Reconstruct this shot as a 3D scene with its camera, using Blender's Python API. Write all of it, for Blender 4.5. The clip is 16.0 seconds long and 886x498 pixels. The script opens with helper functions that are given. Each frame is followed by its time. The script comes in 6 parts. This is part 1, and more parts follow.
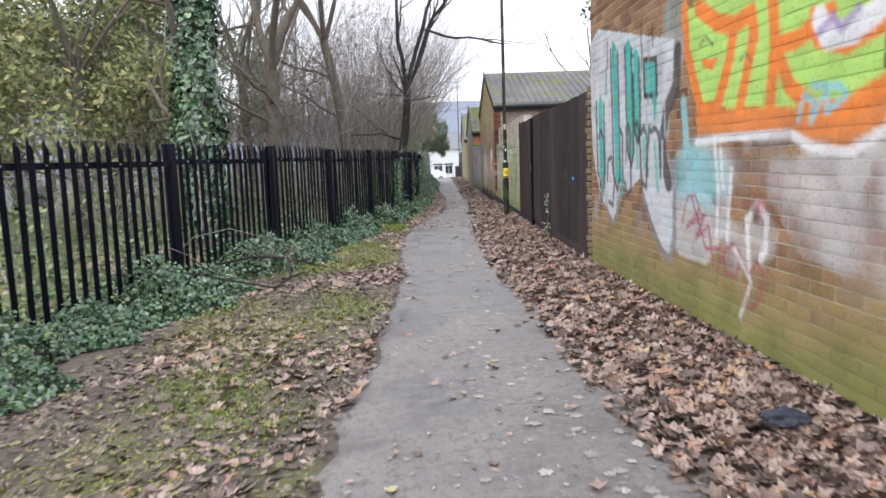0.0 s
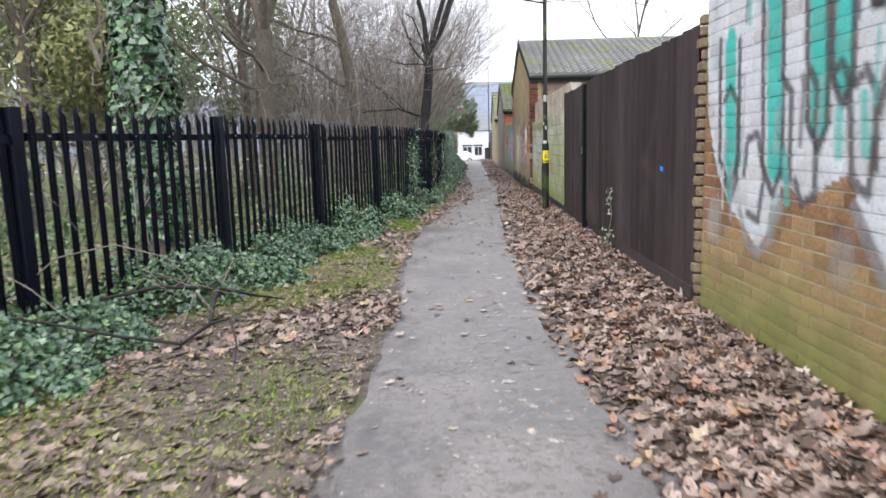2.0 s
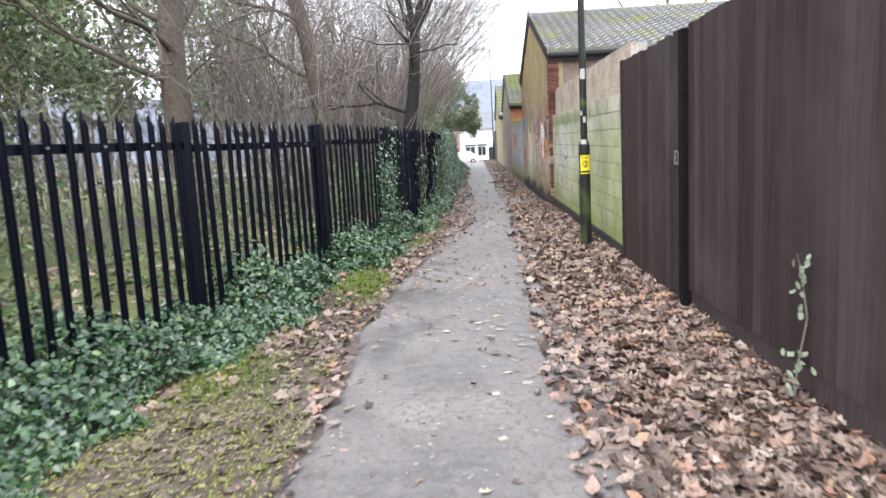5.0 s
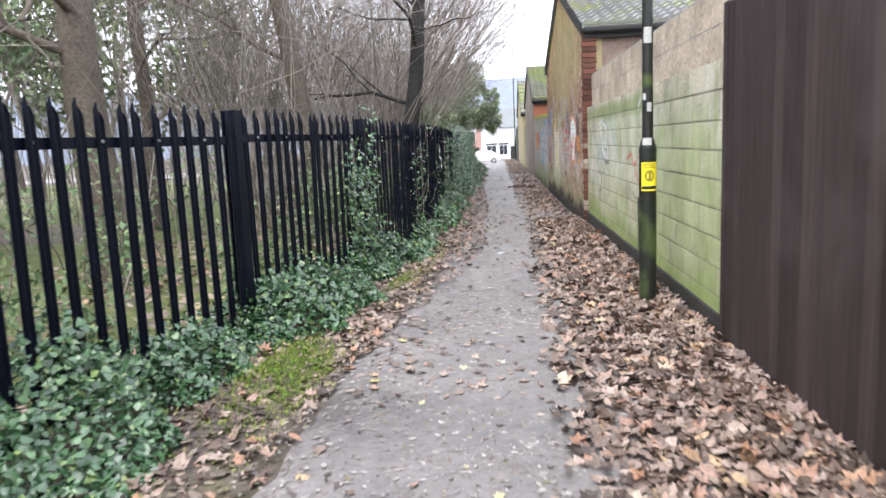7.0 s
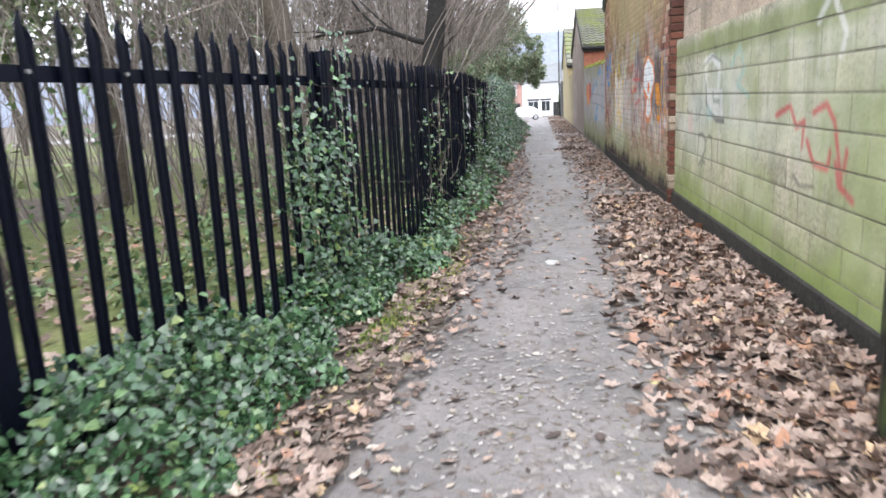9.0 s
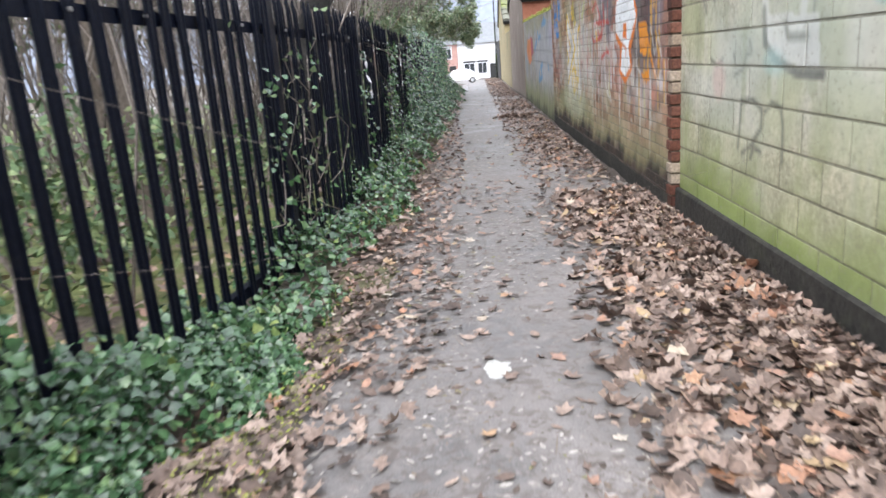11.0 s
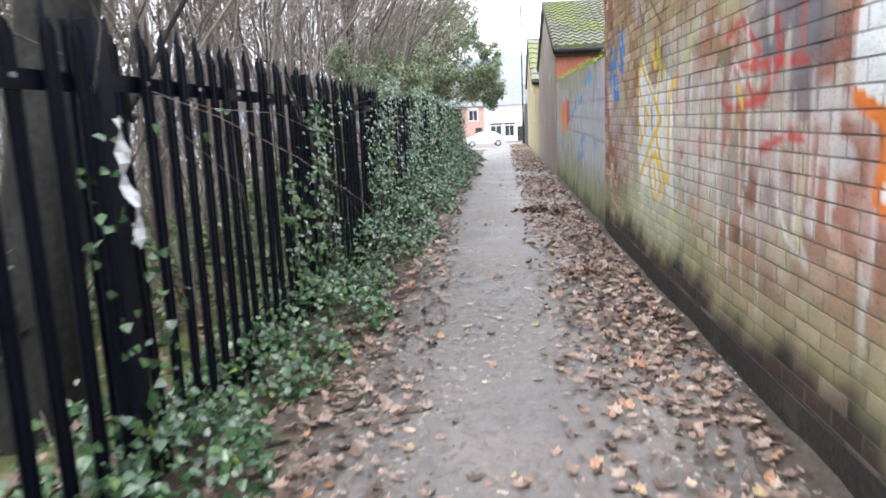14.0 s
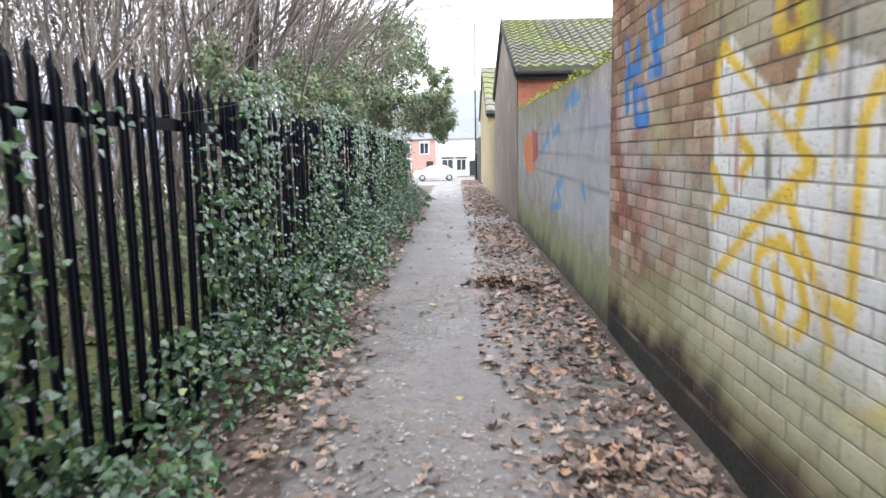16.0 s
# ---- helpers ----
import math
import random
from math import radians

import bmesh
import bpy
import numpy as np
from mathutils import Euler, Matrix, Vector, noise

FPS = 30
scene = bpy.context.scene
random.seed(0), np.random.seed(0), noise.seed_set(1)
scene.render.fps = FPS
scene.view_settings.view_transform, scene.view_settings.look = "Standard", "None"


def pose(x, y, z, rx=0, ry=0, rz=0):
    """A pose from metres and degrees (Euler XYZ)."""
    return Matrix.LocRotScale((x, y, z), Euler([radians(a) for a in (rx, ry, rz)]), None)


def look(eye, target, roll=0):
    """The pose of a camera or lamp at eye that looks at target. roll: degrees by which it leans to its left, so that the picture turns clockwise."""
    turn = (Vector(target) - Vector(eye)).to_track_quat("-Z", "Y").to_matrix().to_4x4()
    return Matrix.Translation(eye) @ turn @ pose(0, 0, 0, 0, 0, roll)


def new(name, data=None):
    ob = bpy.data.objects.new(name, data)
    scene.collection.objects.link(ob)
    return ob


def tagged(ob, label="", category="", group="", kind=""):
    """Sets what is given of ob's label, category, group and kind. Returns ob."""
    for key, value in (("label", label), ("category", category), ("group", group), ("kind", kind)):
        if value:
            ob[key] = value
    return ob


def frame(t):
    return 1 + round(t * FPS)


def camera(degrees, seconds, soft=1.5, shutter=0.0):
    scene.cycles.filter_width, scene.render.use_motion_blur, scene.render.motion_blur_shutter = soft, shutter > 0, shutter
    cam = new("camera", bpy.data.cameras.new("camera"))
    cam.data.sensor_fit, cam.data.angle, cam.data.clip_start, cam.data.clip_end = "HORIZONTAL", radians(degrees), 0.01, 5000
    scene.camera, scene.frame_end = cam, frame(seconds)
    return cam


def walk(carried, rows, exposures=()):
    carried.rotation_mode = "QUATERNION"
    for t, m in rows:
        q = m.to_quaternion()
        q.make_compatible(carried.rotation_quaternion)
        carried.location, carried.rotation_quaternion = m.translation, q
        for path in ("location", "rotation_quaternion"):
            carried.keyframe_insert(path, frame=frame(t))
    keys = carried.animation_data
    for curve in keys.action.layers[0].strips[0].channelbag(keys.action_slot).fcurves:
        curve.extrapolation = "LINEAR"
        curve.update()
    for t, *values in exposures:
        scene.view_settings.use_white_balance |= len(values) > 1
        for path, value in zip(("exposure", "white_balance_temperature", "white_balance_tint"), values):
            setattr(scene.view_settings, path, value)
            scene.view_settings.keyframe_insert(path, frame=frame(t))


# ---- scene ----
cam = camera(64.0, 16.0, soft=1.6, shutter=0.4)
PATH = [
    (0, (0.0, 0.0, 1.46), (0.002, 1.985, 1.213), -2.0),
    (0.5, (0.044, 0.841, 1.474), (0.035, 2.823, 1.21), -1.9),
    (1, (0.058, 1.667, 1.46), (0.019, 3.646, 1.171), -1.6),
    (1.5, (0.102, 2.48, 1.446), (0.007, 4.453, 1.133), -1.6),
    (2, (0.13, 3.321, 1.431), (0.05, 5.297, 1.135), -1.5),
    (2.5, (0.16, 4.147, 1.446), (0.054, 6.119, 1.129), -2.2),
    (3, (0.145, 4.974, 1.446), (0.031, 6.944, 1.123), -2.6),
    (3.5, (0.13, 5.771, 1.431), (-0.038, 7.736, 1.098), -2.9),
    (4, (0.13, 6.612, 1.431), (-0.019, 8.58, 1.108), -2.8),
    (4.5, (0.189, 7.41, 1.446), (0.09, 9.385, 1.15), -3.0),
    (5, (0.217, 8.192, 1.474), (0.119, 10.168, 1.179), -3.1),
    (7.5, (0.392, 12.064, 1.446), (0.184, 14.031, 1.147), -2.1),
    (8, (0.363, 12.876, 1.416), (0.073, 14.815, 1.022), -3.0),
    (8.5, (0.348, 13.688, 1.402), (0.11, 15.63, 0.987), -2.8),
    (9, (0.304, 14.486, 1.387), (0.033, 16.424, 0.979), -2.9),
    (11.5, (0.39, 18.4, 1.274), (0.289, 20.328, 0.751), -4.6),
    (12, (0.401, 19.213, 1.305), (0.171, 21.14, 0.822), -4.6),
    (12.5, (0.474, 20.005, 1.305), (0.262, 21.942, 0.852), -3.4),
    (13, (0.531, 20.828, 1.335), (0.298, 22.772, 0.927), -3.1),
    (13.5, (0.581, 21.635, 1.351), (0.38, 23.59, 0.98), -3.0),
    (14, (0.621, 22.465, 1.366), (0.444, 24.426, 1.016), -2.6),
    (14.5, (0.649, 23.255, 1.389), (0.537, 25.232, 1.111), -1.7),
    (15, (0.683, 24.069, 1.404), (0.615, 26.053, 1.16), -1.3),
    (15.5, (0.678, 24.888, 1.389), (0.642, 26.871, 1.131), -1.1),
    (16, (0.666, 25.707, 1.374), (0.63, 27.689, 1.109), -1.0),
]
walk(cam, [(t, look(eye, target, roll)) for t, eye, target, roll in PATH],
     exposures=[(0, 0.75), (3.5, 1.15), (8.5, 1.4), (11.5, 1.5), (13, 1.66), (14.5, 1.62), (16, 1.6)])

# ---- world and light: an overcast winter day ----
world = bpy.data.worlds.new("overcast_sky")
scene.world = world
world.use_nodes = True
wn, wl = world.node_tree.nodes, world.node_tree.links
wn.clear()
sky = wn.new("ShaderNodeTexSky")
sky.sky_type, sky.sun_disc = "NISHITA", False
sky.sun_elevation, sky.sun_rotation = radians(38), radians(200)
sky.dust_density, sky.air_density, sky.ozone_density = 6.0, 1.0, 0.5
grey = wn.new("ShaderNodeHueSaturation")
grey.inputs["Saturation"].default_value = 0.12
cloud = wn.new("ShaderNodeMix")
cloud.data_type = "RGBA"
cloud.inputs["Factor"].default_value = 0.8
cloud.inputs["B"].default_value = (8.5, 9.0, 10.2, 1)
back = wn.new("ShaderNodeBackground")
back.inputs["Strength"].default_value = 0.15
wout = wn.new("ShaderNodeOutputWorld")
wl.new(sky.outputs[0], grey.inputs["Color"])
wl.new(grey.outputs[0], cloud.inputs["A"])
wl.new(cloud.outputs["Result"], back.inputs["Color"])
wl.new(back.outputs[0], wout.inputs["Surface"])
sun = new("sun", bpy.data.lights.new("sun", "SUN"))
sun.data.energy, sun.data.angle, sun.data.color = 1.0, radians(40), (1.0, 0.98, 0.96)
sun.matrix_world = look((0, 0, 30), (6, 16, 0))

# ---- materials ----
def nodes_of(name, rough=0.85):
    m = bpy.data.materials.new(name)
    m.use_nodes = True
    n, l = m.node_tree.nodes, m.node_tree.links
    b = n["Principled BSDF"]
    b.inputs["Roughness"].default_value = rough
    b.inputs["Specular IOR Level"].default_value = 0.3
    return m, n, l, b


def noise_node(n, l, scale, detail=4.0, coord=None, distortion=0.0):
    t = n.new("ShaderNodeTexNoise")
    t.inputs["Scale"].default_value, t.inputs["Detail"].default_value = scale, detail
    t.inputs["Distortion"].default_value = distortion
    if coord is not None:
        l.new(coord, t.inputs["Vector"])
    return t


def position(n):
    return n.new("ShaderNodeNewGeometry").outputs["Position"]


def ramp(n, l, fac, stops):
    r = n.new("ShaderNodeValToRGB")
    e = r.color_ramp.elements
    while len(e) < len(stops):
        e.new(0.5)
    for k, (p, c) in zip(e, stops):
        k.position, k.color = p, (*c, 1)
    l.new(fac, r.inputs["Fac"])
    return r.outputs["Color"]


def mixed(n, l, fac, a, b, blend="MIX"):
    m = n.new("ShaderNodeMix")
    m.data_type, m.blend_type = "RGBA", blend
    for key, v in (("Factor", fac), ("A", a), ("B", b)):
        if isinstance(v, (int, float)):
            m.inputs[key].default_value = v
        elif isinstance(v, tuple):
            m.inputs[key].default_value = (*v, 1)
        else:
            l.new(v, m.inputs[key])
    return m.outputs["Result"]


def bump(n, l, b, height, strength=0.4, distance=0.01):
    k = n.new("ShaderNodeBump")
    k.inputs["Strength"].default_value, k.inputs["Distance"].default_value = strength, distance
    l.new(height, k.inputs["Height"])
    l.new(k.outputs[0], b.inputs["Normal"])


def surface(name, dark, light, fine=40.0, coarse=2.5, rough=0.85, relief=0.4, metal=0.0, stain=None, stain_at=0.55, stretch=None):
    """A worn surface: two colours at a fine and a coarse scale, and a stain of its own shape."""
    m, n, l, b = nodes_of(name, rough)
    p = position(n)
    if stretch:
        grain = n.new("ShaderNodeMapping")
        grain.inputs["Scale"].default_value = stretch
        l.new(p, grain.inputs["Vector"])
        p = grain.outputs[0]
    f, c = noise_node(n, l, fine, 6, p), noise_node(n, l, coarse, 5, p, 0.4)
    fac = n.new("ShaderNodeMath")
    fac.operation = "MULTIPLY_ADD"
    l.new(f.outputs[0], fac.inputs[0])
    fac.inputs[1].default_value = 0.6
    half = n.new("ShaderNodeMath")
    half.operation = "MULTIPLY"
    half.inputs[1].default_value = 0.4
    l.new(c.outputs[0], half.inputs[0])
    l.new(half.outputs[0], fac.inputs[2])
    col = ramp(n, l, fac.outputs[0], [(0.32, dark), (0.68, light)])
    if stain:
        s = noise_node(n, l, coarse * 0.6, 6, p, 0.8)
        mask = ramp(n, l, s.outputs[0], [(stain_at, (0, 0, 0)), (min(1, stain_at + 0.15), (0.8, 0.8, 0.8))])
        col = mixed(n, l, mask, col, stain)
    l.new(col, b.inputs["Base Color"])
    b.inputs["Metallic"].default_value = metal
    bump(n, l, b, f.outputs[0], relief)
    return m


def island_leaves(name, stops, rough=0.6, per_object=False, sheen=0.3):
    """Leaves that differ one from another, with a little mottling."""
    m, n, l, b = nodes_of(name, rough)
    b.inputs["Specular IOR Level"].default_value = sheen
    g = n.new("ShaderNodeNewGeometry")
    col = ramp(n, l, g.outputs["Random Per Island"], stops)
    t = noise_node(n, l, 60, 4, g.outputs["Position"])
    shade = ramp(n, l, t.outputs[0], [(0.3, (0.6, 0.6, 0.6)), (0.7, (1.15, 1.15, 1.15))])
    l.new(mixed(n, l, 1.0, col, shade, "MULTIPLY"), b.inputs["Base Color"])
    return m


def painted(name, stops, fine=55.0, rough=0.9, per_object=True, relief=0.5):
    """Masonry whose own colour varies piece by piece, under whatever paint and growth lies on it (attribute 'paint')."""
    m, n, l, b = nodes_of(name, rough)
    g = n.new("ShaderNodeNewGeometry")
    own = n.new("ShaderNodeObjectInfo").outputs["Random"] if per_object else g.outputs["Random Per Island"]
    col = ramp(n, l, own, stops)
    f = noise_node(n, l, fine, 7, g.outputs["Position"])
    c = noise_node(n, l, 3.0, 6, g.outputs["Position"], 0.5)
    col = mixed(n, l, 1.0, col, ramp(n, l, f.outputs[0], [(0.3, (0.62, 0.62, 0.62)), (0.7, (1.2, 1.2, 1.2))]), "MULTIPLY")
    col = mixed(n, l, 1.0, col, ramp(n, l, c.outputs[0], [(0.3, (0.72, 0.72, 0.7)), (0.7, (1.15, 1.13, 1.1))]), "MULTIPLY")
    a = n.new("ShaderNodeAttribute")
    a.attribute_name = "paint"
    worn = ramp(n, l, f.outputs[0], [(0.3, (0.55, 0.55, 0.55)), (0.43, (1, 1, 1))])
    cover = n.new("ShaderNodeMath")
    cover.operation = "MULTIPLY"
    l.new(a.outputs["Alpha"], cover.inputs[0])
    each = ramp(n, l, own, [(0.0, (1, 1, 1)), (0.5, (0.9, 0.9, 0.9)), (0.75, (1, 1, 1)), (1.0, (0.74, 0.74, 0.74))])
    l.new(mixed(n, l, 1.0, worn, each, "MULTIPLY"), cover.inputs[1])
    paint = mixed(n, l, 1.0, a.outputs["Color"], ramp(n, l, c.outputs[0], [(0.3, (0.82, 0.82, 0.82)), (0.7, (1.05, 1.05, 1.05))]), "MULTIPLY")
    l.new(mixed(n, l, cover.outputs[0], col, paint), b.inputs["Base Color"])
    bump(n, l, b, f.outputs[0], relief, 0.006)
    return m


BRICK_1 = [(0.0, (0.16, 0.075, 0.04)), (0.35, (0.26, 0.135, 0.07)), (0.7, (0.34, 0.2, 0.105)), (1.0, (0.22, 0.11, 0.075))]
BRICK_2 = [(0.0, (0.16, 0.07, 0.055)), (0.3, (0.36, 0.15, 0.11)), (0.55, (0.3, 0.14, 0.105)), (0.75, (0.46, 0.24, 0.18)), (0.92, (0.5, 0.33, 0.25)), (1.0, (0.56, 0.45, 0.36))]
BLOCK = [(0.0, (0.38, 0.36, 0.28)), (0.5, (0.48, 0.455, 0.36)), (1.0, (0.58, 0.53, 0.43))]
M_brick1, M_brick1_rest = painted("yellow_brown_brick", BRICK_1), painted("yellow_brown_brickwork", BRICK_1, per_object=False)
M_brick2, M_brick2_rest = painted("red_brick", BRICK_2), painted("red_brickwork", BRICK_2, per_object=False)
M_block = painted("concrete_block", BLOCK, fine=35)
M_block_top = painted("pinkish_concrete_block", [(0, (0.42, 0.35, 0.28)), (1, (0.56, 0.47, 0.39))], fine=35)
M_mortar = painted("sand_mortar", [(0, (0.36, 0.32, 0.25)), (1, (0.42, 0.37, 0.29))], fine=90, per_object=False)
M_mortar_dark = painted("sooty_mortar", [(0, (0.12, 0.095, 0.075)), (1, (0.17, 0.14, 0.11))], fine=90, per_object=False)
M_mortar_soot = painted("soot_grey_mortar", [(0, (0.17, 0.145, 0.125)), (1, (0.26, 0.225, 0.195))], fine=90, per_object=False)
M_blockjoint = painted("dirty_block_joint", [(0, (0.2, 0.19, 0.15)), (1, (0.28, 0.26, 0.21))], fine=60, per_object=False)
M_olive = surface("broken_olive_brick", (0.1, 0.08, 0.05), (0.27, 0.2, 0.125), 40, 7, 0.95, 0.8, stain=(0.34, 0.3, 0.22), stain_at=0.6)
M_pierbrick = painted("mixed_red_and_cream_pier_brick", [(0, (0.08, 0.034, 0.026)), (0.4, (0.17, 0.066, 0.046)), (0.7, (0.12, 0.05, 0.036)), (0.86, (0.2, 0.09, 0.066)), (0.9, (0.34, 0.27, 0.21)), (1, (0.4, 0.33, 0.27))])
M_render = painted("cement_render", [(0, (0.36, 0.34, 0.31)), (1, (0.44, 0.41, 0.38))], fine=25, per_object=False)
M_bitumen = surface("black_damp_course_paint", (0.016, 0.0155, 0.014), (0.05, 0.047, 0.042), 30, 3, 0.85, 0.7, stain=(0.08, 0.082, 0.055), stain_at=0.6)
M_steel = surface("black_painted_steel", (0.0012, 0.0022, 0.0065), (0.004, 0.006, 0.014), 60, 4, 0.5, 0.15, stain=(0.022, 0.022, 0.026), stain_at=0.68)
M_steel.node_tree.nodes["Principled BSDF"].inputs["Specular IOR Level"].default_value = 0.12
M_pole = surface("black_lamp_post_paint", (0.008, 0.009, 0.008), (0.02, 0.022, 0.018), 50, 4, 0.45, 0.15, stain=(0.07, 0.1, 0.03), stain_at=0.53)
M_galv = surface("galvanised_steel", (0.3, 0.31, 0.32), (0.5, 0.5, 0.5), 60, 6, 0.4, 0.1, 0.8)
M_yellow = surface("yellow_notice", (0.75, 0.62, 0.02), (0.85, 0.72, 0.04), 80, 5, 0.5, 0.05)
M_black_ink = surface("black_ink", (0.015, 0.015, 0.015), (0.03, 0.03, 0.03), 80, 5, 0.6, 0.05)
M_fadedink = surface("faded_dark_ink", (0.2, 0.17, 0.02), (0.3, 0.25, 0.03), 80, 5, 0.6, 0.05)
M_sticker = surface("weathered_white_sticker", (0.3, 0.3, 0.29), (0.5, 0.49, 0.47), 80, 8, 0.6, 0.05)
M_gatepost = surface("wet_black_timber_post", (0.004, 0.0035, 0.0045), (0.012, 0.01, 0.012), 30, 4, 0.85, 0.3)
M_gatepost.node_tree.nodes["Principled BSDF"].inputs["Specular IOR Level"].default_value = 0.08
M_blue = surface("bright_blue_plastic", (0.02, 0.16, 0.62), (0.04, 0.24, 0.75), 60, 5, 0.4, 0.1)
M_soil = surface("dark_soil_with_moss", (0.05, 0.04, 0.034), (0.15, 0.122, 0.1), 22, 1.6, 0.9, 0.9, stain=(0.11, 0.125, 0.04), stain_at=0.56)
M_litterbed = surface("wet_leaf_mould", (0.038, 0.031, 0.027), (0.1, 0.08, 0.068), 30, 3, 0.9, 0.9)
M_bark = surface("grey_brown_bark", (0.055, 0.044, 0.036), (0.15, 0.125, 0.10), 26, 3, 0.95, 0.9, stain=(0.09, 0.10, 0.045), stain_at=0.6)
M_darkbark = surface("dark_wet_bark", (0.014, 0.0135, 0.0135), (0.042, 0.039, 0.037), 26, 3, 0.9, 0.9)
M_twig = island_leaves("bare_brown_twigs", [(0, (0.1, 0.084, 0.073)), (0.5, (0.22, 0.186, 0.163)), (1, (0.38, 0.33, 0.29))], 0.9)
M_grass = surface("rough_park_grass_with_leaves", (0.06, 0.075, 0.028), (0.17, 0.19, 0.07), 24, 2.2, 0.95, 0.9, stain=(0.2, 0.16, 0.1), stain_at=0.55)
M_litter = island_leaves("fallen_brown_leaves", [(0.0, (0.06, 0.04, 0.032)), (0.3, (0.145, 0.1, 0.08)), (0.55, (0.265, 0.19, 0.155)), (0.82, (0.4, 0.305, 0.255)), (0.91, (0.33, 0.2, 0.15)), (0.95, (0.37, 0.19, 0.115)), (0.99, (0.44, 0.33, 0.2)), (1.0, (0.5, 0.43, 0.37))], 0.55, sheen=0.45)
M_rot = island_leaves("rotting_grey_brown_leaves", [(0, (0.07, 0.055, 0.046)), (0.5, (0.15, 0.12, 0.10)), (0.85, (0.25, 0.2, 0.165)), (1, (0.2, 0.2, 0.07))], 0.7)
M_fleck = island_leaves("pale_trodden_leaf_flecks", [(0, (0.19, 0.17, 0.155)), (0.5, (0.3, 0.275, 0.255)), (1, (0.44, 0.41, 0.38))], 0.6)
M_moss = island_leaves("yellow_green_moss", [(0, (0.13, 0.16, 0.03)), (0.6, (0.26, 0.29, 0.055)), (1, (0.37, 0.38, 0.1))], 0.8)
M_pale = island_leaves("pale_fallen_leaves", [(0, (0.40, 0.33, 0.26)), (0.6, (0.52, 0.46, 0.40)), (1, (0.40, 0.36, 0.15))], 0.6)
M_ivy = island_leaves("dark_green_ivy", [(0, (0.016, 0.045, 0.018)), (0.45, (0.04, 0.1, 0.042)), (0.8, (0.08, 0.165, 0.07)), (0.95, (0.15, 0.25, 0.11)), (1, (0.22, 0.28, 0.08))], 0.27, sheen=0.7)
M_weed = island_leaves("bright_green_weeds", [(0, (0.08, 0.15, 0.02)), (0.6, (0.16, 0.25, 0.035)), (1, (0.28, 0.31, 0.06))], 0.6)
M_evergreen = island_leaves("yellow_green_foliage", [(0, (0.1, 0.125, 0.045)), (0.5, (0.2, 0.22, 0.085)), (0.85, (0.32, 0.32, 0.13)), (1, (0.4, 0.31, 0.13))], 0.6)
M_laurel = island_leaves("mid_green_shrub_foliage", [(0, (0.055, 0.095, 0.045)), (0.6, (0.13, 0.2, 0.085)), (1, (0.27, 0.32, 0.15))], 0.5)
M_hedge = island_leaves("grey_green_overhanging_foliage", [(0, (0.09, 0.14, 0.075)), (0.45, (0.17, 0.24, 0.125)), (0.8, (0.27, 0.33, 0.18)), (0.93, (0.36, 0.37, 0.22)), (1, (0.34, 0.25, 0.14))], 0.45)
M_tile = surface("mossy_concrete_roof_tile", (0.13, 0.13, 0.13), (0.3, 0.3, 0.295), 30, 0.7, 0.9, 0.6, stain=(0.24, 0.27, 0.06), stain_at=0.5)
M_tile_moss = surface("moss_covered_roof_tile", (0.08, 0.085, 0.055), (0.21, 0.21, 0.175), 30, 0.8, 0.95, 0.8, stain=(0.17, 0.205, 0.035), stain_at=0.5)
M_fascia = surface("black_fascia_board", (0.012, 0.012, 0.013), (0.03, 0.03, 0.03), 30, 3, 0.7)
# White of the far houses, with distance haze put into its blue-grey tint.
M_white = surface("white_painted_masonry", (0.52, 0.53, 0.55), (0.64, 0.65, 0.67), 25, 2, 0.8, 0.2)
M_redwall = surface("plain_red_brick_wall", (0.24, 0.085, 0.05), (0.36, 0.15, 0.1), 14, 2, 0.9, 0.5)
# Far brick: distance haze is put into the colour, paling the red to pink.
M_farbrick = surface("haze_paled_red_brick", (0.33, 0.19, 0.165), (0.44, 0.28, 0.245), 14, 2, 0.9, 0.3)
M_brownwall = surface("grimy_brown_brick", (0.13, 0.09, 0.072), (0.24, 0.185, 0.155), 14, 2, 0.9, 0.5)
M_yellowwall = surface("yellow_stained_gable_brick", (0.24, 0.2, 0.11), (0.35, 0.29, 0.17), 14, 1.2, 0.9, 0.5, stain=(0.17, 0.17, 0.09))
M_slate = surface("grey_slate_roof", (0.13, 0.14, 0.15), (0.22, 0.23, 0.24), 20, 2, 0.8)
M_glass, _n, _l, _b = nodes_of("dark_window_glass", 0.05)
_b.inputs["Base Color"].default_value = (0.03, 0.035, 0.04, 1)
_b.inputs["Specular IOR Level"].default_value = 0.6
M_tyre = surface("black_rubber", (0.012, 0.012, 0.012), (0.025, 0.025, 0.025), 60, 6, 0.9)
M_carpaint = [surface(nm, a, b, 20, 1, 0.25, 0.02) for nm, a, b in (("white_car_paint", (0.66, 0.67, 0.68), (0.75, 0.75, 0.75)), ("silver_car_paint", (0.42, 0.44, 0.46), (0.52, 0.53, 0.55)), ("pale_blue_car_paint", (0.36, 0.44, 0.52), (0.42, 0.5, 0.58)))]
# The hill's haze is painted: its blue-grey is set in the base colour.
M_hill = surface("hazy_wooded_hill", (0.2, 0.225, 0.29), (0.26, 0.29, 0.36), 0.3, 0.05, 1.0, 0)


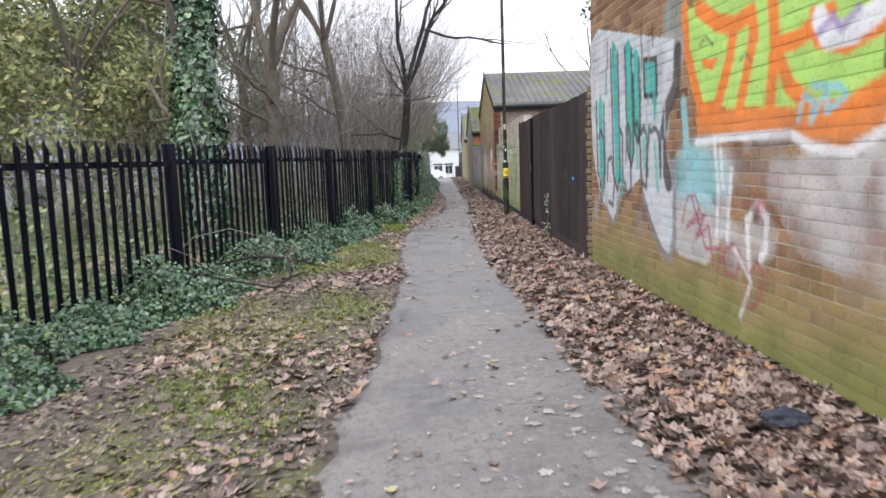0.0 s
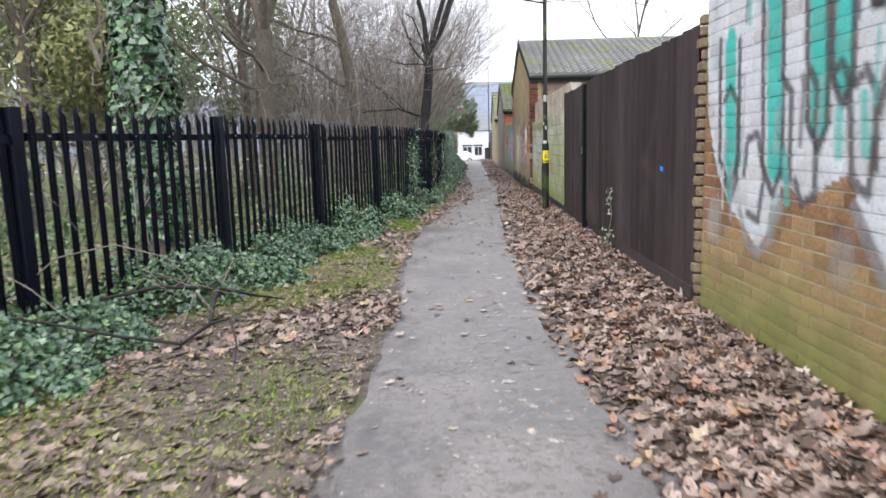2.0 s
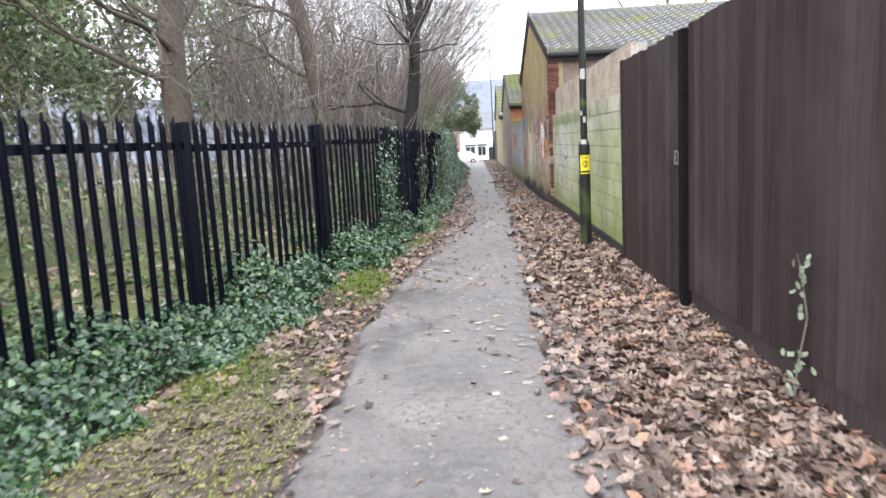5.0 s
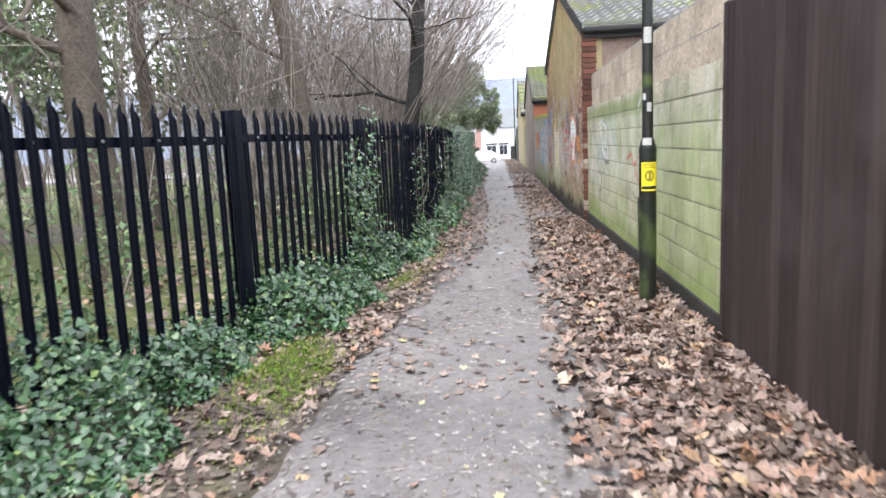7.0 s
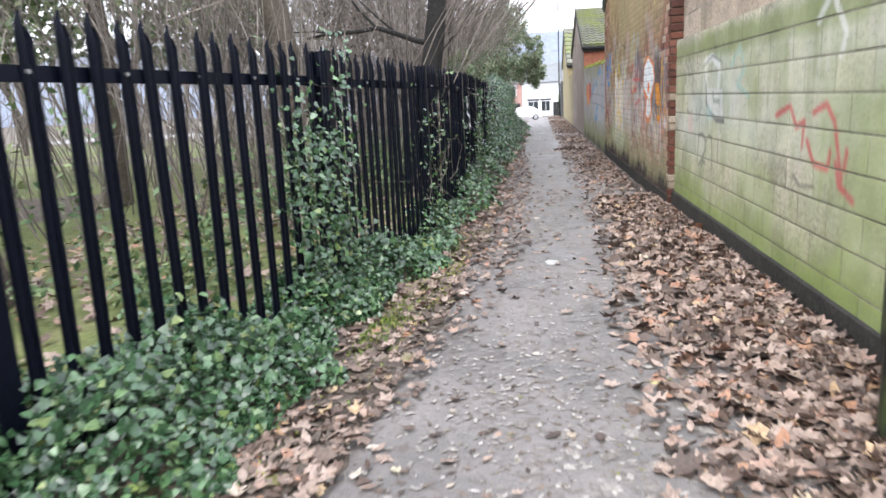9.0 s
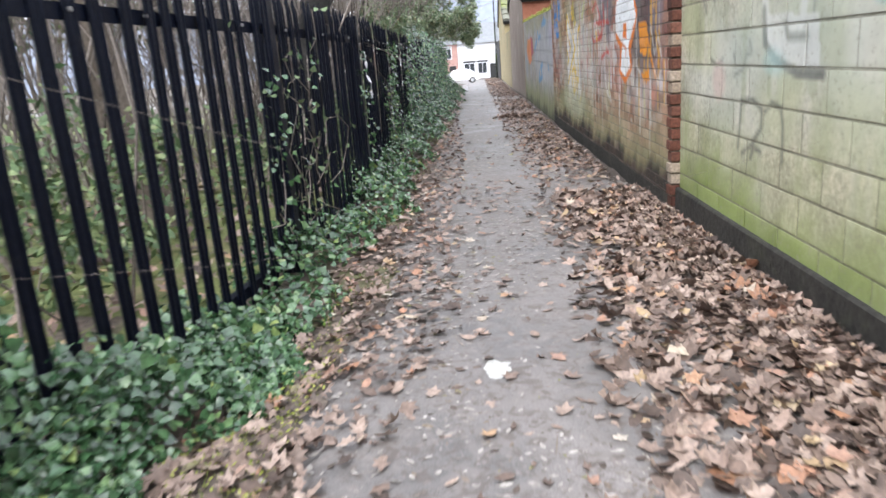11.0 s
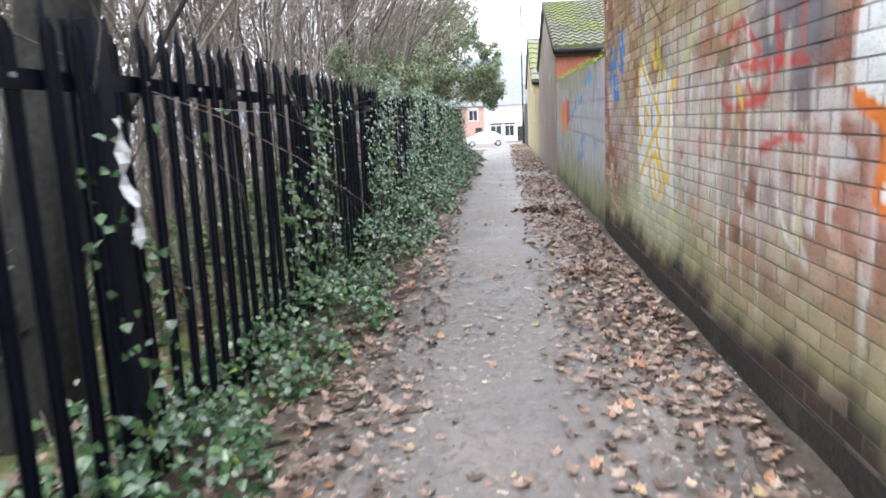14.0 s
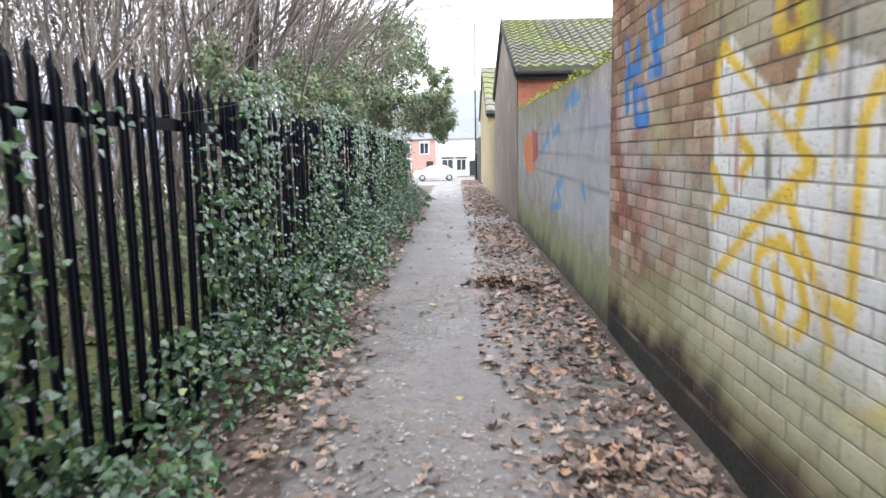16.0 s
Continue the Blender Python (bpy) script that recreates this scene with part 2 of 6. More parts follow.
def asphalt():
    m, n, l, b = nodes_of("wet_grey_asphalt", 0.5)
    p = position(n)
    f, c, s = noise_node(n, l, 160, 4, p), noise_node(n, l, 1.3, 6, p, 0.6), noise_node(n, l, 9, 6, p, 0.5)
    col = ramp(n, l, c.outputs[0], [(0.3, (0.085, 0.081, 0.081)), (0.48, (0.145, 0.135, 0.132)), (0.7, (0.226, 0.206, 0.2))])
    col = mixed(n, l, 1.0, col, ramp(n, l, f.outputs[0], [(0.3, (0.7, 0.7, 0.7)), (0.7, (1.25, 1.25, 1.25))]), "MULTIPLY")
    col = mixed(n, l, ramp(n, l, s.outputs[0], [(0.46, (0, 0, 0)), (0.66, (0.8, 0.8, 0.8))]), col, (0.175, 0.158, 0.15))
    g, h = noise_node(n, l, 34, 5, p, 0.8), noise_node(n, l, 17, 6, p, 1.2)
    col = mixed(n, l, ramp(n, l, h.outputs[0], [(0.5, (0, 0, 0)), (0.64, (0.7, 0.7, 0.7))]), col, (0.095, 0.075, 0.066))
    col = mixed(n, l, ramp(n, l, g.outputs[0], [(0.58, (0, 0, 0)), (0.72, (0.34, 0.34, 0.34))]), col, (0.33, 0.285, 0.265))
    l.new(col, b.inputs["Base Color"])
    l.new(ramp(n, l, c.outputs[0], [(0.35, (0.4, 0.4, 0.4)), (0.65, (0.72, 0.72, 0.72))]), b.inputs["Roughness"])
    b.inputs["Specular IOR Level"].default_value = 0.5
    bump(n, l, b, f.outputs[0], 0.35, 0.004)
    return m


def timber():
    """Dark stained boards, each a little different, with streaks down the grain."""
    m, n, l, b = nodes_of("dark_brown_stained_timber", 0.75)
    b.inputs["Specular IOR Level"].default_value = 0.15
    grain = n.new("ShaderNodeMapping")
    grain.inputs["Scale"].default_value = (30, 30, 1.1)
    p = position(n)
    l.new(p, grain.inputs["Vector"])
    f, c = noise_node(n, l, 1.6, 6, grain.outputs[0], 0.3), noise_node(n, l, 1.1, 6, p, 0.6)
    own = ramp(n, l, n.new("ShaderNodeObjectInfo").outputs["Random"], [(0, (0.03, 0.0215, 0.021)), (0.6, (0.042, 0.0305, 0.03)), (1, (0.056, 0.042, 0.041))])
    col = mixed(n, l, 1.0, own, ramp(n, l, f.outputs[0], [(0.3, (0.72, 0.72, 0.72)), (0.7, (1.25, 1.23, 1.22))]), "MULTIPLY")
    col = mixed(n, l, ramp(n, l, c.outputs[0], [(0.52, (0, 0, 0)), (0.72, (0.55, 0.55, 0.55))]), col, (0.075, 0.062, 0.06))
    l.new(col, b.inputs["Base Color"])
    bump(n, l, b, f.outputs[0], 0.5, 0.006)
    return m


M_timber = timber()
M_asphalt = asphalt()

# ---- builders ----
def mesh_object(name, verts, faces, material, parent=None, label="", smooth=False):
    me = bpy.data.meshes.new(name)
    me.from_pydata([tuple(v) for v in verts], [], faces)
    me.materials.append(material)
    if smooth:
        me.shade_smooth()
    ob = new(name, me)
    ob.parent = parent
    if label:
        ob["label"] = label
    return ob


def part(name, bm, material, parent, label="", smooth=False):
    me = bpy.data.meshes.new(name)
    bm.to_mesh(me)
    bm.free()
    me.materials.append(material)
    if smooth:
        me.shade_smooth()
    ob = new(name, me)
    ob.parent = parent
    if label:
        ob["label"] = label
    return ob


def thing(name, label, category, group="", kind="", at=(0, 0, 0), turn=0.0):
    ob = new(name)
    ob.empty_display_size = 0.2
    ob.matrix_world = pose(*at, 0, 0, turn)
    return tagged(ob, label, category, group, kind)


def box(bm, x0, x1, y0, y1, z0, z1, bevel=0.0, m=None):
    r = bmesh.ops.create_cube(bm, size=1.0)
    c = Matrix.Translation(((x0 + x1) / 2, (y0 + y1) / 2, (z0 + z1) / 2)) @ Matrix.Diagonal((x1 - x0, y1 - y0, z1 - z0, 1))
    bmesh.ops.transform(bm, matrix=(m @ c) if m else c, verts=r["verts"])
    if bevel:
        es = {e for v in r["verts"] for e in v.link_edges}
        bmesh.ops.bevel(bm, geom=list(es), offset=bevel, segments=1, affect="EDGES")
    return bm


def boxed(*args, **kw):
    return box(bmesh.new(), *args, **kw)


def rod(bm, r, z0, z1, x=0, y=0, r2=None, seg=14):
    v = bmesh.ops.create_cone(bm, cap_ends=True, segments=seg, radius1=r, radius2=r if r2 is None else r2, depth=z1 - z0)["verts"]
    bmesh.ops.translate(bm, vec=(x, y, (z0 + z1) / 2), verts=v)
    return bm


def tri_mesh(name, verts, tris, material, parent=None, smooth=False):
    """A large mesh of triangles from arrays."""
    me = bpy.data.meshes.new(name)
    nv, nt = len(verts), len(tris)
    me.vertices.add(nv)
    me.vertices.foreach_set("co", np.asarray(verts, dtype=np.float32).ravel())
    me.loops.add(nt * 3)
    me.loops.foreach_set("vertex_index", np.asarray(tris, dtype=np.int32).ravel())
    me.polygons.add(nt)
    me.polygons.foreach_set("loop_start", np.arange(0, nt * 3, 3, dtype=np.int32))
    me.update(calc_edges=True)
    me.validate()
    me.materials.append(material)
    if smooth:
        me.shade_smooth()
    ob = new(name, me)
    ob.parent = parent
    return ob


rng = np.random.default_rng(7)


def blade(outline, lift):
    """A leaf cut from a fan of outline points, its rim lifted or drooping by lift."""
    pts = [(0, 0.02, 0)] + [(x, y, lift * (x * x + 0.5 * y * y) * (1 + 0.5 * math.sin(5 * x + 3 * y))) for x, y in outline]
    k = len(outline)
    return np.array(pts), np.array([(0, i + 1, (i + 1) % k + 1) for i in range(k)])


MAPLE = [(0, -0.55), (0.2, -0.28), (0.45, -0.34), (0.32, -0.02), (0.55, 0.14), (0.2, 0.26), (0, 0.62), (-0.22, 0.24), (-0.55, 0.12), (-0.3, -0.04), (-0.42, -0.36)]
OVAL = [(0, -0.5), (0.2, -0.3), (0.27, 0.0), (0.18, 0.3), (0, 0.55), (-0.18, 0.3), (-0.27, 0.0), (-0.2, -0.3)]
IVY = [(0, -0.34), (0.46, -0.2), (0.3, 0.16), (0, 0.58), (-0.3, 0.16), (-0.46, -0.2)]
DIAMOND = [(0, -0.5), (0.24, 0.0), (0, 0.5), (-0.24, 0.0)]
SLIM = [(0, -0.5), (0.1, 0), (0, 0.5), (-0.1, 0)]


def scatter(name, place, size, normal, template, material, parent=None, roll=None):
    """Leaves at the points of place, each turned to its normal, spun at random, as one mesh."""
    tv, tf = template
    n = len(place)
    nz = normal / np.linalg.norm(normal, axis=1, keepdims=True)
    ref = np.where(np.abs(nz[:, 2:3]) < 0.9, np.array([[0, 0, 1.0]]), np.array([[1.0, 0, 0]]))
    ax = np.cross(ref, nz)
    ax /= np.linalg.norm(ax, axis=1, keepdims=True)
    ay = np.cross(nz, ax)
    a = rng.uniform(0, 2 * math.pi, n) if roll is None else roll
    ca, sa = np.cos(a)[:, None], np.sin(a)[:, None]
    ux, uy = ax * ca + ay * sa, ay * ca - ax * sa
    bend = rng.uniform(0.3, 1.6, n) * np.where(rng.random(n) < 0.25, -1, 1)
    wide = rng.uniform(0.75, 1.1, n)
    v = place[:, None, :] + size[:, None, None] * (tv[None, :, 0:1] * ux[:, None] * wide[:, None, None] + tv[None, :, 1:2] * uy[:, None] + tv[None, :, 2:3] * nz[:, None] * bend[:, None, None])
    f = tf[None] + (np.arange(n) * len(tv))[:, None, None]
    return tri_mesh(name, v.reshape(-1, 3), f.reshape(-1, 3), material, parent)


class Tubes:
    """Gathers tapered tubes into one mesh."""
    def __init__(self, sides=5):
        self.v, self.f, self.n, self.sides = [], [], 0, sides

    def add(self, pts, radii):
        k = self.sides
        pts = np.asarray(pts, float)
        t = np.gradient(pts, axis=0)
        t /= np.linalg.norm(t, axis=1, keepdims=True) + 1e-9
        ref = np.array([0.31, 0.95, 0.1]) if abs(t[0][2]) > 0.5 else np.array([0.1, 0.05, 1.0])
        a = np.cross(t, ref)
        a /= np.linalg.norm(a, axis=1, keepdims=True) + 1e-9
        b = np.cross(t, a)
        th = np.arange(k) * 2 * math.pi / k
        ring = pts[:, None] + np.asarray(radii)[:, None, None] * (np.cos(th)[None, :, None] * a[:, None] + np.sin(th)[None, :, None] * b[:, None])
        self.v.append(ring.reshape(-1, 3))
        m = len(pts)
        i = np.arange(m - 1)[:, None] * k + np.arange(k)[None]
        j = np.arange(m - 1)[:, None] * k + (np.arange(k)[None] + 1) % k
        q = np.stack([i, j, j + k, i, j + k, i + k], -1).reshape(-1, 3) + self.n
        self.f.append(q)
        self.n += m * k

    def mesh(self, name, material, parent=None):
        return tri_mesh(name, np.concatenate(self.v), np.concatenate(self.f), material, parent, smooth=True)


def limb(tubes, twigs, start, heading, length, radius, depth, rise=0.25, spread=0.7, wander=0.16, forks=3):
    """A limb that wanders, tapers and forks; its ends go into twigs."""
    steps = 7 if radius > 0.03 else 4
    p, d = np.array(start, float), np.array(heading, float)
    d /= np.linalg.norm(d)
    pts, rad = [p.copy()], [radius]
    for i in range(steps):
        d = d + rng.normal(0, wander, 3) + np.array([0, 0, rise * 0.12])
        d /= np.linalg.norm(d)
        p = p + d * length / steps
        pts.append(p.copy())
        rad.append(radius * (1 - 0.55 * (i + 1) / steps))
    (tubes if radius > 0.014 else twigs).add(pts, rad)
    if depth > 0:
        for _ in range(forks):
            i = rng.integers(2, steps + 1)
            away = d + rng.normal(0, spread, 3)
            away[2] = away[2] + 0.15
            limb(tubes, twigs, pts[i], away, length * rng.uniform(0.5, 0.8), rad[i] * rng.uniform(0.45, 0.75), depth - 1, rise, spread, wander, forks)
    return pts


# ---- paint on walls ----
class Paint:
    """Layers of spray paint, growth and grime on a wall, in metres along it and up it."""
    def __init__(self, seed):
        self.layers, self.r = [], np.random.default_rng(seed)

    def stroke(self, colour, width, pts, strength=1.0, soft=0.02):
        self.layers.append(("stroke", colour, width / 2, np.array(pts, float), strength, soft))

    def fill(self, colour, pts, strength=1.0):
        self.layers.append(("fill", colour, 0, np.array(pts, float), strength, 0.02))

    def cloud(self, colour, s, z, rs, rz, strength=0.8):
        self.layers.append(("cloud", colour, 0, np.array([s, z, rs, rz], float), strength, 0))

    def foot(self, colour, height, strength=0.9, fade=0.35):
        self.layers.append(("foot", colour, height, np.zeros(1), strength, fade))

    def spatter(self, n, s0, s1, z0, z1, size, colours, strength):
        """Faded remains of older paint."""
        for _ in range(n):
            a = self.r.uniform(*size)
            self.cloud(colours[self.r.integers(len(colours))], self.r.uniform(s0, s1), self.r.uniform(z0, z1), a * self.r.uniform(0.7, 1.6), a, strength * self.r.uniform(0.5, 1))

    def drips(self, n, s0, s1, z0, z1, colours, width, strength=0.8):
        for _ in range(n):
            s, z = self.r.uniform(s0, s1), self.r.uniform(z0, z1)
            self.stroke(colours[self.r.integers(len(colours))], width * self.r.uniform(0.6, 1.4), [(s, z), (s + self.r.normal(0, 0.012), z - self.r.uniform(0.1, 0.5))], strength)

    def at(self, s, z):
        col, alpha = np.zeros((len(s), 3)), np.zeros(len(s))
        wob = 0.5 * np.sin(s * 3.1 + 1.3 * np.sin(z * 2.3)) + 0.3 * np.sin(s * 9.7 + z * 6.1) + 0.2 * np.sin(z * 17 + s * 23)
        for kind, c, w, p, strength, soft in self.layers:
            if kind == "stroke":
                d = np.full(len(s), 9.0)
                for (ax, az), (bx, bz) in zip(p[:-1], p[1:]):
                    L = max((bx - ax) ** 2 + (bz - az) ** 2, 1e-9)
                    t = np.clip(((s - ax) * (bx - ax) + (z - az) * (bz - az)) / L, 0, 1)
                    d = np.minimum(d, np.hypot(s - ax - t * (bx - ax), z - az - t * (bz - az)))
                a = np.clip((w - d) / soft + 0.5, 0, 1) * strength
            elif kind == "fill":
                inside = np.zeros(len(s), bool)
                for (ax, az), (bx, bz) in zip(p, np.roll(p, -1, axis=0)):
                    if az != bz:
                        inside ^= ((az > z) != (bz > z)) & (s < (bx - ax) * (z - az) / (bz - az) + ax)
                a = inside * strength
            elif kind == "cloud":
                q = ((s - p[0]) / p[2]) ** 2 + ((z - p[1]) / p[3]) ** 2
                a = np.clip(1.25 - q + 0.35 * wob, 0, 1) * strength
            else:
                a = np.clip((w + 0.12 * wob - z) / soft + 0.5, 0, 1) * strength
            col = col * (1 - a[:, None]) + np.array(c)[None] * a[:, None]
            alpha = alpha + a * (1 - alpha)
        safe = np.maximum(alpha, 1e-4)[:, None]
        return np.concatenate([col / safe, alpha[:, None]], 1)


def set_paint(me, rgba):
    at = me.attributes.new("paint", "FLOAT_COLOR", "POINT")
    at.data.foreach_set("color", np.asarray(rgba, np.float32).ravel())


class Line:
    """A wall's foot line; out is the side that faces the lane."""
    def __init__(self, a, b):
        self.a, self.b = np.array(a, float), np.array(b, float)
        self.length = np.linalg.norm(self.b - self.a)
        self.u = (self.b - self.a) / self.length
        self.out = np.array([-self.u[1], self.u[0]])

    def at(self, s, z, d=0.0):
        q = self.a + self.u * s + self.out * d
        return (q[0], q[1], z)


def courses(parent, line, z0, z1, high, long, paint, mat, mat_rest, near, name="brick", joint=0.011, grid=(6, 2), back=0.03, proud=0.004, top=None, dark_mortar=False, limit=300, mortar=None, lap=0.5, seed=3, mortar_cover=0.92, upright=1.0):
    """Bricks in stretcher courses with their mortar behind, painted together."""
    r = np.random.default_rng(seed)
    gx, gz = grid
    pieces, i, z = [], 0, z0
    while z < z1 - high * 0.4:
        s = -long * (lap if i % 2 else 0.0) - r.uniform(0, 0.02)
        while s < line.length:
            a, b = max(s + joint * upright / 2, 0), min(s + long - joint * upright / 2, line.length)
            if b - a > 0.03 and (top is None or z + high < top((a + b) / 2)):
                pieces.append((a, b, z + joint / 2, z + high - joint / 2, r.uniform(0, proud)))
            s += long
        z += high
        i += 1
    nvp = (gx + 1) * (gz + 1) + 4
    S, Z, V = [], [], []
    for a, b, c, d, o in pieces:
        for k in range(gz + 1):
            for j in range(gx + 1):
                ss, zz = a + (b - a) * j / gx, c + (d - c) * k / gz
                S.append(ss), Z.append(zz)
                V.append(line.at(ss, zz, o - (0.0012 if k in (0, gz) or j in (0, gx) else 0)))
        for ss, zz in ((a, c), (b, c), (b, d), (a, d)):
            S.append(ss), Z.append(zz)
            V.append(line.at(ss, zz, -back))
    rgba = paint.at(np.array(S), np.array(Z))
    V = np.array(V)
    w = gx + 1
    F = [(k * w + j, k * w + w + j, k * w + w + j + 1, k * w + j + 1) for k in range(gz) for j in range(gx)]
    n0 = w * (gz + 1)
    F.append((*range(0, w), n0 + 1, n0))
    F.append((*range(n0 - 1, n0 - 1 - w, -1), n0 + 3, n0 + 2))
    F.append((*range(n0 - w, -1, -w), n0, n0 + 3))
    F.append((*range(w - 1, n0, w), n0 + 2, n0 + 1))
    rest_v, rest_f, rest_c, made = [], [], [], 0
    for q, (a, b, c, d, o) in enumerate(pieces):
        vs, cs = V[q * nvp:(q + 1) * nvp], rgba[q * nvp:(q + 1) * nvp]
        if made < limit and near((a + b) / 2, (c + d) / 2):
            made += 1
            mid = vs.mean(axis=0)
            ob = mesh_object(name, vs - mid, F, mat, parent)
            ob.location = mid
            set_paint(ob.data, cs)
        else:
            k = len(rest_v)
            rest_v.extend(vs), rest_c.extend(cs)
            rest_f.extend([tuple(x + k for x in f) for f in F])
    if rest_v:
        ob = mesh_object(name + "work", rest_v, rest_f, mat_rest, parent)
        set_paint(ob.data, rest_c)
        tagged(ob, kind="stuff")
    # mortar bed behind the faces
    nx, nz = int(line.length / 0.04), int((z1 - z0) / 0.04)
    gs, gzv = np.meshgrid(np.linspace(0, line.length, nx), np.linspace(z0, z1, nz))
    gs, gzv = gs.ravel(), gzv.ravel()
    if top is not None:
        gzv = np.minimum(gzv, [top(s) - high * 0.2 for s in gs])
    vv = [line.at(s, z, -0.0019) for s, z in zip(gs, gzv)]
    ff = [(k * nx + j, (k + 1) * nx + j, (k + 1) * nx + j + 1, k * nx + j + 1) for k in range(nz - 1) for j in range(nx - 1)]
    ob = mesh_object("mortar", vv, ff, mortar or (M_mortar_dark if dark_mortar else M_mortar), parent)
    c = paint.at(gs, gzv)
    c[:, 3] *= mortar_cover
    set_paint(ob.data, c)
    return parent


def wall_core(name, line, z0, z1, thick, material, label, set_back=0.012, top=None):
    """The solid body of a wall behind its face."""
    L = line.length
    n = 12 if top else 1
    prof = [(L * i / n, (top(L * i / n) if top else z1)) for i in range(n + 1)]
    ring = [(0, z0)] + [(s, z) for s, z in prof] + [(L, z0)]
    v = [line.at(s, z, -set_back) for s, z in ring] + [line.at(s, z, -thick) for s, z in ring]
    k = len(ring)
    f = [tuple(range(k)), tuple(range(2 * k - 1, k - 1, -1))] + [(i, i + k, (i + 1) % k + k, (i + 1) % k) for i in range(k)]
    ob = mesh_object(name, v, f, material)
    bm = bmesh.new()
    bm.from_mesh(ob.data)
    bmesh.ops.recalc_face_normals(bm, faces=bm.faces)
    bm.to_mesh(ob.data)
    bm.free()
    return tagged(ob, label, "wall", kind="structure")

# ---- ground ----
LEFT_EDGE = [(-6, -0.75), (3, -0.72), (6, -0.64), (9, -0.62), (12, -0.80), (14, -0.86), (17, -0.62), (19, -0.42), (22, -0.30), (26, -0.26), (34, -0.22), (48, -0.25), (70, -0.4)]
FENCE = [(-4.15, 2.7), (-3.62, 5.5), (-3.09, 8.33), (-2.56, 11.04), (-2.11, 13.95), (-1.58, 16.63), (-1.12, 19.4), (-0.86, 22.15), (-0.76, 24.9), (-0.81, 27.75), (-0.78, 30.5), (-0.76, 33.25), (-0.75, 36.0), (-0.75, 38.75), (-0.75, 41.5), (-0.75, 44.25), (-0.75, 47.0)]


def along(table, y):
    return np.interp(y, [p[0] for p in table], [p[1] for p in table])


def fence_x(y):
    return np.interp(y, [p[1] for p in FENCE], [p[0] for p in FENCE])


def wall_x(y):
    return np.interp(y, [0, 8.55, 9.5, 15.8, 23, 31, 62], [2.14, 1.82, 1.80, 1.78, 1.82, 1.83, 1.95])


def bank_width(y):
    return np.interp(y, [0, 8, 14, 21, 24, 50], [0.72, 0.84, 0.7, 0.5, 0.34, 0.3]) * (1 + 0.16 * np.sin(2.1 * y) + 0.1 * np.sin(5.3 * y + 1))


def bank(x, y):
    """Height of the drift of leaves against the wall."""
    d = np.clip(1 - (wall_x(y) - x) / bank_width(y), 0, 1)
    return np.interp(y, [0, 14, 20, 24, 50], [0.17, 0.15, 0.1, 0.035, 0.02]) * d ** 0.8


def fall(y):
    """The lane drops to the street at its far end."""
    return 1.2 * np.clip((y - 58) / 16, 0, 1)


def ground_z(x, y):
    off = np.clip(along(LEFT_EDGE, y) - x, 0, 6)
    return -0.02 + 0.03 * np.sin(x * 1.7 + y * 0.6) * np.clip(off, 0, 1) + 0.02 * np.sin(y * 1.9 - x * 3.1) * np.clip(off, 0, 1) - 0.04 * np.clip(off - 2.5, 0, 3) - fall(y)


def sheet(name, xs, ys, height, material):
    X, Y = np.meshgrid(xs, ys)
    Z = height(X, Y)
    n, m = len(xs), len(ys)
    i = (np.arange(m - 1)[:, None] * n + np.arange(n - 1)[None]).ravel()
    t = np.concatenate([np.stack([i, i + 1, i + n + 1], 1), np.stack([i, i + n + 1, i + n], 1)])
    return tri_mesh(name, np.stack([X, Y, Z], -1).reshape(-1, 3), t, material, smooth=True)


xs = np.concatenate([[-1500, -300, -80, -40, -20, -12], np.arange(-8, 2.6, 0.12), [4, 10, 30, 100, 400, 1500]])
ys = np.concatenate([[-600, -100, -20], np.arange(-6, 50, 0.2), [52, 55, 58, 60, 62, 64, 66, 68, 71, 74, 90, 130, 250, 600, 2500]])
tagged(sheet("ground", xs, ys, ground_z, M_soil), "damp dark soil with moss beside the lane", "ground", kind="structure")

gy = np.concatenate([np.arange(-6, 50, 0.5), [60, 66]])
gu = np.concatenate([np.linspace(0, 6, 25), [9, 14, 22, 34, 50, 80]])
gx_ = fence_x(gy)[:, None] - 0.15 - gu[None]
gv = np.stack([gx_, np.repeat(gy[:, None], len(gu), 1), ground_z(gx_, gy[:, None]) + 0.03 + 0.03 * np.sin(gx_ * 2.1 + gy[:, None])], -1)
gv[:, 0, 2] -= 0.08
k_ = len(gu)
i = (np.arange(len(gy) - 1)[:, None] * k_ + np.arange(k_ - 1)[None]).ravel()
tagged(tri_mesh("park_grass", gv.reshape(-1, 3), np.concatenate([np.stack([i, i + k_ + 1, i + 1], 1), np.stack([i, i + k_, i + k_ + 1], 1)]), M_grass, smooth=True), "rough leaf-strewn grass behind the fence", "grass", kind="structure")

py = np.arange(-8, 68.5, 0.25)
ragged = along(LEFT_EDGE, py) + 0.05 * np.sin(py * 2.7) + 0.035 * np.sin(py * 7.1 + 1) + rng.normal(0, 0.018, len(py))
cols = np.linspace(0, 1, 15)
pv = np.stack([ragged[:, None] + (wall_x(py)[:, None] - 0.01 - ragged[:, None]) * cols[None], np.repeat(py[:, None], 15, 1), 0.004 + 0.012 * np.sin(np.linspace(0, math.pi, 15))[None] + 0.004 * np.sin(py * 1.3)[:, None] * np.ones(15)[None] - fall(py)[:, None]], -1)
pv[:, 0, 2] = -0.045 - fall(py)
i = (np.arange(len(py) - 1)[:, None] * 15 + np.arange(14)[None]).ravel()
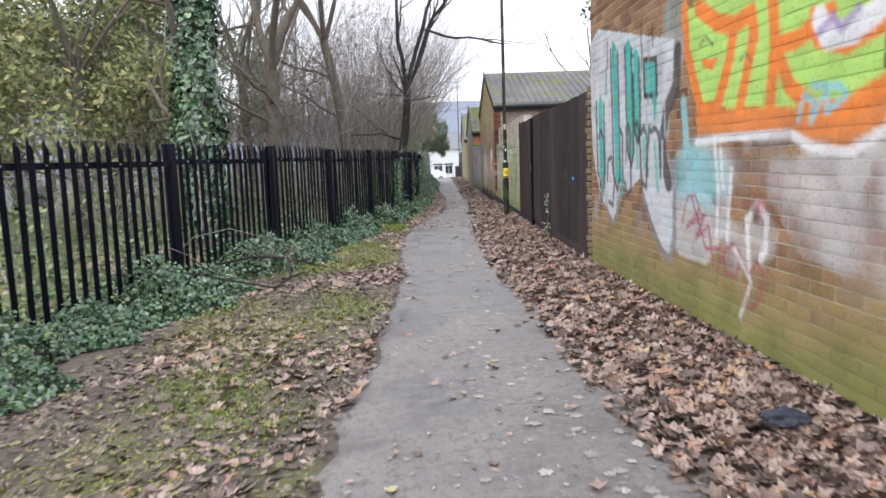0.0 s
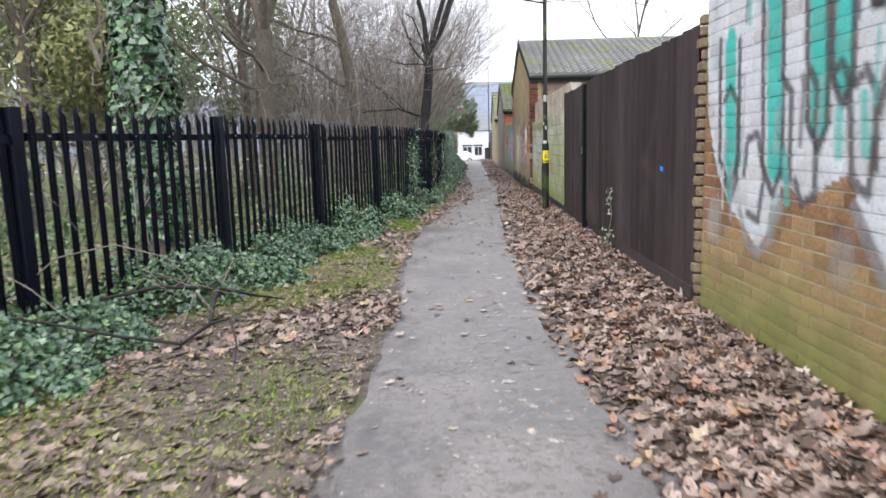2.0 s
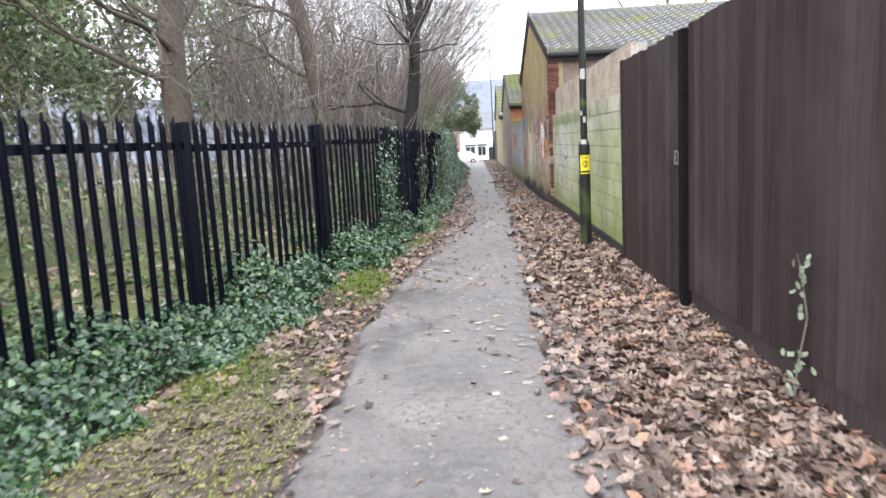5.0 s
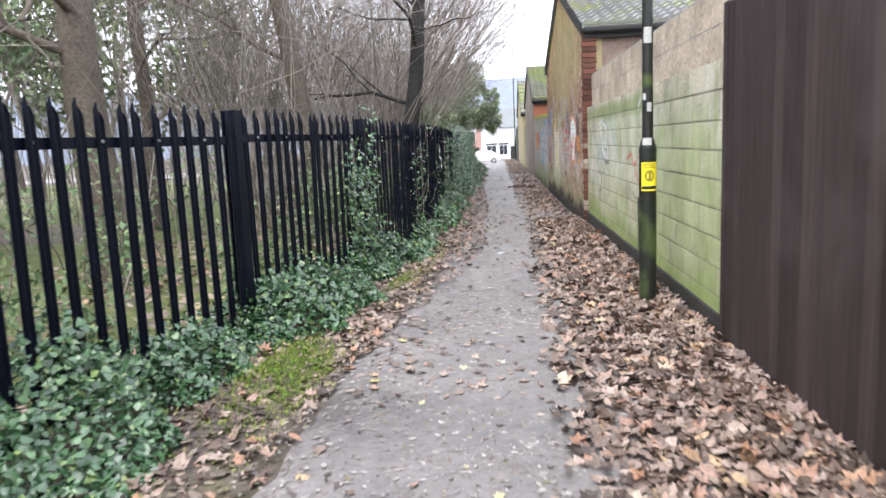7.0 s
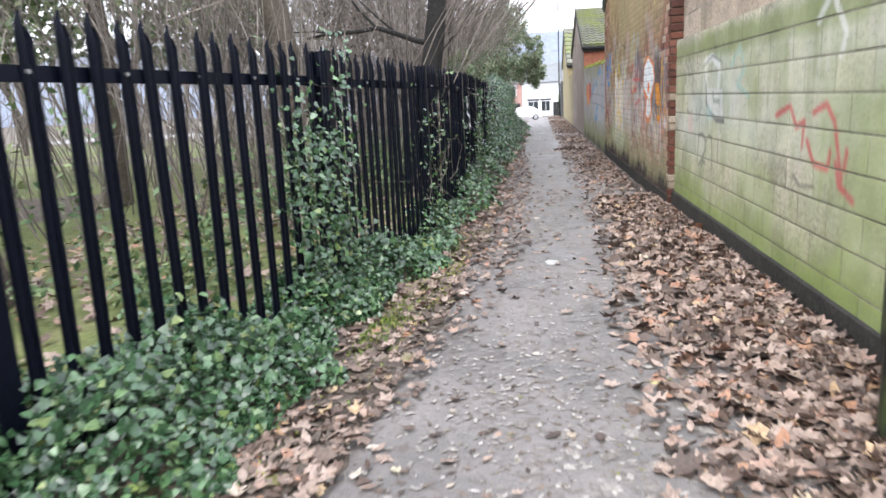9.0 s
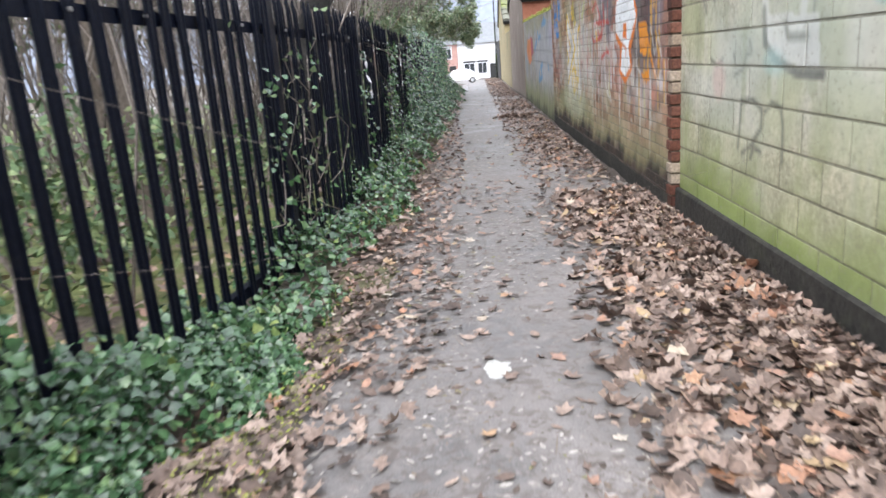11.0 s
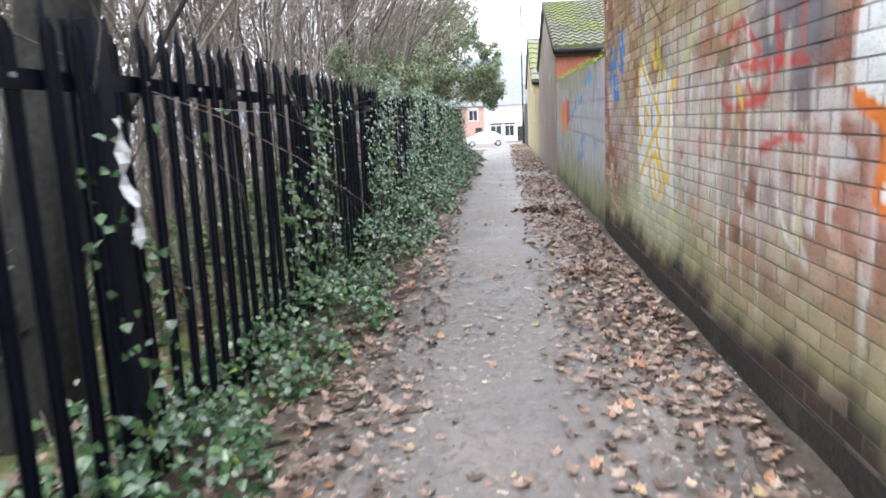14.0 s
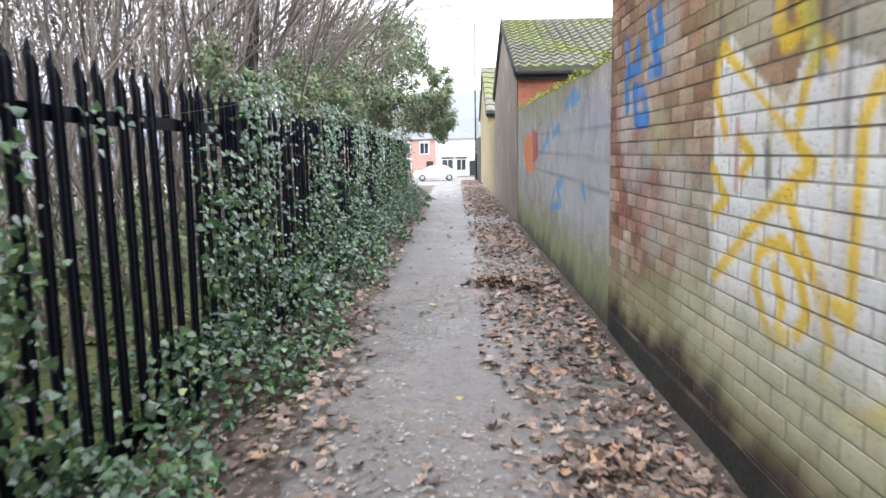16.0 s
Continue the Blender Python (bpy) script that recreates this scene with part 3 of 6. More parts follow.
tagged(tri_mesh("lane_path", pv.reshape(-1, 3), np.concatenate([np.stack([i, i + 1, i + 16], 1), np.stack([i, i + 16, i + 15], 1)]), M_asphalt, smooth=True), "narrow damp grey asphalt footpath with ragged edges", "path", kind="structure")

by = np.arange(-4, 52, 0.15)
bc = np.linspace(0, 1, 12)
bx = wall_x(by)[:, None] - bank_width(by)[:, None] * (1 - bc)[None]
bz = bank(bx, by[:, None]) - 0.012 + 0.012 * np.sin(by * 3.3)[:, None] * bc[None] + rng.normal(0, 0.006, bx.shape)
bz[:, 0] = -0.03
bv = np.stack([bx, np.repeat(by[:, None], 12, 1), bz], -1)
i = (np.arange(len(by) - 1)[:, None] * 12 + np.arange(11)[None]).ravel()
tagged(tri_mesh("leaf_mould", bv.reshape(-1, 3), np.concatenate([np.stack([i, i + 1, i + 13], 1), np.stack([i, i + 13, i + 12], 1)]), M_litterbed, smooth=True), "dark wet leaf mould banked along the wall foot", "ground", kind="structure")

# ---- palisade fence ----
def pale_mesh():
    """A W-section steel pale with a three-pointed head."""
    w, d, h = 0.037, 0.016, 1.72
    prof = [(-w, 0.0), (-w * 0.62, -d), (-w * 0.2, -0.002), (w * 0.2, -0.002), (w * 0.62, -d), (w, 0.0)]
    v, f, k = [], [], 6
    for z, sq, bend in ((0.0, 1, 0), (h - 0.055, 1, 0), (h, 0.6, 0.008)):
        for j, (x, y) in enumerate(prof):
            tip = (0.045 if j in (2, 3) else -0.012 if j in (0, 5) else 0.0) if z == h else 0
            v.append((x * sq, y - bend, z + tip))
    for x, y, z in list(v):
        v.append((x, y + 0.004, z))
    n = 18
    for r in range(2):
        for j in range(5):
            a = r * k + j
            f.append((a, a + 1, a + k + 1, a + k))
            f.append((n + a + 1, n + a, n + a + k, n + a + k + 1))
        for j in (0, 5):
            a = r * k + j
            f.append((a, a + k, n + a + k, n + a) if j == 0 else (a + k, a, n + a, n + a + k))
    f.append((*range(12, 18), *range(n + 17, n + 11, -1)))
    me = bpy.data.meshes.new("pale")
    me.from_pydata(v, [], f)
    me.materials.append(M_steel)
    return me


fence = thing("palisade_fence", "tall black painted steel palisade fence with pointed pales", "fence")
PALE = pale_mesh()
post_bm = bmesh.new()
H = [(-0.052, 0.006), (0.052, 0.006), (0.052, -0.006), (0.005, -0.006), (0.005, -0.094), (0.052, -0.094), (0.052, -0.106), (-0.052, -0.106), (-0.052, -0.094), (-0.005, -0.094), (-0.005, -0.006), (-0.052, -0.006)]
h0, h1 = [post_bm.verts.new((x, y, 0)) for x, y in H], [post_bm.verts.new((x, y, 1.805)) for x, y in H]
for a in range(12):
    post_bm.faces.new((h0[a], h1[a], h1[(a + 1) % 12], h0[(a + 1) % 12]))
post_bm.faces.new(h1[::-1])
bmesh.ops.recalc_face_normals(post_bm, faces=post_bm.faces)
POST = bpy.data.meshes.new("post")
post_bm.to_mesh(POST)
post_bm.free()
POST.materials.append(M_steel)
rr = random.Random(5)
for (ax, ay), (bx_, by_) in zip(FENCE[:-1], FENCE[1:]):
    L = math.hypot(bx_ - ax, by_ - ay)
    yaw = math.degrees(math.atan2(by_ - ay, bx_ - ax))
    z = float(ground_z(np.array(ax), np.array(ay)))
    o = new("post", POST)
    o.parent, o.matrix_world = fence, pose(ax, ay, z - 0.02, 0, 0, yaw + 180)
    base = Matrix.Translation((ax, ay, z)) @ Matrix.Rotation(radians(yaw), 4, "Z")
    for zr in (0.14, 1.575):
        bm = bmesh.new()
        box(bm, 0.04, L - 0.04, 0.012, 0.018, zr - 0.032, zr + 0.03)
        box(bm, 0.04, L - 0.04, 0.018, 0.06, zr + 0.024, zr + 0.03)
        o = part("rail", bm, M_steel, fence)
        o.matrix_world = base
    n = 16
    for i in range(n):
        s = (i + 0.75) * L / (n + 0.5)
        o = new("pale", PALE)
        o.parent = fence
        o.matrix_world = base @ pose(s, 0.0 + rr.uniform(-0.003, 0.003), 0.045 + rr.uniform(-0.012, 0.012), rr.uniform(-0.7, 0.7), rr.uniform(-0.8, 0.8), 180 + rr.uniform(-3, 3))
        if i % 3 == 1 and ay < 32:
            b = new("bolt", bpy.data.meshes.get("bolt") or rod(bmesh.new(), 0.009, 0, 0.012, seg=6) and bpy.data.meshes.new("bolt"))
            if not b.data.vertices:
                bm = rod(bmesh.new(), 0.009, 0, 0.012, seg=6)
                bm.to_mesh(b.data)
                bm.free()
                b.data.materials.append(M_galv)
            b.parent = fence
            b.matrix_world = base @ pose(s, -0.002, 1.58, 90, 0, 0)

# ---- near graffiti wall: flank of a brick building ----
W1 = Line((2.10, 1.0), (1.824, 8.55))
P1 = Paint(1)
P1.foot((0.30, 0.25, 0.10), 0.75, 0.7, 0.5)
P1.foot((0.17, 0.19, 0.05), 0.42, 0.8, 0.3)
P1.fill((0.45, 0.42, 0.42), [(3.09, 1.37), (2.81, 1.44), (2.51, 1.40), (2.23, 1.49), (2.19, 0.84), (2.47, 0.82), (2.89, 0.85), (3.14, 1.04)], 0.35)
P1.cloud((0.55, 0.53, 0.53), 2.59, 1.12, 0.28, 0.3, 0.5)
P1.cloud((0.45, 0.42, 0.42), 4.10, 1.33, 0.5, 0.18, 0.6)
P1.cloud((0.6, 0.58, 0.57), 3.49, 0.87, 0.35, 0.16, 0.4)
P1.spatter(40, 0.8, 4.0, 0.75, 1.6, (0.06, 0.2), [(0.5, 0.48, 0.48), (0.42, 0.38, 0.37), (0.58, 0.57, 0.56), (0.25, 0.2, 0.17)], 0.6)
P1.fill((0.56, 0.58, 0.60), [(7.59, 2.76), (7.21, 2.87), (4.86, 2.37), (4.79, 1.98), (4.92, 1.86), (5.07, 1.69), (5.08, 1.48), (4.97, 1.24), (4.84, 1.13), (4.82, 0.77), (4.90, 0.60), (5.02, 0.60), (5.32, 0.77), (5.56, 1.02), (5.70, 1.24), (6.13, 1.06), (6.32, 1.18), (6.49, 0.89), (6.63, 0.74), (6.83, 0.86), (7.05, 0.95), (7.30, 1.18), (7.50, 1.58)], 0.92)
P1.fill((0.56, 0.58, 0.60), [(5.30, 1.17), (4.30, 1.20), (3.81, 0.95), (4.18, 0.62), (4.68, 0.62), (5.01, 0.75)], 0.6)
P1.spatter(26, 4.6, 7.5, 0.8, 2.6, (0.08, 0.22), [(0.3, 0.31, 0.33), (0.42, 0.44, 0.46), (0.62, 0.64, 0.66), (0.25, 0.45, 0.45)], 0.55)
P1.stroke((0.05, 0.42, 0.36), 0.17, [(7.14, 2.04), (7.08, 1.27)], 1.0)
P1.stroke((0.04, 0.04, 0.045), 0.055, [(7.31, 2.06), (7.26, 1.27), (7.09, 1.10), (6.95, 1.27), (6.99, 2.02)], 0.9)
P1.stroke((0.05, 0.42, 0.36), 0.17, [(6.58, 2.53), (6.46, 1.25)], 1.0)
P1.stroke((0.04, 0.04, 0.045), 0.055, [(6.71, 2.56), (6.60, 1.24), (6.47, 1.09), (6.36, 1.25), (6.45, 2.50)], 0.9)
P1.stroke((0.05, 0.42, 0.36), 0.17, [(6.09, 2.48), (5.99, 1.48)], 1.0)
P1.stroke((0.04, 0.04, 0.045), 0.055, [(6.20, 2.51), (6.11, 1.49), (5.99, 1.35), (5.91, 1.48), (5.99, 2.46)], 0.9)
P1.stroke((0.05, 0.42, 0.36), 0.17, [(5.86, 2.36), (5.79, 1.69)], 1.0)
P1.stroke((0.04, 0.04, 0.045), 0.055, [(5.95, 2.38), (5.89, 1.70), (5.79, 1.56), (5.71, 1.68), (5.76, 2.34)], 0.9)
P1.fill((0.05, 0.42, 0.36), [(5.61, 2.31), (5.28, 2.27), (5.27, 1.90), (5.29, 1.74), (5.42, 1.98), (5.57, 1.99)], 1.0)
P1.stroke((0.04, 0.04, 0.045), 0.05, [(5.62, 2.31), (5.28, 2.27), (5.26, 1.96), (5.59, 1.98), (5.62, 2.31)], 1.0)
P1.stroke((0.05, 0.42, 0.36), 0.06, [(5.33, 1.97), (5.32, 1.77)], 0.9)
P1.stroke((0.04, 0.04, 0.045), 0.055, [(7.21, 1.66), (7.12, 1.74), (6.99, 1.63), (6.97, 1.15), (7.06, 1.01), (7.17, 1.14)], 0.85)
P1.stroke((0.04, 0.04, 0.045), 0.055, [(6.86, 1.19), (6.83, 1.40), (6.69, 1.44), (6.58, 1.20), (6.64, 0.92), (6.79, 0.95)], 0.85)
P1.stroke((0.04, 0.04, 0.045), 0.055, [(6.44, 1.44), (6.39, 1.73), (6.29, 1.65), (6.27, 1.18), (6.38, 1.21)], 0.85)
P1.stroke((0.04, 0.04, 0.045), 0.055, [(6.18, 1.72), (6.10, 1.75), (6.03, 1.67), (6.00, 1.12), (6.13, 1.06), (6.21, 1.18)], 0.85)
P1.stroke((0.04, 0.04, 0.045), 0.055, [(5.89, 1.70), (5.82, 1.76), (5.75, 1.69), (5.67, 1.20), (5.54, 1.15), (5.52, 1.40)], 0.85)
P1.stroke((0.04, 0.04, 0.045), 0.055, [(5.69, 1.65), (5.61, 1.71), (5.53, 1.61), (5.50, 1.27)], 0.85)
P1.stroke((0.04, 0.04, 0.045), 0.055, [(5.41, 1.66), (5.30, 1.68), (5.21, 1.62), (5.16, 1.26)], 0.85)
P1.stroke((0.04, 0.04, 0.045), 0.055, [(5.49, 1.52), (5.46, 1.70)], 0.85)
P1.stroke((0.05, 0.42, 0.36), 0.07, [(6.34, 1.32), (6.29, 1.06)], 0.75)
P1.stroke((0.05, 0.42, 0.36), 0.07, [(5.82, 1.53), (5.80, 1.33)], 0.75)
P1.stroke((0.05, 0.42, 0.36), 0.07, [(5.31, 1.54), (5.23, 1.14)], 0.75)
P1.stroke((0.05, 0.42, 0.36), 0.07, [(7.15, 1.57), (7.08, 1.01)], 0.75)
P1.stroke((0.05, 0.42, 0.36), 0.07, [(5.62, 1.59), (5.58, 1.34)], 0.75)
P1.stroke((0.04, 0.04, 0.045), 0.16, [(4.78, 2.26), (4.81, 1.98), (5.01, 1.83), (5.10, 1.64), (5.10, 1.40), (4.97, 1.21)], 0.9)
P1.stroke((0.2, 0.2, 0.21), 0.09, [(5.64, 1.08), (5.41, 0.82), (5.13, 0.61), (4.94, 0.56), (4.83, 0.74), (4.83, 1.14)], 0.8)
P1.stroke((0.25, 0.25, 0.25), 0.06, [(6.91, 0.96), (6.78, 0.76), (6.63, 0.72), (6.50, 0.81), (6.46, 1.01)], 0.8)
P1.drips(26, 4.7, 7.4, 1.2, 2.5, [(0.05, 0.05, 0.055), (0.3, 0.32, 0.33), (0.08, 0.4, 0.36), (0.66, 0.68, 0.7)], 0.035, 0.75)
P1.stroke((0.04, 0.04, 0.045), 0.035, [(6.83, 2.66), (6.83, 2.39)], 0.8)
P1.stroke((0.04, 0.04, 0.045), 0.035, [(6.61, 2.63), (6.62, 2.37)], 0.8)
P1.stroke((0.04, 0.04, 0.045), 0.035, [(5.69, 2.63), (5.69, 2.45)], 0.8)
P1.stroke((0.04, 0.04, 0.045), 0.035, [(5.38, 2.57), (5.38, 2.40)], 0.8)
P1.cloud((0.25, 0.56, 0.6), 4.36, 1.29, 0.55, 0.26, 0.75)
P1.stroke((0.25, 0.56, 0.6), 0.12, [(4.65, 1.85), (4.58, 1.50), (4.41, 1.33)], 0.8)
P1.fill((0.55, 0.22, 0.08), [(4.44, 1.77), (3.76, 1.74), (3.05, 1.69), (2.25, 1.78), (2.23, 1.54), (2.47, 1.45), (2.81, 1.47), (3.04, 1.55), (3.44, 1.58), (4.36, 1.57)], 1.0)
P1.fill((0.42, 0.66, 0.16), [(4.60, 2.53), (4.24, 2.61), (2.28, 2.25), (2.24, 1.69), (2.66, 1.65), (3.05, 1.69), (4.32, 1.78), (4.54, 2.14)], 1.0)
P1.stroke((0.78, 0.22, 0.04), 0.13, [(4.64, 2.56), (4.59, 2.23), (4.31, 1.76), (4.04, 1.74), (3.85, 2.05), (3.78, 2.27), (4.04, 2.34), (4.38, 2.51)], 1.0)
P1.stroke((0.78, 0.22, 0.04), 0.12, [(3.78, 2.27), (3.54, 2.31), (3.50, 2.17), (3.68, 1.74)], 1.0)
P1.stroke((0.78, 0.22, 0.04), 0.12, [(3.28, 2.32), (3.24, 2.06), (3.29, 1.71)], 1.0)
P1.stroke((0.78, 0.22, 0.04), 0.11, [(2.69, 2.14), (3.01, 2.05), (3.24, 2.06), (3.08, 1.82), (2.82, 1.66), (2.52, 1.65), (2.24, 1.73)], 1.0)
P1.fill((0.78, 0.22, 0.04), [(4.32, 2.13), (4.03, 2.11), (4.10, 2.02), (4.27, 2.06)], 1.0)
P1.stroke((0.78, 0.22, 0.04), 0.07, [(2.85, 2.17), (2.81, 2.01), (2.54, 1.94), (2.26, 2.00)], 1.0)
P1.stroke((0.74, 0.74, 0.74), 0.13, [(2.79, 2.13), (2.71, 2.02), (2.50, 2.01), (2.30, 2.08)], 1.0)
P1.stroke((0.35, 0.25, 0.5), 0.05, [(2.79, 2.05), (2.67, 2.11), (2.59, 2.04), (2.46, 2.11)], 0.8)
P1.stroke((0.78, 0.22, 0.04), 0.16, [(4.31, 1.69), (3.44, 1.65), (2.93, 1.61), (2.52, 1.58), (2.24, 1.65)], 0.6)
P1.stroke((0.74, 0.74, 0.74), 0.06, [(4.39, 1.53), (3.75, 1.55), (3.17, 1.54), (3.04, 1.54), (2.81, 1.46), (2.51, 1.43), (2.23, 1.53)], 0.85)
P1.stroke((0.25, 0.56, 0.6), 0.035, [(2.97, 1.61), (2.91, 1.75), (2.82, 1.70), (2.84, 1.60), (2.68, 1.78), (2.70, 1.64), (2.53, 1.71), (2.58, 1.76), (2.83, 1.79)], 1.0)
P1.stroke((0.32, 0.05, 0.09), 0.028, [(4.65, 0.91), (4.56, 1.11), (4.41, 1.14), (4.30, 1.03), (4.57, 0.87), (4.21, 1.00), (4.38, 0.81), (4.14, 0.92), (4.06, 0.64)], 0.85)
P1.stroke((0.32, 0.05, 0.09), 0.028, [(3.99, 0.62), (3.85, 0.79), (3.73, 0.84), (3.62, 0.76), (3.70, 0.62), (3.85, 0.63), (3.88, 0.73)], 0.85)
P1.stroke((0.32, 0.05, 0.09), 0.028, [(3.53, 0.46), (3.54, 0.64), (3.41, 0.76), (3.32, 0.70), (3.36, 0.53), (3.47, 0.45)], 0.85)
P1.stroke((0.32, 0.05, 0.09), 0.028, [(4.46, 1.11), (4.19, 0.75), (3.94, 0.78)], 0.85)
P1.stroke((0.74, 0.74, 0.74), 0.06, [(3.51, 0.72), (3.55, 1.01), (3.42, 1.12), (3.29, 1.05), (3.30, 0.86), (3.36, 0.78)], 0.75)
P1.cloud((0.04, 0.04, 0.045), 3.43, 1.07, 0.06, 0.08, 0.8)
P1.stroke((0.74, 0.74, 0.74), 0.05, [(4.07, 1.55), (3.99, 1.21), (4.01, 0.85)], 0.7)
P1.stroke((0.74, 0.74, 0.74), 0.05, [(3.78, 1.33), (3.82, 1.03), (3.83, 0.85)], 0.7)
P1.stroke((0.74, 0.74, 0.74), 0.05, [(3.96, 1.47), (3.91, 1.22)], 0.7)
P1.stroke((0.74, 0.74, 0.74), 0.04, [(3.62, 0.36), (3.48, 0.62), (3.72, 0.81)], 0.6)
P1.cloud((0.6, 0.25, 0.3), 3.38, 1.11, 0.08, 0.06, 0.6)
P1.cloud((0.62, 0.6, 0.58), 2.91, 1.25, 0.2, 0.2, 0.45)
P1.stroke((0.04, 0.04, 0.045), 0.02, [(4.33, 2.24), (4.23, 2.28), (4.11, 2.20)], 0.8)
P1.stroke((0.04, 0.04, 0.045), 0.02, [(3.69, 2.03), (3.62, 2.07), (3.53, 2.01)], 0.7)
wall1 = wall_core("wall_east_1", W1, -0.1, 4.3, 0.34, M_redwall, "tall yellow-brown brick wall covered in layered graffiti")
courses(wall1, W1, 0.02, 3.5, 0.081, 0.235, P1, M_brick1, M_brick1_rest, lambda s, z: 1.9 < s < 5.2 and 0.1 < z < 1.75, seed=4, grid=(10, 3))
tagged(mesh_object("wall_east_2", *[(lambda q: ([(2.14, 1.0, -0.1), (2.25, -7, -0.1), (2.6, -7, -0.1), (2.5, 1.0, -0.1), (2.14, 1.0, 4.3), (2.25, -7, 4.3), (2.6, -7, 4.3), (2.5, 1.0, 4.3)], q))([(0, 1, 5, 4), (1, 2, 6, 5), (2, 3, 7, 6), (3, 0, 4, 7), (4, 5, 6, 7)])][0], M_redwall), "plain brick wall continuing behind", "wall", kind="structure")
# toothed end of the brick wall
quoin = thing("toothed_brick_end", "broken toothed end of a brick wall beside timber fence", "wall end", kind="structure")
own = random.Random(11)
for i in range(28):
    o = part("brick", boxed(-0.045, 0.045, -0.05, (0.045 if i % 2 else -0.005) + own.uniform(-0.02, 0.025), -0.033, 0.033, 0.008), M_olive, quoin)
    o.location = (1.826 + own.uniform(-0.01, 0.01), 8.60, 0.06 + i * 0.081 + own.uniform(-0.004, 0.004))
    o.rotation_euler = (own.uniform(-0.04, 0.04), 0, own.uniform(-0.08, 0.08))

# ---- dark timber fence and gate ----
tf = thing("timber_fence", "tall dark brown stained close-board timber fence", "fence")


def boards(parent, y0, y1, z0, z1, x_at, pitch=0.118):
    y = y0
    while y < y1 - 0.03:
        w = min(pitch + 0.014, y1 - y)
        bm = bmesh.new()
        v = [bm.verts.new(c) for c in ((0, 0, z0), (-0.006, 0, z0), (-0.021, w, z0), (0, w, z0))]
        t = rr.uniform(-0.012, 0.012)
        u = [bm.verts.new((q.co.x, q.co.y, z1 + t)) for q in v]
        for a in range(4):
            bm.faces.new((v[a], v[(a + 1) % 4], u[(a + 1) % 4], u[a]))
        bm.faces.new(u)
        bm.faces.new(v[::-1])
        bmesh.ops.recalc_face_normals(bm, faces=bm.faces)
        o = part("plank", bm, M_timber, parent)
        o.location = (x_at(y) + rr.uniform(-0.003, 0.003), y, 0)
        y += pitch


boards(tf, 8.68, 13.43, 0.30, 2.22, lambda y: 1.815 - 0.006 * (y - 8.6))
part("gravel_board", boxed(1.79, 1.83, 8.66, 13.44, 0.0, 0.30, 0.004), M_timber, tf, "dark timber gravel board")
for y in (8.7, 10.3, 11.9):
    part("fence_post", boxed(1.83, 1.93, y - 0.05, y + 0.05, 0, 2.2, 0.005), M_timber, tf)
for z in (0.5, 1.2, 1.95):
    part("fence_rail", boxed(1.828, 1.87, 8.7, 13.3, z, z + 0.08), M_timber, tf)
gate = thing("timber_gate", "closed dark brown boarded timber gate with latch", "gate")
boards(gate, 13.56, 15.74, 0.16, 2.2, lambda y: 1.79)
part("gate_post", boxed(1.73, 1.95, 13.445, 13.555, 0, 2.19, 0.006), M_gatepost, gate, "near-black square gate post")
part("kick_board", boxed(1.785, 1.82, 13.55, 15.76, 0.0, 0.16, 0.004), M_timber, gate)
part("end_post", boxed(1.775, 1.87, 15.75, 15.83, 0, 2.22, 0.006), M_timber, gate)
bm = bmesh.new()
for q in ((0, 0.012, 0, 0.1, 0, 0.014), (0, 0.012, 0, 0.1, 0.09, 0.104), (0, 0.012, 0, 0.014, 0.014, 0.09), (0, 0.012, 0.086, 0.1, 0.014, 0.09)):
    box(bm, *q)
o = part("latch", bm, M_galv, gate, "small square galvanised latch")
o.location = (1.745, 13.62, 1.22)
tag = thing("blue_tag", "small bright blue plastic tag on the fence", "tag")
o = part("tag_plate", boxed(-0.004, 0.004, -0.045, 0.045, -0.02, 0.02, 0.002), M_blue, tag)
o.matrix_world = pose(1.785, 9.54, 1.16, 4, 0, 0)

# ---- concrete block wall ----
W3 = Line((1.83, 15.86), (1.85, 22.92))
P3 = Paint(3)
P3.cloud((0.47, 0.5, 0.36), 3.30, 1.38, 3.2, 0.5, 0.75)
P3.cloud((0.55, 0.57, 0.5), 5.61, 1.04, 1.5, 0.35, 0.65)
P3.spatter(90, 0, 7, 0.4, 1.9, (0.06, 0.26), [(0.56, 0.55, 0.44), (0.42, 0.43, 0.26), (0.3, 0.33, 0.15), (0.58, 0.56, 0.5), (0.5, 0.52, 0.34)], 0.55)
P3.drips(80, 0, 7, 0.7, 1.9, [(0.28, 0.31, 0.16), (0.6, 0.58, 0.5), (0.36, 0.36, 0.24)], 0.07, 0.4)
P3.foot((0.29, 0.34, 0.13), 0.62, 0.75, 0.6)
P3.foot((0.20, 0.27, 0.06), 0.42, 0.65, 0.25)
P3.cloud((0.20, 0.25, 0.09), 4.81, 1.76, 3.5, 0.12, 0.75)
P3.cloud((0.28, 0.34, 0.13), 1.21, 1.00, 2.0, 0.6, 0.6)
P3.stroke((0.5, 0.10, 0.1), 0.04, [(3.53, 1.19), (3.28, 1.25), (3.16, 1.13), (3.03, 1.17), (3.05, 1.02)], 0.9)
P3.stroke((0.5, 0.10, 0.1), 0.04, [(2.97, 1.06), (2.86, 0.94), (2.66, 0.93), (2.63, 1.02)], 0.9)
P3.stroke((0.5, 0.10, 0.1), 0.04, [(2.90, 1.22), (2.71, 1.27), (2.59, 1.18), (2.47, 0.89)], 0.9)
P3.stroke((0.5, 0.10, 0.1), 0.04, [(2.55, 0.97), (2.50, 0.86), (2.32, 0.80)], 0.9)
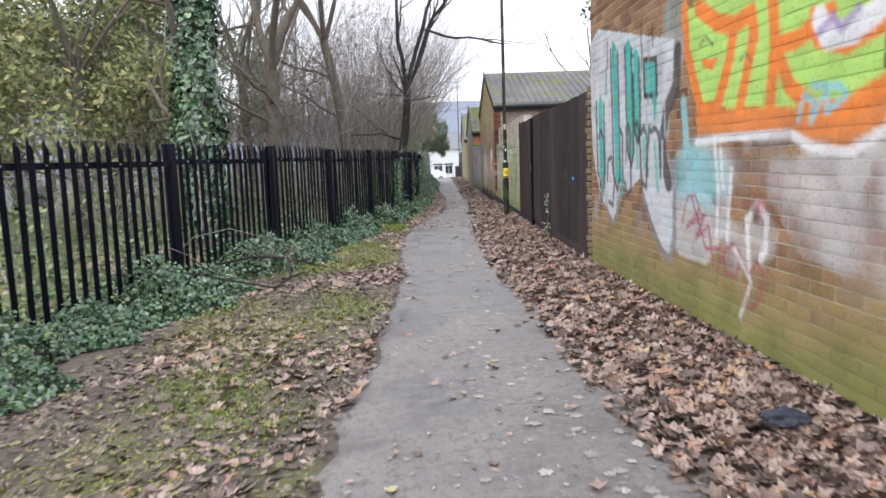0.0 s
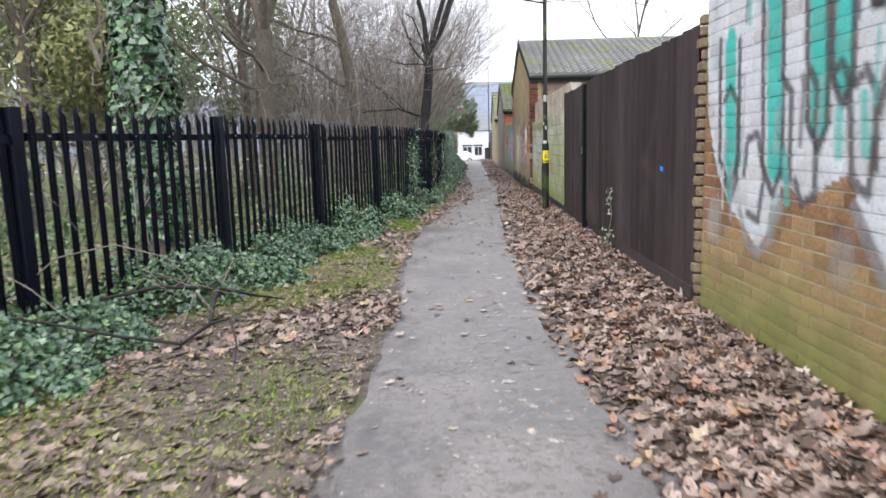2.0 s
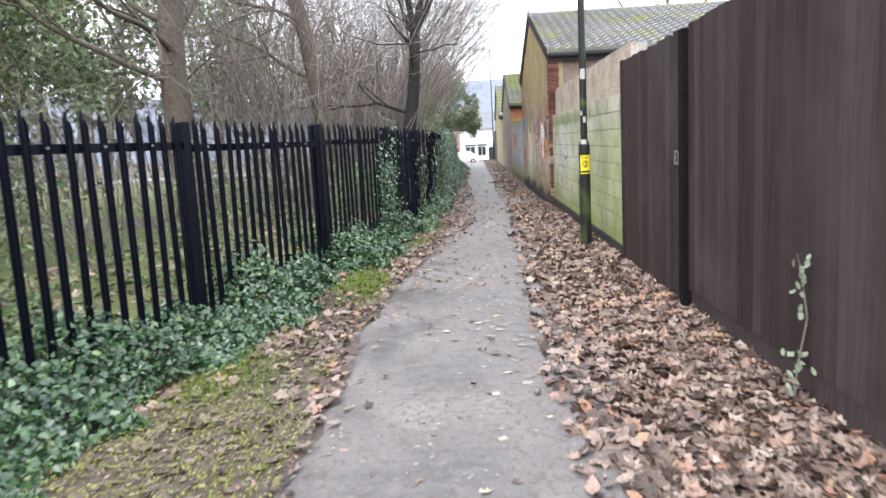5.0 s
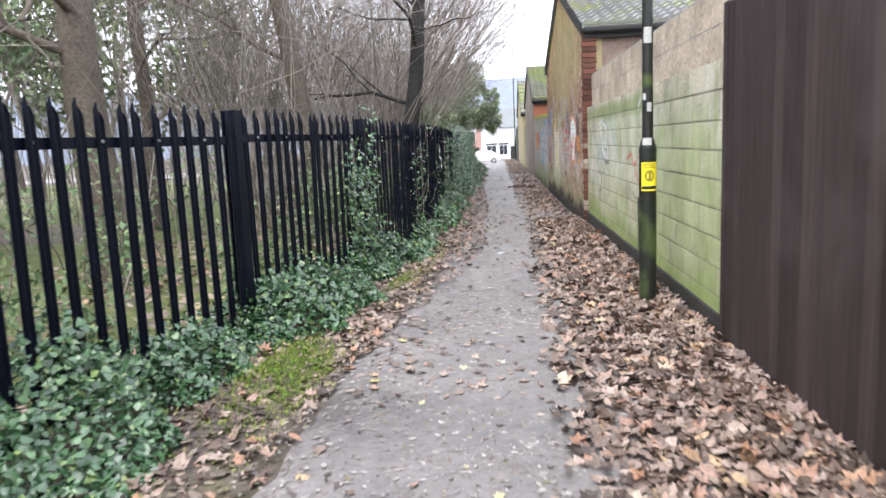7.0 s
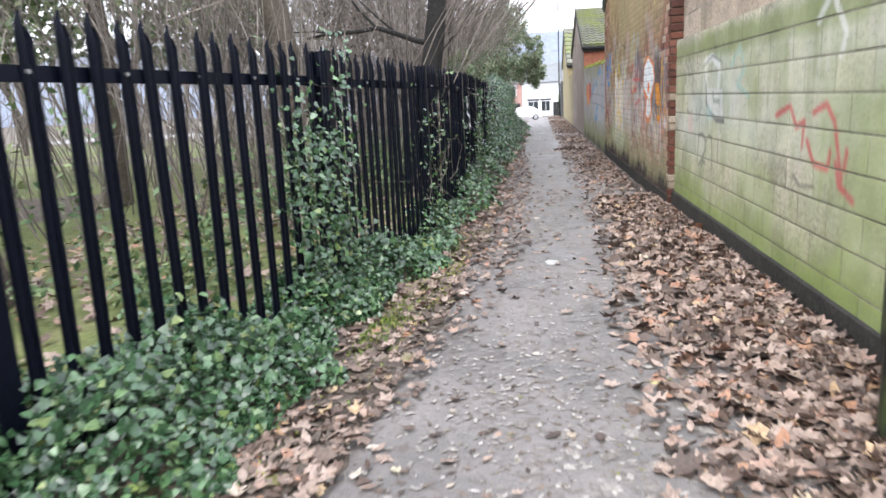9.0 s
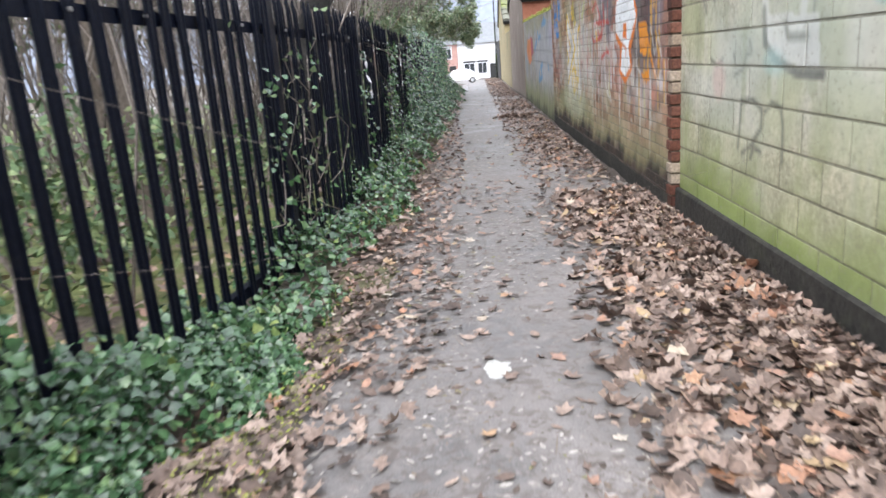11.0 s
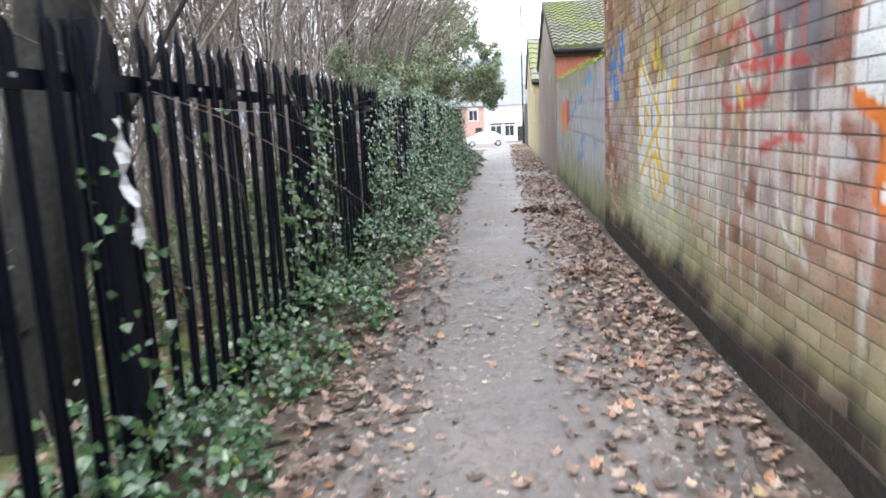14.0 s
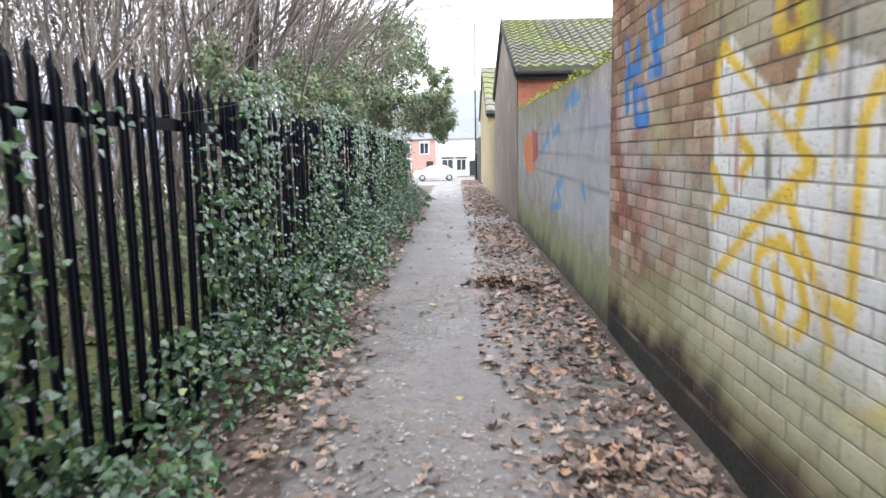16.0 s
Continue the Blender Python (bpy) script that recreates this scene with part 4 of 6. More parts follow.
P3.stroke((0.5, 0.10, 0.1), 0.04, [(2.42, 1.04), (2.44, 0.95)], 0.9)
P3.stroke((0.74, 0.74, 0.74), 0.07, [(5.59, 1.62), (5.33, 1.65), (5.06, 1.55), (5.12, 1.27), (5.43, 1.21), (5.58, 1.57)], 0.85)
P3.stroke((0.04, 0.04, 0.045), 0.02, [(5.70, 1.57), (5.33, 1.66), (4.97, 1.59), (5.01, 1.22), (5.42, 1.16)], 0.8)
P3.stroke((0.04, 0.04, 0.045), 0.025, [(3.17, 0.84), (3.06, 0.79), (2.84, 0.81)], 0.7)
P3.stroke((0.74, 0.74, 0.74), 0.05, [(2.68, 1.80), (2.52, 1.62), (2.57, 1.51)], 0.6)
P3.stroke((0.74, 0.74, 0.74), 0.05, [(2.90, 1.71), (2.76, 1.81)], 0.6)
P3.fill((0.74, 0.74, 0.74), [(5.52, 1.39), (5.49, 1.24), (5.36, 1.17), (5.14, 1.14), (4.91, 1.14), (4.95, 1.36)], 0.85)
P3.stroke((0.04, 0.04, 0.045), 0.05, [(5.54, 1.41), (5.51, 1.25), (5.38, 1.17), (5.13, 1.11), (4.88, 1.11)], 1.0)
P3.stroke((0.04, 0.04, 0.045), 0.04, [(5.27, 1.33), (5.24, 1.27), (5.05, 1.27)], 0.9)
P3.stroke((0.09, 0.1, 0.09), 0.03, [(5.81, 0.95), (5.84, 0.68)], 0.8)
P3.stroke((0.09, 0.1, 0.09), 0.03, [(5.82, 0.94), (5.65, 0.96), (5.52, 0.92), (5.52, 0.82), (5.67, 0.71), (5.78, 0.66)], 0.8)
P3.stroke((0.09, 0.1, 0.09), 0.03, [(5.48, 0.91), (5.39, 0.96), (5.28, 0.94), (5.25, 0.85), (5.25, 0.68)], 0.8)
P3.stroke((0.09, 0.1, 0.09), 0.03, [(5.66, 0.65), (5.62, 0.71), (5.52, 0.70)], 0.8)
P3.stroke((0.13, 0.13, 0.12), 0.025, [(6.36, 1.17), (6.24, 1.13), (6.14, 1.17)], 0.7)
P3.stroke((0.13, 0.13, 0.12), 0.025, [(5.94, 1.08), (5.80, 1.12), (5.76, 1.19), (5.68, 1.21), (5.72, 1.27)], 0.7)
P3.stroke((0.13, 0.13, 0.12), 0.025, [(5.92, 1.13), (5.96, 1.20)], 0.7)
P3.cloud((0.5, 0.56, 0.5), 5.4, 1.35, 0.9, 0.35, 0.45)
P3.stroke((0.3, 0.5, 0.46), 0.05, [(4.7, 1.55), (4.45, 1.68), (4.3, 1.5), (4.5, 1.4), (4.2, 1.32)], 0.6)
P3.stroke((0.1, 0.11, 0.1), 0.022, [(6.6, 1.6), (6.45, 1.45), (6.5, 1.7), (6.3, 1.5), (6.35, 1.72), (6.15, 1.55)], 0.7)
P3.cloud((0.6, 0.4, 0.38), 6.20, 1.05, 0.12, 0.12, 0.5)
P3.cloud((0.35, 0.55, 0.55), 5.40, 1.16, 0.15, 0.08, 0.6)
wall3 = wall_core("wall_east_3", W3, -0.1, 1.9, 0.24, M_render, "green-stained concrete block garden wall with faint graffiti")
courses(wall3, W3, 0.16, 1.91, 0.195, 0.44, P3, M_block, M_block, lambda s, z: True, name="concrete_block", joint=0.014, grid=(22, 10), mortar=M_blockjoint, seed=5, mortar_cover=0.35)
W3b = Line((1.90, 15.86), (1.92, 22.92))
P3b = Paint(13)
wall3b = wall_core("wall_east_4", W3b, 1.9, 2.4, 0.17, M_render, "paler concrete blocks added on top of the wall")
courses(wall3b, W3b, 1.912, 2.42, 0.25, 0.44, P3b, M_block_top, M_block_top, lambda s, z: True, name="concrete_block", joint=0.012, grid=(4, 2), mortar=M_render, seed=6)
tagged(part("plinth", boxed(1.815, 1.90, 15.9, 22.9, 0.0, 0.25, 0.01), M_bitumen, wall3, "dark damp concrete plinth"))

# ---- garage gable with graffiti ----
def gable1(s):
    return 3.16 + 1.36 * max(0.0, 1 - abs(s - 3.95) / 4.05)


W2 = Line((1.80, 22.95), (1.815, 31.0))
P2 = Paint(2)
P2.cloud((0.36, 0.24, 0.2), 7.2, 1.6, 1.0, 0.7, 0.5)
P2.cloud((0.5, 0.39, 0.17), 4.0, 3.5, 4.2, 1.25, 0.9)
P2.cloud((0.46, 0.39, 0.22), 3.0, 2.8, 3.2, 1.1, 0.75)
P2.drips(60, 0.4, 7.6, 2.6, 4.2, [(0.36, 0.33, 0.13), (0.6, 0.5, 0.26), (0.28, 0.22, 0.12)], 0.09, 0.5)
P2.cloud((0.38, 0.33, 0.15), 5.32, 1.97, 3.2, 0.7, 0.35)
P2.cloud((0.40, 0.38, 0.2), 4.37, 1.18, 1.7, 0.55, 0.65)
P2.cloud((0.5, 0.45, 0.4), 3.87, 1.31, 0.6, 0.4, 0.55)
P2.cloud((0.4, 0.2, 0.16), 2.6, 1.2, 0.9, 0.6, 0.45)
P2.cloud((0.42, 0.38, 0.36), 0.69, 1.13, 0.5, 0.4, 0.45)
P2.cloud((0.5, 0.3, 0.26), 2.69, 1.23, 0.5, 0.25, 0.5)
P2.spatter(110, 0.3, 8.0, 0.55, 2.3, (0.06, 0.24), [(0.52, 0.49, 0.46), (0.5, 0.36, 0.32), (0.58, 0.56, 0.54), (0.4, 0.42, 0.4), (0.42, 0.4, 0.24)], 0.75)
P2.cloud((0.52, 0.53, 0.44), 5.2, 1.05, 1.6, 0.5, 0.6)
P2.cloud((0.62, 0.6, 0.56), 4.1, 1.15, 0.5, 0.5, 0.6)
P2.spatter(130, 0.3, 5.0, 0.6, 1.9, (0.03, 0.1), [(0.66, 0.64, 0.62), (0.62, 0.4, 0.36), (0.55, 0.56, 0.5), (0.2, 0.18, 0.2), (0.6, 0.6, 0.64), (0.56, 0.22, 0.16)], 0.8)
P2.drips(70, 0.4, 5.0, 0.8, 1.7, [(0.7, 0.69, 0.68), (0.6, 0.62, 0.6), (0.5, 0.3, 0.27)], 0.05, 0.7)
P2.cloud((0.12, 0.13, 0.17), 2.63, 1.72, 0.45, 0.3, 0.75)
P2.cloud((0.5, 0.55, 0.5), 4.49, 1.71, 0.5, 0.3, 0.5)
P2.fill((0.80, 0.82, 0.82), [(5.94, 1.75), (5.74, 1.79), (5.26, 1.51), (5.09, 1.73), (4.70, 1.59), (4.59, 0.65), (4.77, 0.59), (5.01, 0.59), (5.45, 0.55), (5.88, 0.64), (5.93, 1.29)], 0.9)
P2.stroke((0.8, 0.55, 0.05), 0.065, [(5.86, 1.80), (5.56, 1.64), (5.23, 1.44), (5.05, 1.32), (5.19, 1.25), (5.50, 1.08), (5.87, 0.82)], 0.95)
P2.stroke((0.8, 0.55, 0.05), 0.065, [(5.63, 1.41), (5.52, 1.35), (5.61, 1.28)], 0.95)
P2.stroke((0.8, 0.55, 0.05), 0.065, [(5.16, 1.47), (5.11, 1.61), (5.02, 1.70), (4.94, 1.63), (4.90, 1.47), (4.91, 1.24), (4.92, 0.96)], 0.95)
P2.stroke((0.8, 0.55, 0.05), 0.065, [(4.92, 0.93), (4.79, 0.87), (4.79, 1.15), (4.78, 1.44), (4.71, 1.55), (4.57, 1.59)], 0.95)
P2.stroke((0.8, 0.55, 0.05), 0.065, [(5.21, 1.21), (5.10, 1.06), (4.99, 0.95), (4.90, 0.79), (4.94, 0.63), (4.77, 0.57), (4.59, 0.66)], 0.95)
P2.stroke((0.8, 0.55, 0.05), 0.065, [(5.46, 0.87), (5.42, 1.00), (5.24, 1.05), (5.11, 0.97), (5.04, 0.83), (5.11, 0.75)], 0.95)
P2.stroke((0.8, 0.55, 0.05), 0.065, [(5.43, 0.85), (5.36, 0.73), (5.27, 0.67), (5.18, 0.72)], 0.95)
P2.stroke((0.8, 0.55, 0.05), 0.065, [(5.29, 0.94), (5.22, 0.83), (5.25, 0.74)], 0.95)
P2.stroke((0.8, 0.55, 0.05), 0.065, [(5.93, 1.29), (5.77, 1.17), (5.92, 1.09)], 0.95)
P2.stroke((0.8, 0.55, 0.05), 0.065, [(5.89, 1.79), (5.93, 1.63), (5.80, 1.44)], 0.95)
P2.stroke((0.74, 0.74, 0.74), 0.09, [(4.91, 1.61), (4.88, 1.31), (4.90, 0.97)], 0.95)
P2.stroke((0.74, 0.74, 0.74), 0.045, [(5.77, 1.81), (5.48, 1.61), (5.20, 1.46)], 0.85)
P2.stroke((0.74, 0.74, 0.74), 0.05, [(5.97, 1.13), (5.90, 0.91), (5.97, 0.72)], 0.7)
P2.stroke((0.74, 0.74, 0.74), 0.04, [(5.07, 1.70), (5.15, 1.62)], 0.8)
P2.stroke((0.8, 0.55, 0.05), 0.08, [(5.32, 1.88), (5.36, 1.81), (5.24, 1.74)], 0.8)
P2.stroke((0.8, 0.55, 0.05), 0.08, [(5.18, 1.85), (5.15, 1.76), (5.28, 1.73)], 0.8)
P2.stroke((0.04, 0.24, 0.62), 0.1, [(7.58, 2.08), (7.52, 1.88), (7.24, 1.88), (7.29, 2.01)], 0.95)
P2.stroke((0.04, 0.24, 0.62), 0.1, [(7.04, 2.16), (6.95, 1.98), (6.77, 1.98), (6.85, 2.14)], 0.95)
P2.stroke((0.04, 0.24, 0.62), 0.1, [(6.92, 1.95), (6.80, 1.82), (7.01, 1.83)], 0.95)
P2.stroke((0.04, 0.24, 0.62), 0.1, [(7.59, 1.83), (7.53, 1.65)], 0.95)
P2.stroke((0.04, 0.24, 0.62), 0.1, [(7.37, 1.76), (7.30, 1.56), (7.04, 1.56), (7.13, 1.72), (7.37, 1.76)], 0.95)
P2.stroke((0.55, 0.06, 0.05), 0.045, [(3.46, 1.73), (3.24, 1.80), (2.97, 1.62), (3.11, 1.57), (3.36, 1.57)], 0.85)
P2.stroke((0.55, 0.06, 0.05), 0.045, [(3.08, 1.55), (2.88, 1.57), (2.83, 1.46), (3.05, 1.41), (3.13, 1.49)], 0.85)
P2.stroke((0.55, 0.06, 0.05), 0.045, [(2.78, 1.75), (2.72, 1.56), (2.91, 1.40), (3.44, 1.37), (3.57, 1.44)], 0.85)
P2.stroke((0.55, 0.06, 0.05), 0.045, [(2.82, 1.57), (2.45, 1.54)], 0.85)
P2.stroke((0.55, 0.06, 0.05), 0.045, [(2.93, 1.18), (2.62, 1.25), (2.47, 1.24)], 0.85)
P2.stroke((0.74, 0.74, 0.74), 0.035, [(3.39, 1.52), (3.33, 1.61), (3.18, 1.50), (3.20, 1.44)], 0.7)
P2.stroke((0.74, 0.74, 0.74), 0.035, [(3.16, 1.79), (3.11, 1.59)], 0.7)
P2.stroke((0.74, 0.74, 0.74), 0.035, [(2.70, 0.97), (2.58, 0.82), (2.37, 0.74)], 0.7)
P2.stroke((0.74, 0.74, 0.74), 0.035, [(2.46, 0.99), (2.51, 0.88), (2.38, 0.77)], 0.7)
P2.stroke((0.04, 0.04, 0.045), 0.025, [(6.09, 2.45), (5.77, 2.11), (5.50, 2.26), (5.09, 2.03), (4.89, 2.19)], 0.8)
P2.stroke((0.04, 0.04, 0.045), 0.025, [(4.76, 2.20), (4.25, 2.11), (4.34, 2.03)], 0.8)
P2.drips(40, 0.5, 6.0, 0.8, 2.2, [(0.6, 0.58, 0.56), (0.5, 0.12, 0.1), (0.12, 0.12, 0.13), (0.62, 0.6, 0.6), (0.55, 0.5, 0.2)], 0.04, 0.6)
P2.stroke((0.58, 0.55, 0.54), 0.06, [(4.14, 1.24), (4.03, 1.04), (3.81, 1.01), (3.62, 1.05)], 0.6)
P2.stroke((0.58, 0.55, 0.54), 0.06, [(4.26, 1.54), (4.19, 1.30)], 0.6)
P2.stroke((0.58, 0.55, 0.54), 0.06, [(3.42, 1.19), (3.54, 0.98)], 0.6)
P2.stroke((0.8, 0.55, 0.05), 0.045, [(3.25, 1.47), (3.20, 1.39)], 0.9)
P2.stroke((0.55, 0.55, 0.12), 0.1, [(5.16, 1.92), (5.07, 1.66)], 0.6)
P2.stroke((0.55, 0.55, 0.2), 0.12, [(4.09, 1.87), (4.32, 1.70)], 0.55)
P2.stroke((0.1, 0.16, 0.22), 0.03, [(4.31, 1.58), (4.29, 1.27), (4.24, 1.57)], 0.6)
P2.cloud((0.07, 0.06, 0.065), 0.85, 1.45, 0.75, 0.42, 0.85)
P2.cloud((0.2, 0.2, 0.24), 0.45, 1.55, 0.25, 0.2, 0.6)
P2.drips(22, 0.15, 1.2, 1.1, 1.9, [(0.62, 0.6, 0.58), (0.3, 0.28, 0.3), (0.75, 0.4, 0.05)], 0.03, 0.8)
P2.cloud((0.05, 0.05, 0.06), 1.10, 1.20, 0.2, 0.3, 0.7)
P2.stroke((0.78, 0.22, 0.04), 0.11, [(1.99, 1.41), (2.02, 1.66), (1.79, 1.80), (1.30, 1.71), (1.16, 1.56), (1.31, 1.39), (1.44, 1.27), (1.39, 1.11), (1.63, 1.00), (1.85, 1.07), (1.79, 1.32), (2.02, 1.40)], 1.0)
P2.fill((0.84, 0.88, 0.9), [(2.06, 1.43), (2.05, 1.70), (1.67, 1.82), (1.25, 1.68), (1.16, 1.53), (1.38, 1.37), (1.48, 1.27), (1.39, 1.12), (1.64, 1.01), (1.85, 1.07), (1.75, 1.32)], 1.0)
P2.fill((0.78, 0.22, 0.04), [(1.71, 1.50), (1.55, 1.50), (1.55, 1.35), (1.72, 1.36)], 1.0)
P2.stroke((0.78, 0.22, 0.04), 0.03, [(1.75, 1.31), (1.58, 1.27), (1.62, 1.20)], 0.9)
P2.fill((0.78, 0.3, 0.03), [(1.06, 1.46), (0.77, 1.47), (0.70, 1.34), (0.78, 1.19), (1.00, 1.23)], 1.0)
P2.fill((0.78, 0.3, 0.03), [(0.97, 1.04), (0.68, 1.10), (0.67, 1.01), (0.78, 0.98)], 1.0)
P2.stroke((0.78, 0.3, 0.03), 0.05, [(0.71, 1.31), (0.55, 1.13), (0.44, 1.03)], 0.9)
P2.stroke((0.75, 0.4, 0.03), 0.04, [(0.46, 1.38), (0.41, 1.26)], 0.9)
P2.stroke((0.6, 0.6, 0.58), 0.03, [(0.63, 1.44), (0.49, 1.21), (0.39, 1.35), (0.28, 1.19)], 0.7)
P2.stroke((0.6, 0.6, 0.58), 0.03, [(1.14, 1.52), (1.13, 1.11), (0.99, 1.06)], 0.7)
P2.stroke((0.6, 0.6, 0.58), 0.03, [(0.51, 1.11), (0.40, 0.99), (0.30, 1.09)], 0.7)
P2.foot((0.36, 0.36, 0.22), 0.7, 0.7, 0.5)
P2.cloud((0.35, 0.38, 0.2), 5.6, 0.5, 2.0, 0.26, 0.7)
P2.cloud((0.56, 0.57, 0.44), 5.3, 0.52, 1.1, 0.24, 0.6)
P2.foot((0.16, 0.18, 0.08), 0.4, 0.7, 0.3)
P2.foot((0.03, 0.029, 0.026), 0.31, 1.0, 0.16)
wall2 = wall_core("wall_east_5", W2, -0.1, 4.5, 0.3, M_yellowwall, "garage gable of red brick covered in faded graffiti", top=gable1)
courses(wall2, W2, 0.02, 4.5, 0.083, 0.235, P2, M_brick2, M_brick2_rest, lambda s, z: 0.0 <= s < 8.1 and 0.55 < z < 1.35 and (s < 5.2), top=gable1, mortar=M_mortar_soot, joint=0.0095, upright=1.9, mortar_cover=0.45, seed=8, grid=(10, 3))
pq = [W2.at(q, z, d) for q in (0.02, W2.length - 0.02) for z in (0.0, 0.17) for d in (0.007, -0.03)]
mesh_object("plinth", pq, [(0, 2, 6, 4), (2, 3, 7, 6), (0, 1, 3, 2), (4, 6, 7, 5), (1, 5, 7, 3)], M_bitumen, wall2, "black damp bitumen-painted plinth")
pier = thing("brick_pier", "dark red brick pier at the end of the wall", "pier", kind="structure")
for i in range(38):
    o = part("brick", boxed(-0.11, 0.11, -0.055, 0.055, -0.035, 0.035, 0.005), M_pierbrick, pier)
    o.location = (1.885 + (0.01 if i % 2 else 0), 22.93, 0.06 + i * 0.083)
part("mortar", boxed(1.79, 1.98, 22.895, 22.965, 0, 3.16), M_mortar_dark, pier)


def garage(name, label, y0, y1, x0, x1, eave, ridge, tile_mat, front, tiles_x, rows_n):
    g = thing(name, label, "garage")
    mid = (y0 + y1) / 2
    v = [(x0, y0, 0), (x1, y0, 0), (x1, y1, 0), (x0, y1, 0), (x0, y0, eave), (x1, y0, eave), (x1, y1, eave), (x0, y1, eave), (x0, mid, ridge), (x1, mid, ridge)]
    f = [(0, 1, 5, 4), (2, 3, 7, 6), (1, 2, 6, 9, 5), (3, 0, 4, 8, 7)]
    mesh_object("wall", v, f, front, g)
    over = 0.14
    for side, (ya, yb) in enumerate(((y0 - over, mid), (y1 + over, mid))):
        ze = eave - over * (ridge - eave) / (mid - y0) + 0.06
        zr = ridge + 0.06
        th = 0.05
        q = [(x0 - 0.06, ya, ze - th), (x1, ya, ze - th), (x1, yb, zr - th), (x0 - 0.06, yb, zr - th), (x0 - 0.06, ya, ze), (x1, ya, ze), (x1, yb, zr), (x0 - 0.06, yb, zr)]
        roof = mesh_object("roof", q, [(0, 1, 2, 3), (4, 5, 6, 7), (0, 1, 5, 4), (3, 0, 4, 7), (2, 3, 7, 6), (1, 2, 6, 5)], tile_mat, g, "mossy grey tiled roof slope")
        if side == 0:
            slope = math.atan2(zr - ze, yb - ya)
            length = math.hypot(zr - ze, yb - ya)
            tw, tl = (x1 - x0 + 0.06) / tiles_x, length / rows_n
            bm = bmesh.new()
            pr = [(0, 0.0), (0.14, 0.028), (0.32, 0.044), (0.5, 0.024), (0.72, 0.0), (1, 0.0)]
            lo = [bm.verts.new((u * tw, -0.012, h + 0.042)) for u, h in pr]
            hi = [bm.verts.new((u * tw, tl, h)) for u, h in pr]
            un = [bm.verts.new((u * tw, -0.012, 0)) for u, h in pr]
            for a in range(5):
                bm.faces.new((lo[a], lo[a + 1], hi[a + 1], hi[a]))
                bm.faces.new((un[a], un[a + 1], lo[a + 1], lo[a]))
            me = bpy.data.meshes.new("roof_tile")
            bm.to_mesh(me)
            bm.free()
            me.materials.append(tile_mat)
            for r in range(rows_n):
                for c in range(tiles_x):
                    o = new("roof_tile", me)
                    o.parent = g
                    o.matrix_world = Matrix.Translation((x0 - 0.06 + c * tw, ya, ze + 0.004)) @ Matrix.Rotation(slope, 4, "X") @ Matrix.Translation((0, r * tl, rr.uniform(0, 0.006))) @ Matrix.Rotation(radians(rr.uniform(-0.8, 0.8)), 4, "Z")
            part("fascia", boxed(x0 - 0.05, x1, ya + 0.02, ya + 0.05, ze - 0.2, ze - 0.04, 0.004), M_fascia, g, "black fascia board")
            part("gutter", boxed(x0 - 0.05, x1, ya - 0.08, ya + 0.02, ze - 0.13, ze - 0.03, 0.03), M_fascia, g, "black plastic gutter")
        bm = bmesh.new()
        box(bm, x0 - 0.075, x0 - 0.045, 0, math.hypot(zr - ze, abs(yb - ya)), -0.16, -0.0)
        o = part("bargeboard", bm, M_fascia, g)
        o.matrix_world = Matrix.Translation((0, ya, ze)) @ (Matrix.Rotation(math.atan2(zr - ze, yb - ya), 4, "X"))
    part("ridge", boxed(x0 - 0.08, x1, mid - 0.09, mid + 0.09, ridge + 0.02, ridge + 0.12, 0.03), tile_mat, g)
    return g


g1 = garage("brick_garage", "brick garage with a mossy grey tiled pitched roof", 22.98, 30.97, 1.84, 9.0, 3.16, 4.5, M_tile, M_brownwall, 34, 17)

# ---- rendered wall beyond ----
W4 = Line((1.86, 31.02), (1.92, 39.85))
P4 = Paint(4)
P4.spatter(60, 0, 8.8, 0.4, 2.0, (0.08, 0.3), [(0.5, 0.5, 0.53), (0.35, 0.36, 0.4), (0.42, 0.38, 0.42), (0.3, 0.4, 0.5), (0.36, 0.35, 0.24)], 0.5)
P4.cloud((0.46, 0.48, 0.52), 1.77, 1.20, 3.5, 0.7, 0.8)
P4.cloud((0.4, 0.38, 0.5), 0.77, 1.67, 0.5, 0.25, 0.6)
P4.cloud((0.3, 0.3, 0.18), 4.66, 2.03, 3.5, 0.25, 0.55)
P4.fill((0.78, 0.22, 0.04), [(7.18, 1.68), (6.03, 1.69), (5.78, 1.12), (6.68, 0.99), (7.74, 1.38)], 0.8)
P4.fill((0.42, 0.05, 0.09), [(6.03, 1.73), (5.37, 1.70), (5.22, 1.30), (5.86, 1.21)], 0.85)
P4.stroke((0.1, 0.32, 0.6), 0.12, [(2.55, 1.86), (1.87, 1.98), (2.08, 1.86), (1.63, 1.91)], 0.8)
P4.stroke((0.1, 0.32, 0.6), 0.12, [(3.74, 1.76), (3.57, 1.58), (2.98, 1.66)], 0.8)
P4.stroke((0.1, 0.32, 0.6), 0.12, [(3.45, 0.89), (3.72, 0.66), (2.86, 0.79), (3.20, 0.97), (2.73, 1.06)], 0.8)
P4.stroke((0.1, 0.32, 0.6), 0.12, [(4.65, 1.38), (4.02, 1.59)], 0.8)
P4.stroke((0.1, 0.32, 0.6), 0.12, [(1.43, 1.05), (1.28, 0.95)], 0.8)
P4.stroke((0.17, 0.17, 0.17), 0.03, [(5.37, 1.63), (2.54, 1.58), (0.10, 1.56)], 0.6)
P4.stroke((0.17, 0.17, 0.17), 0.03, [(5.37, 1.38), (0.08, 1.30)], 0.6)
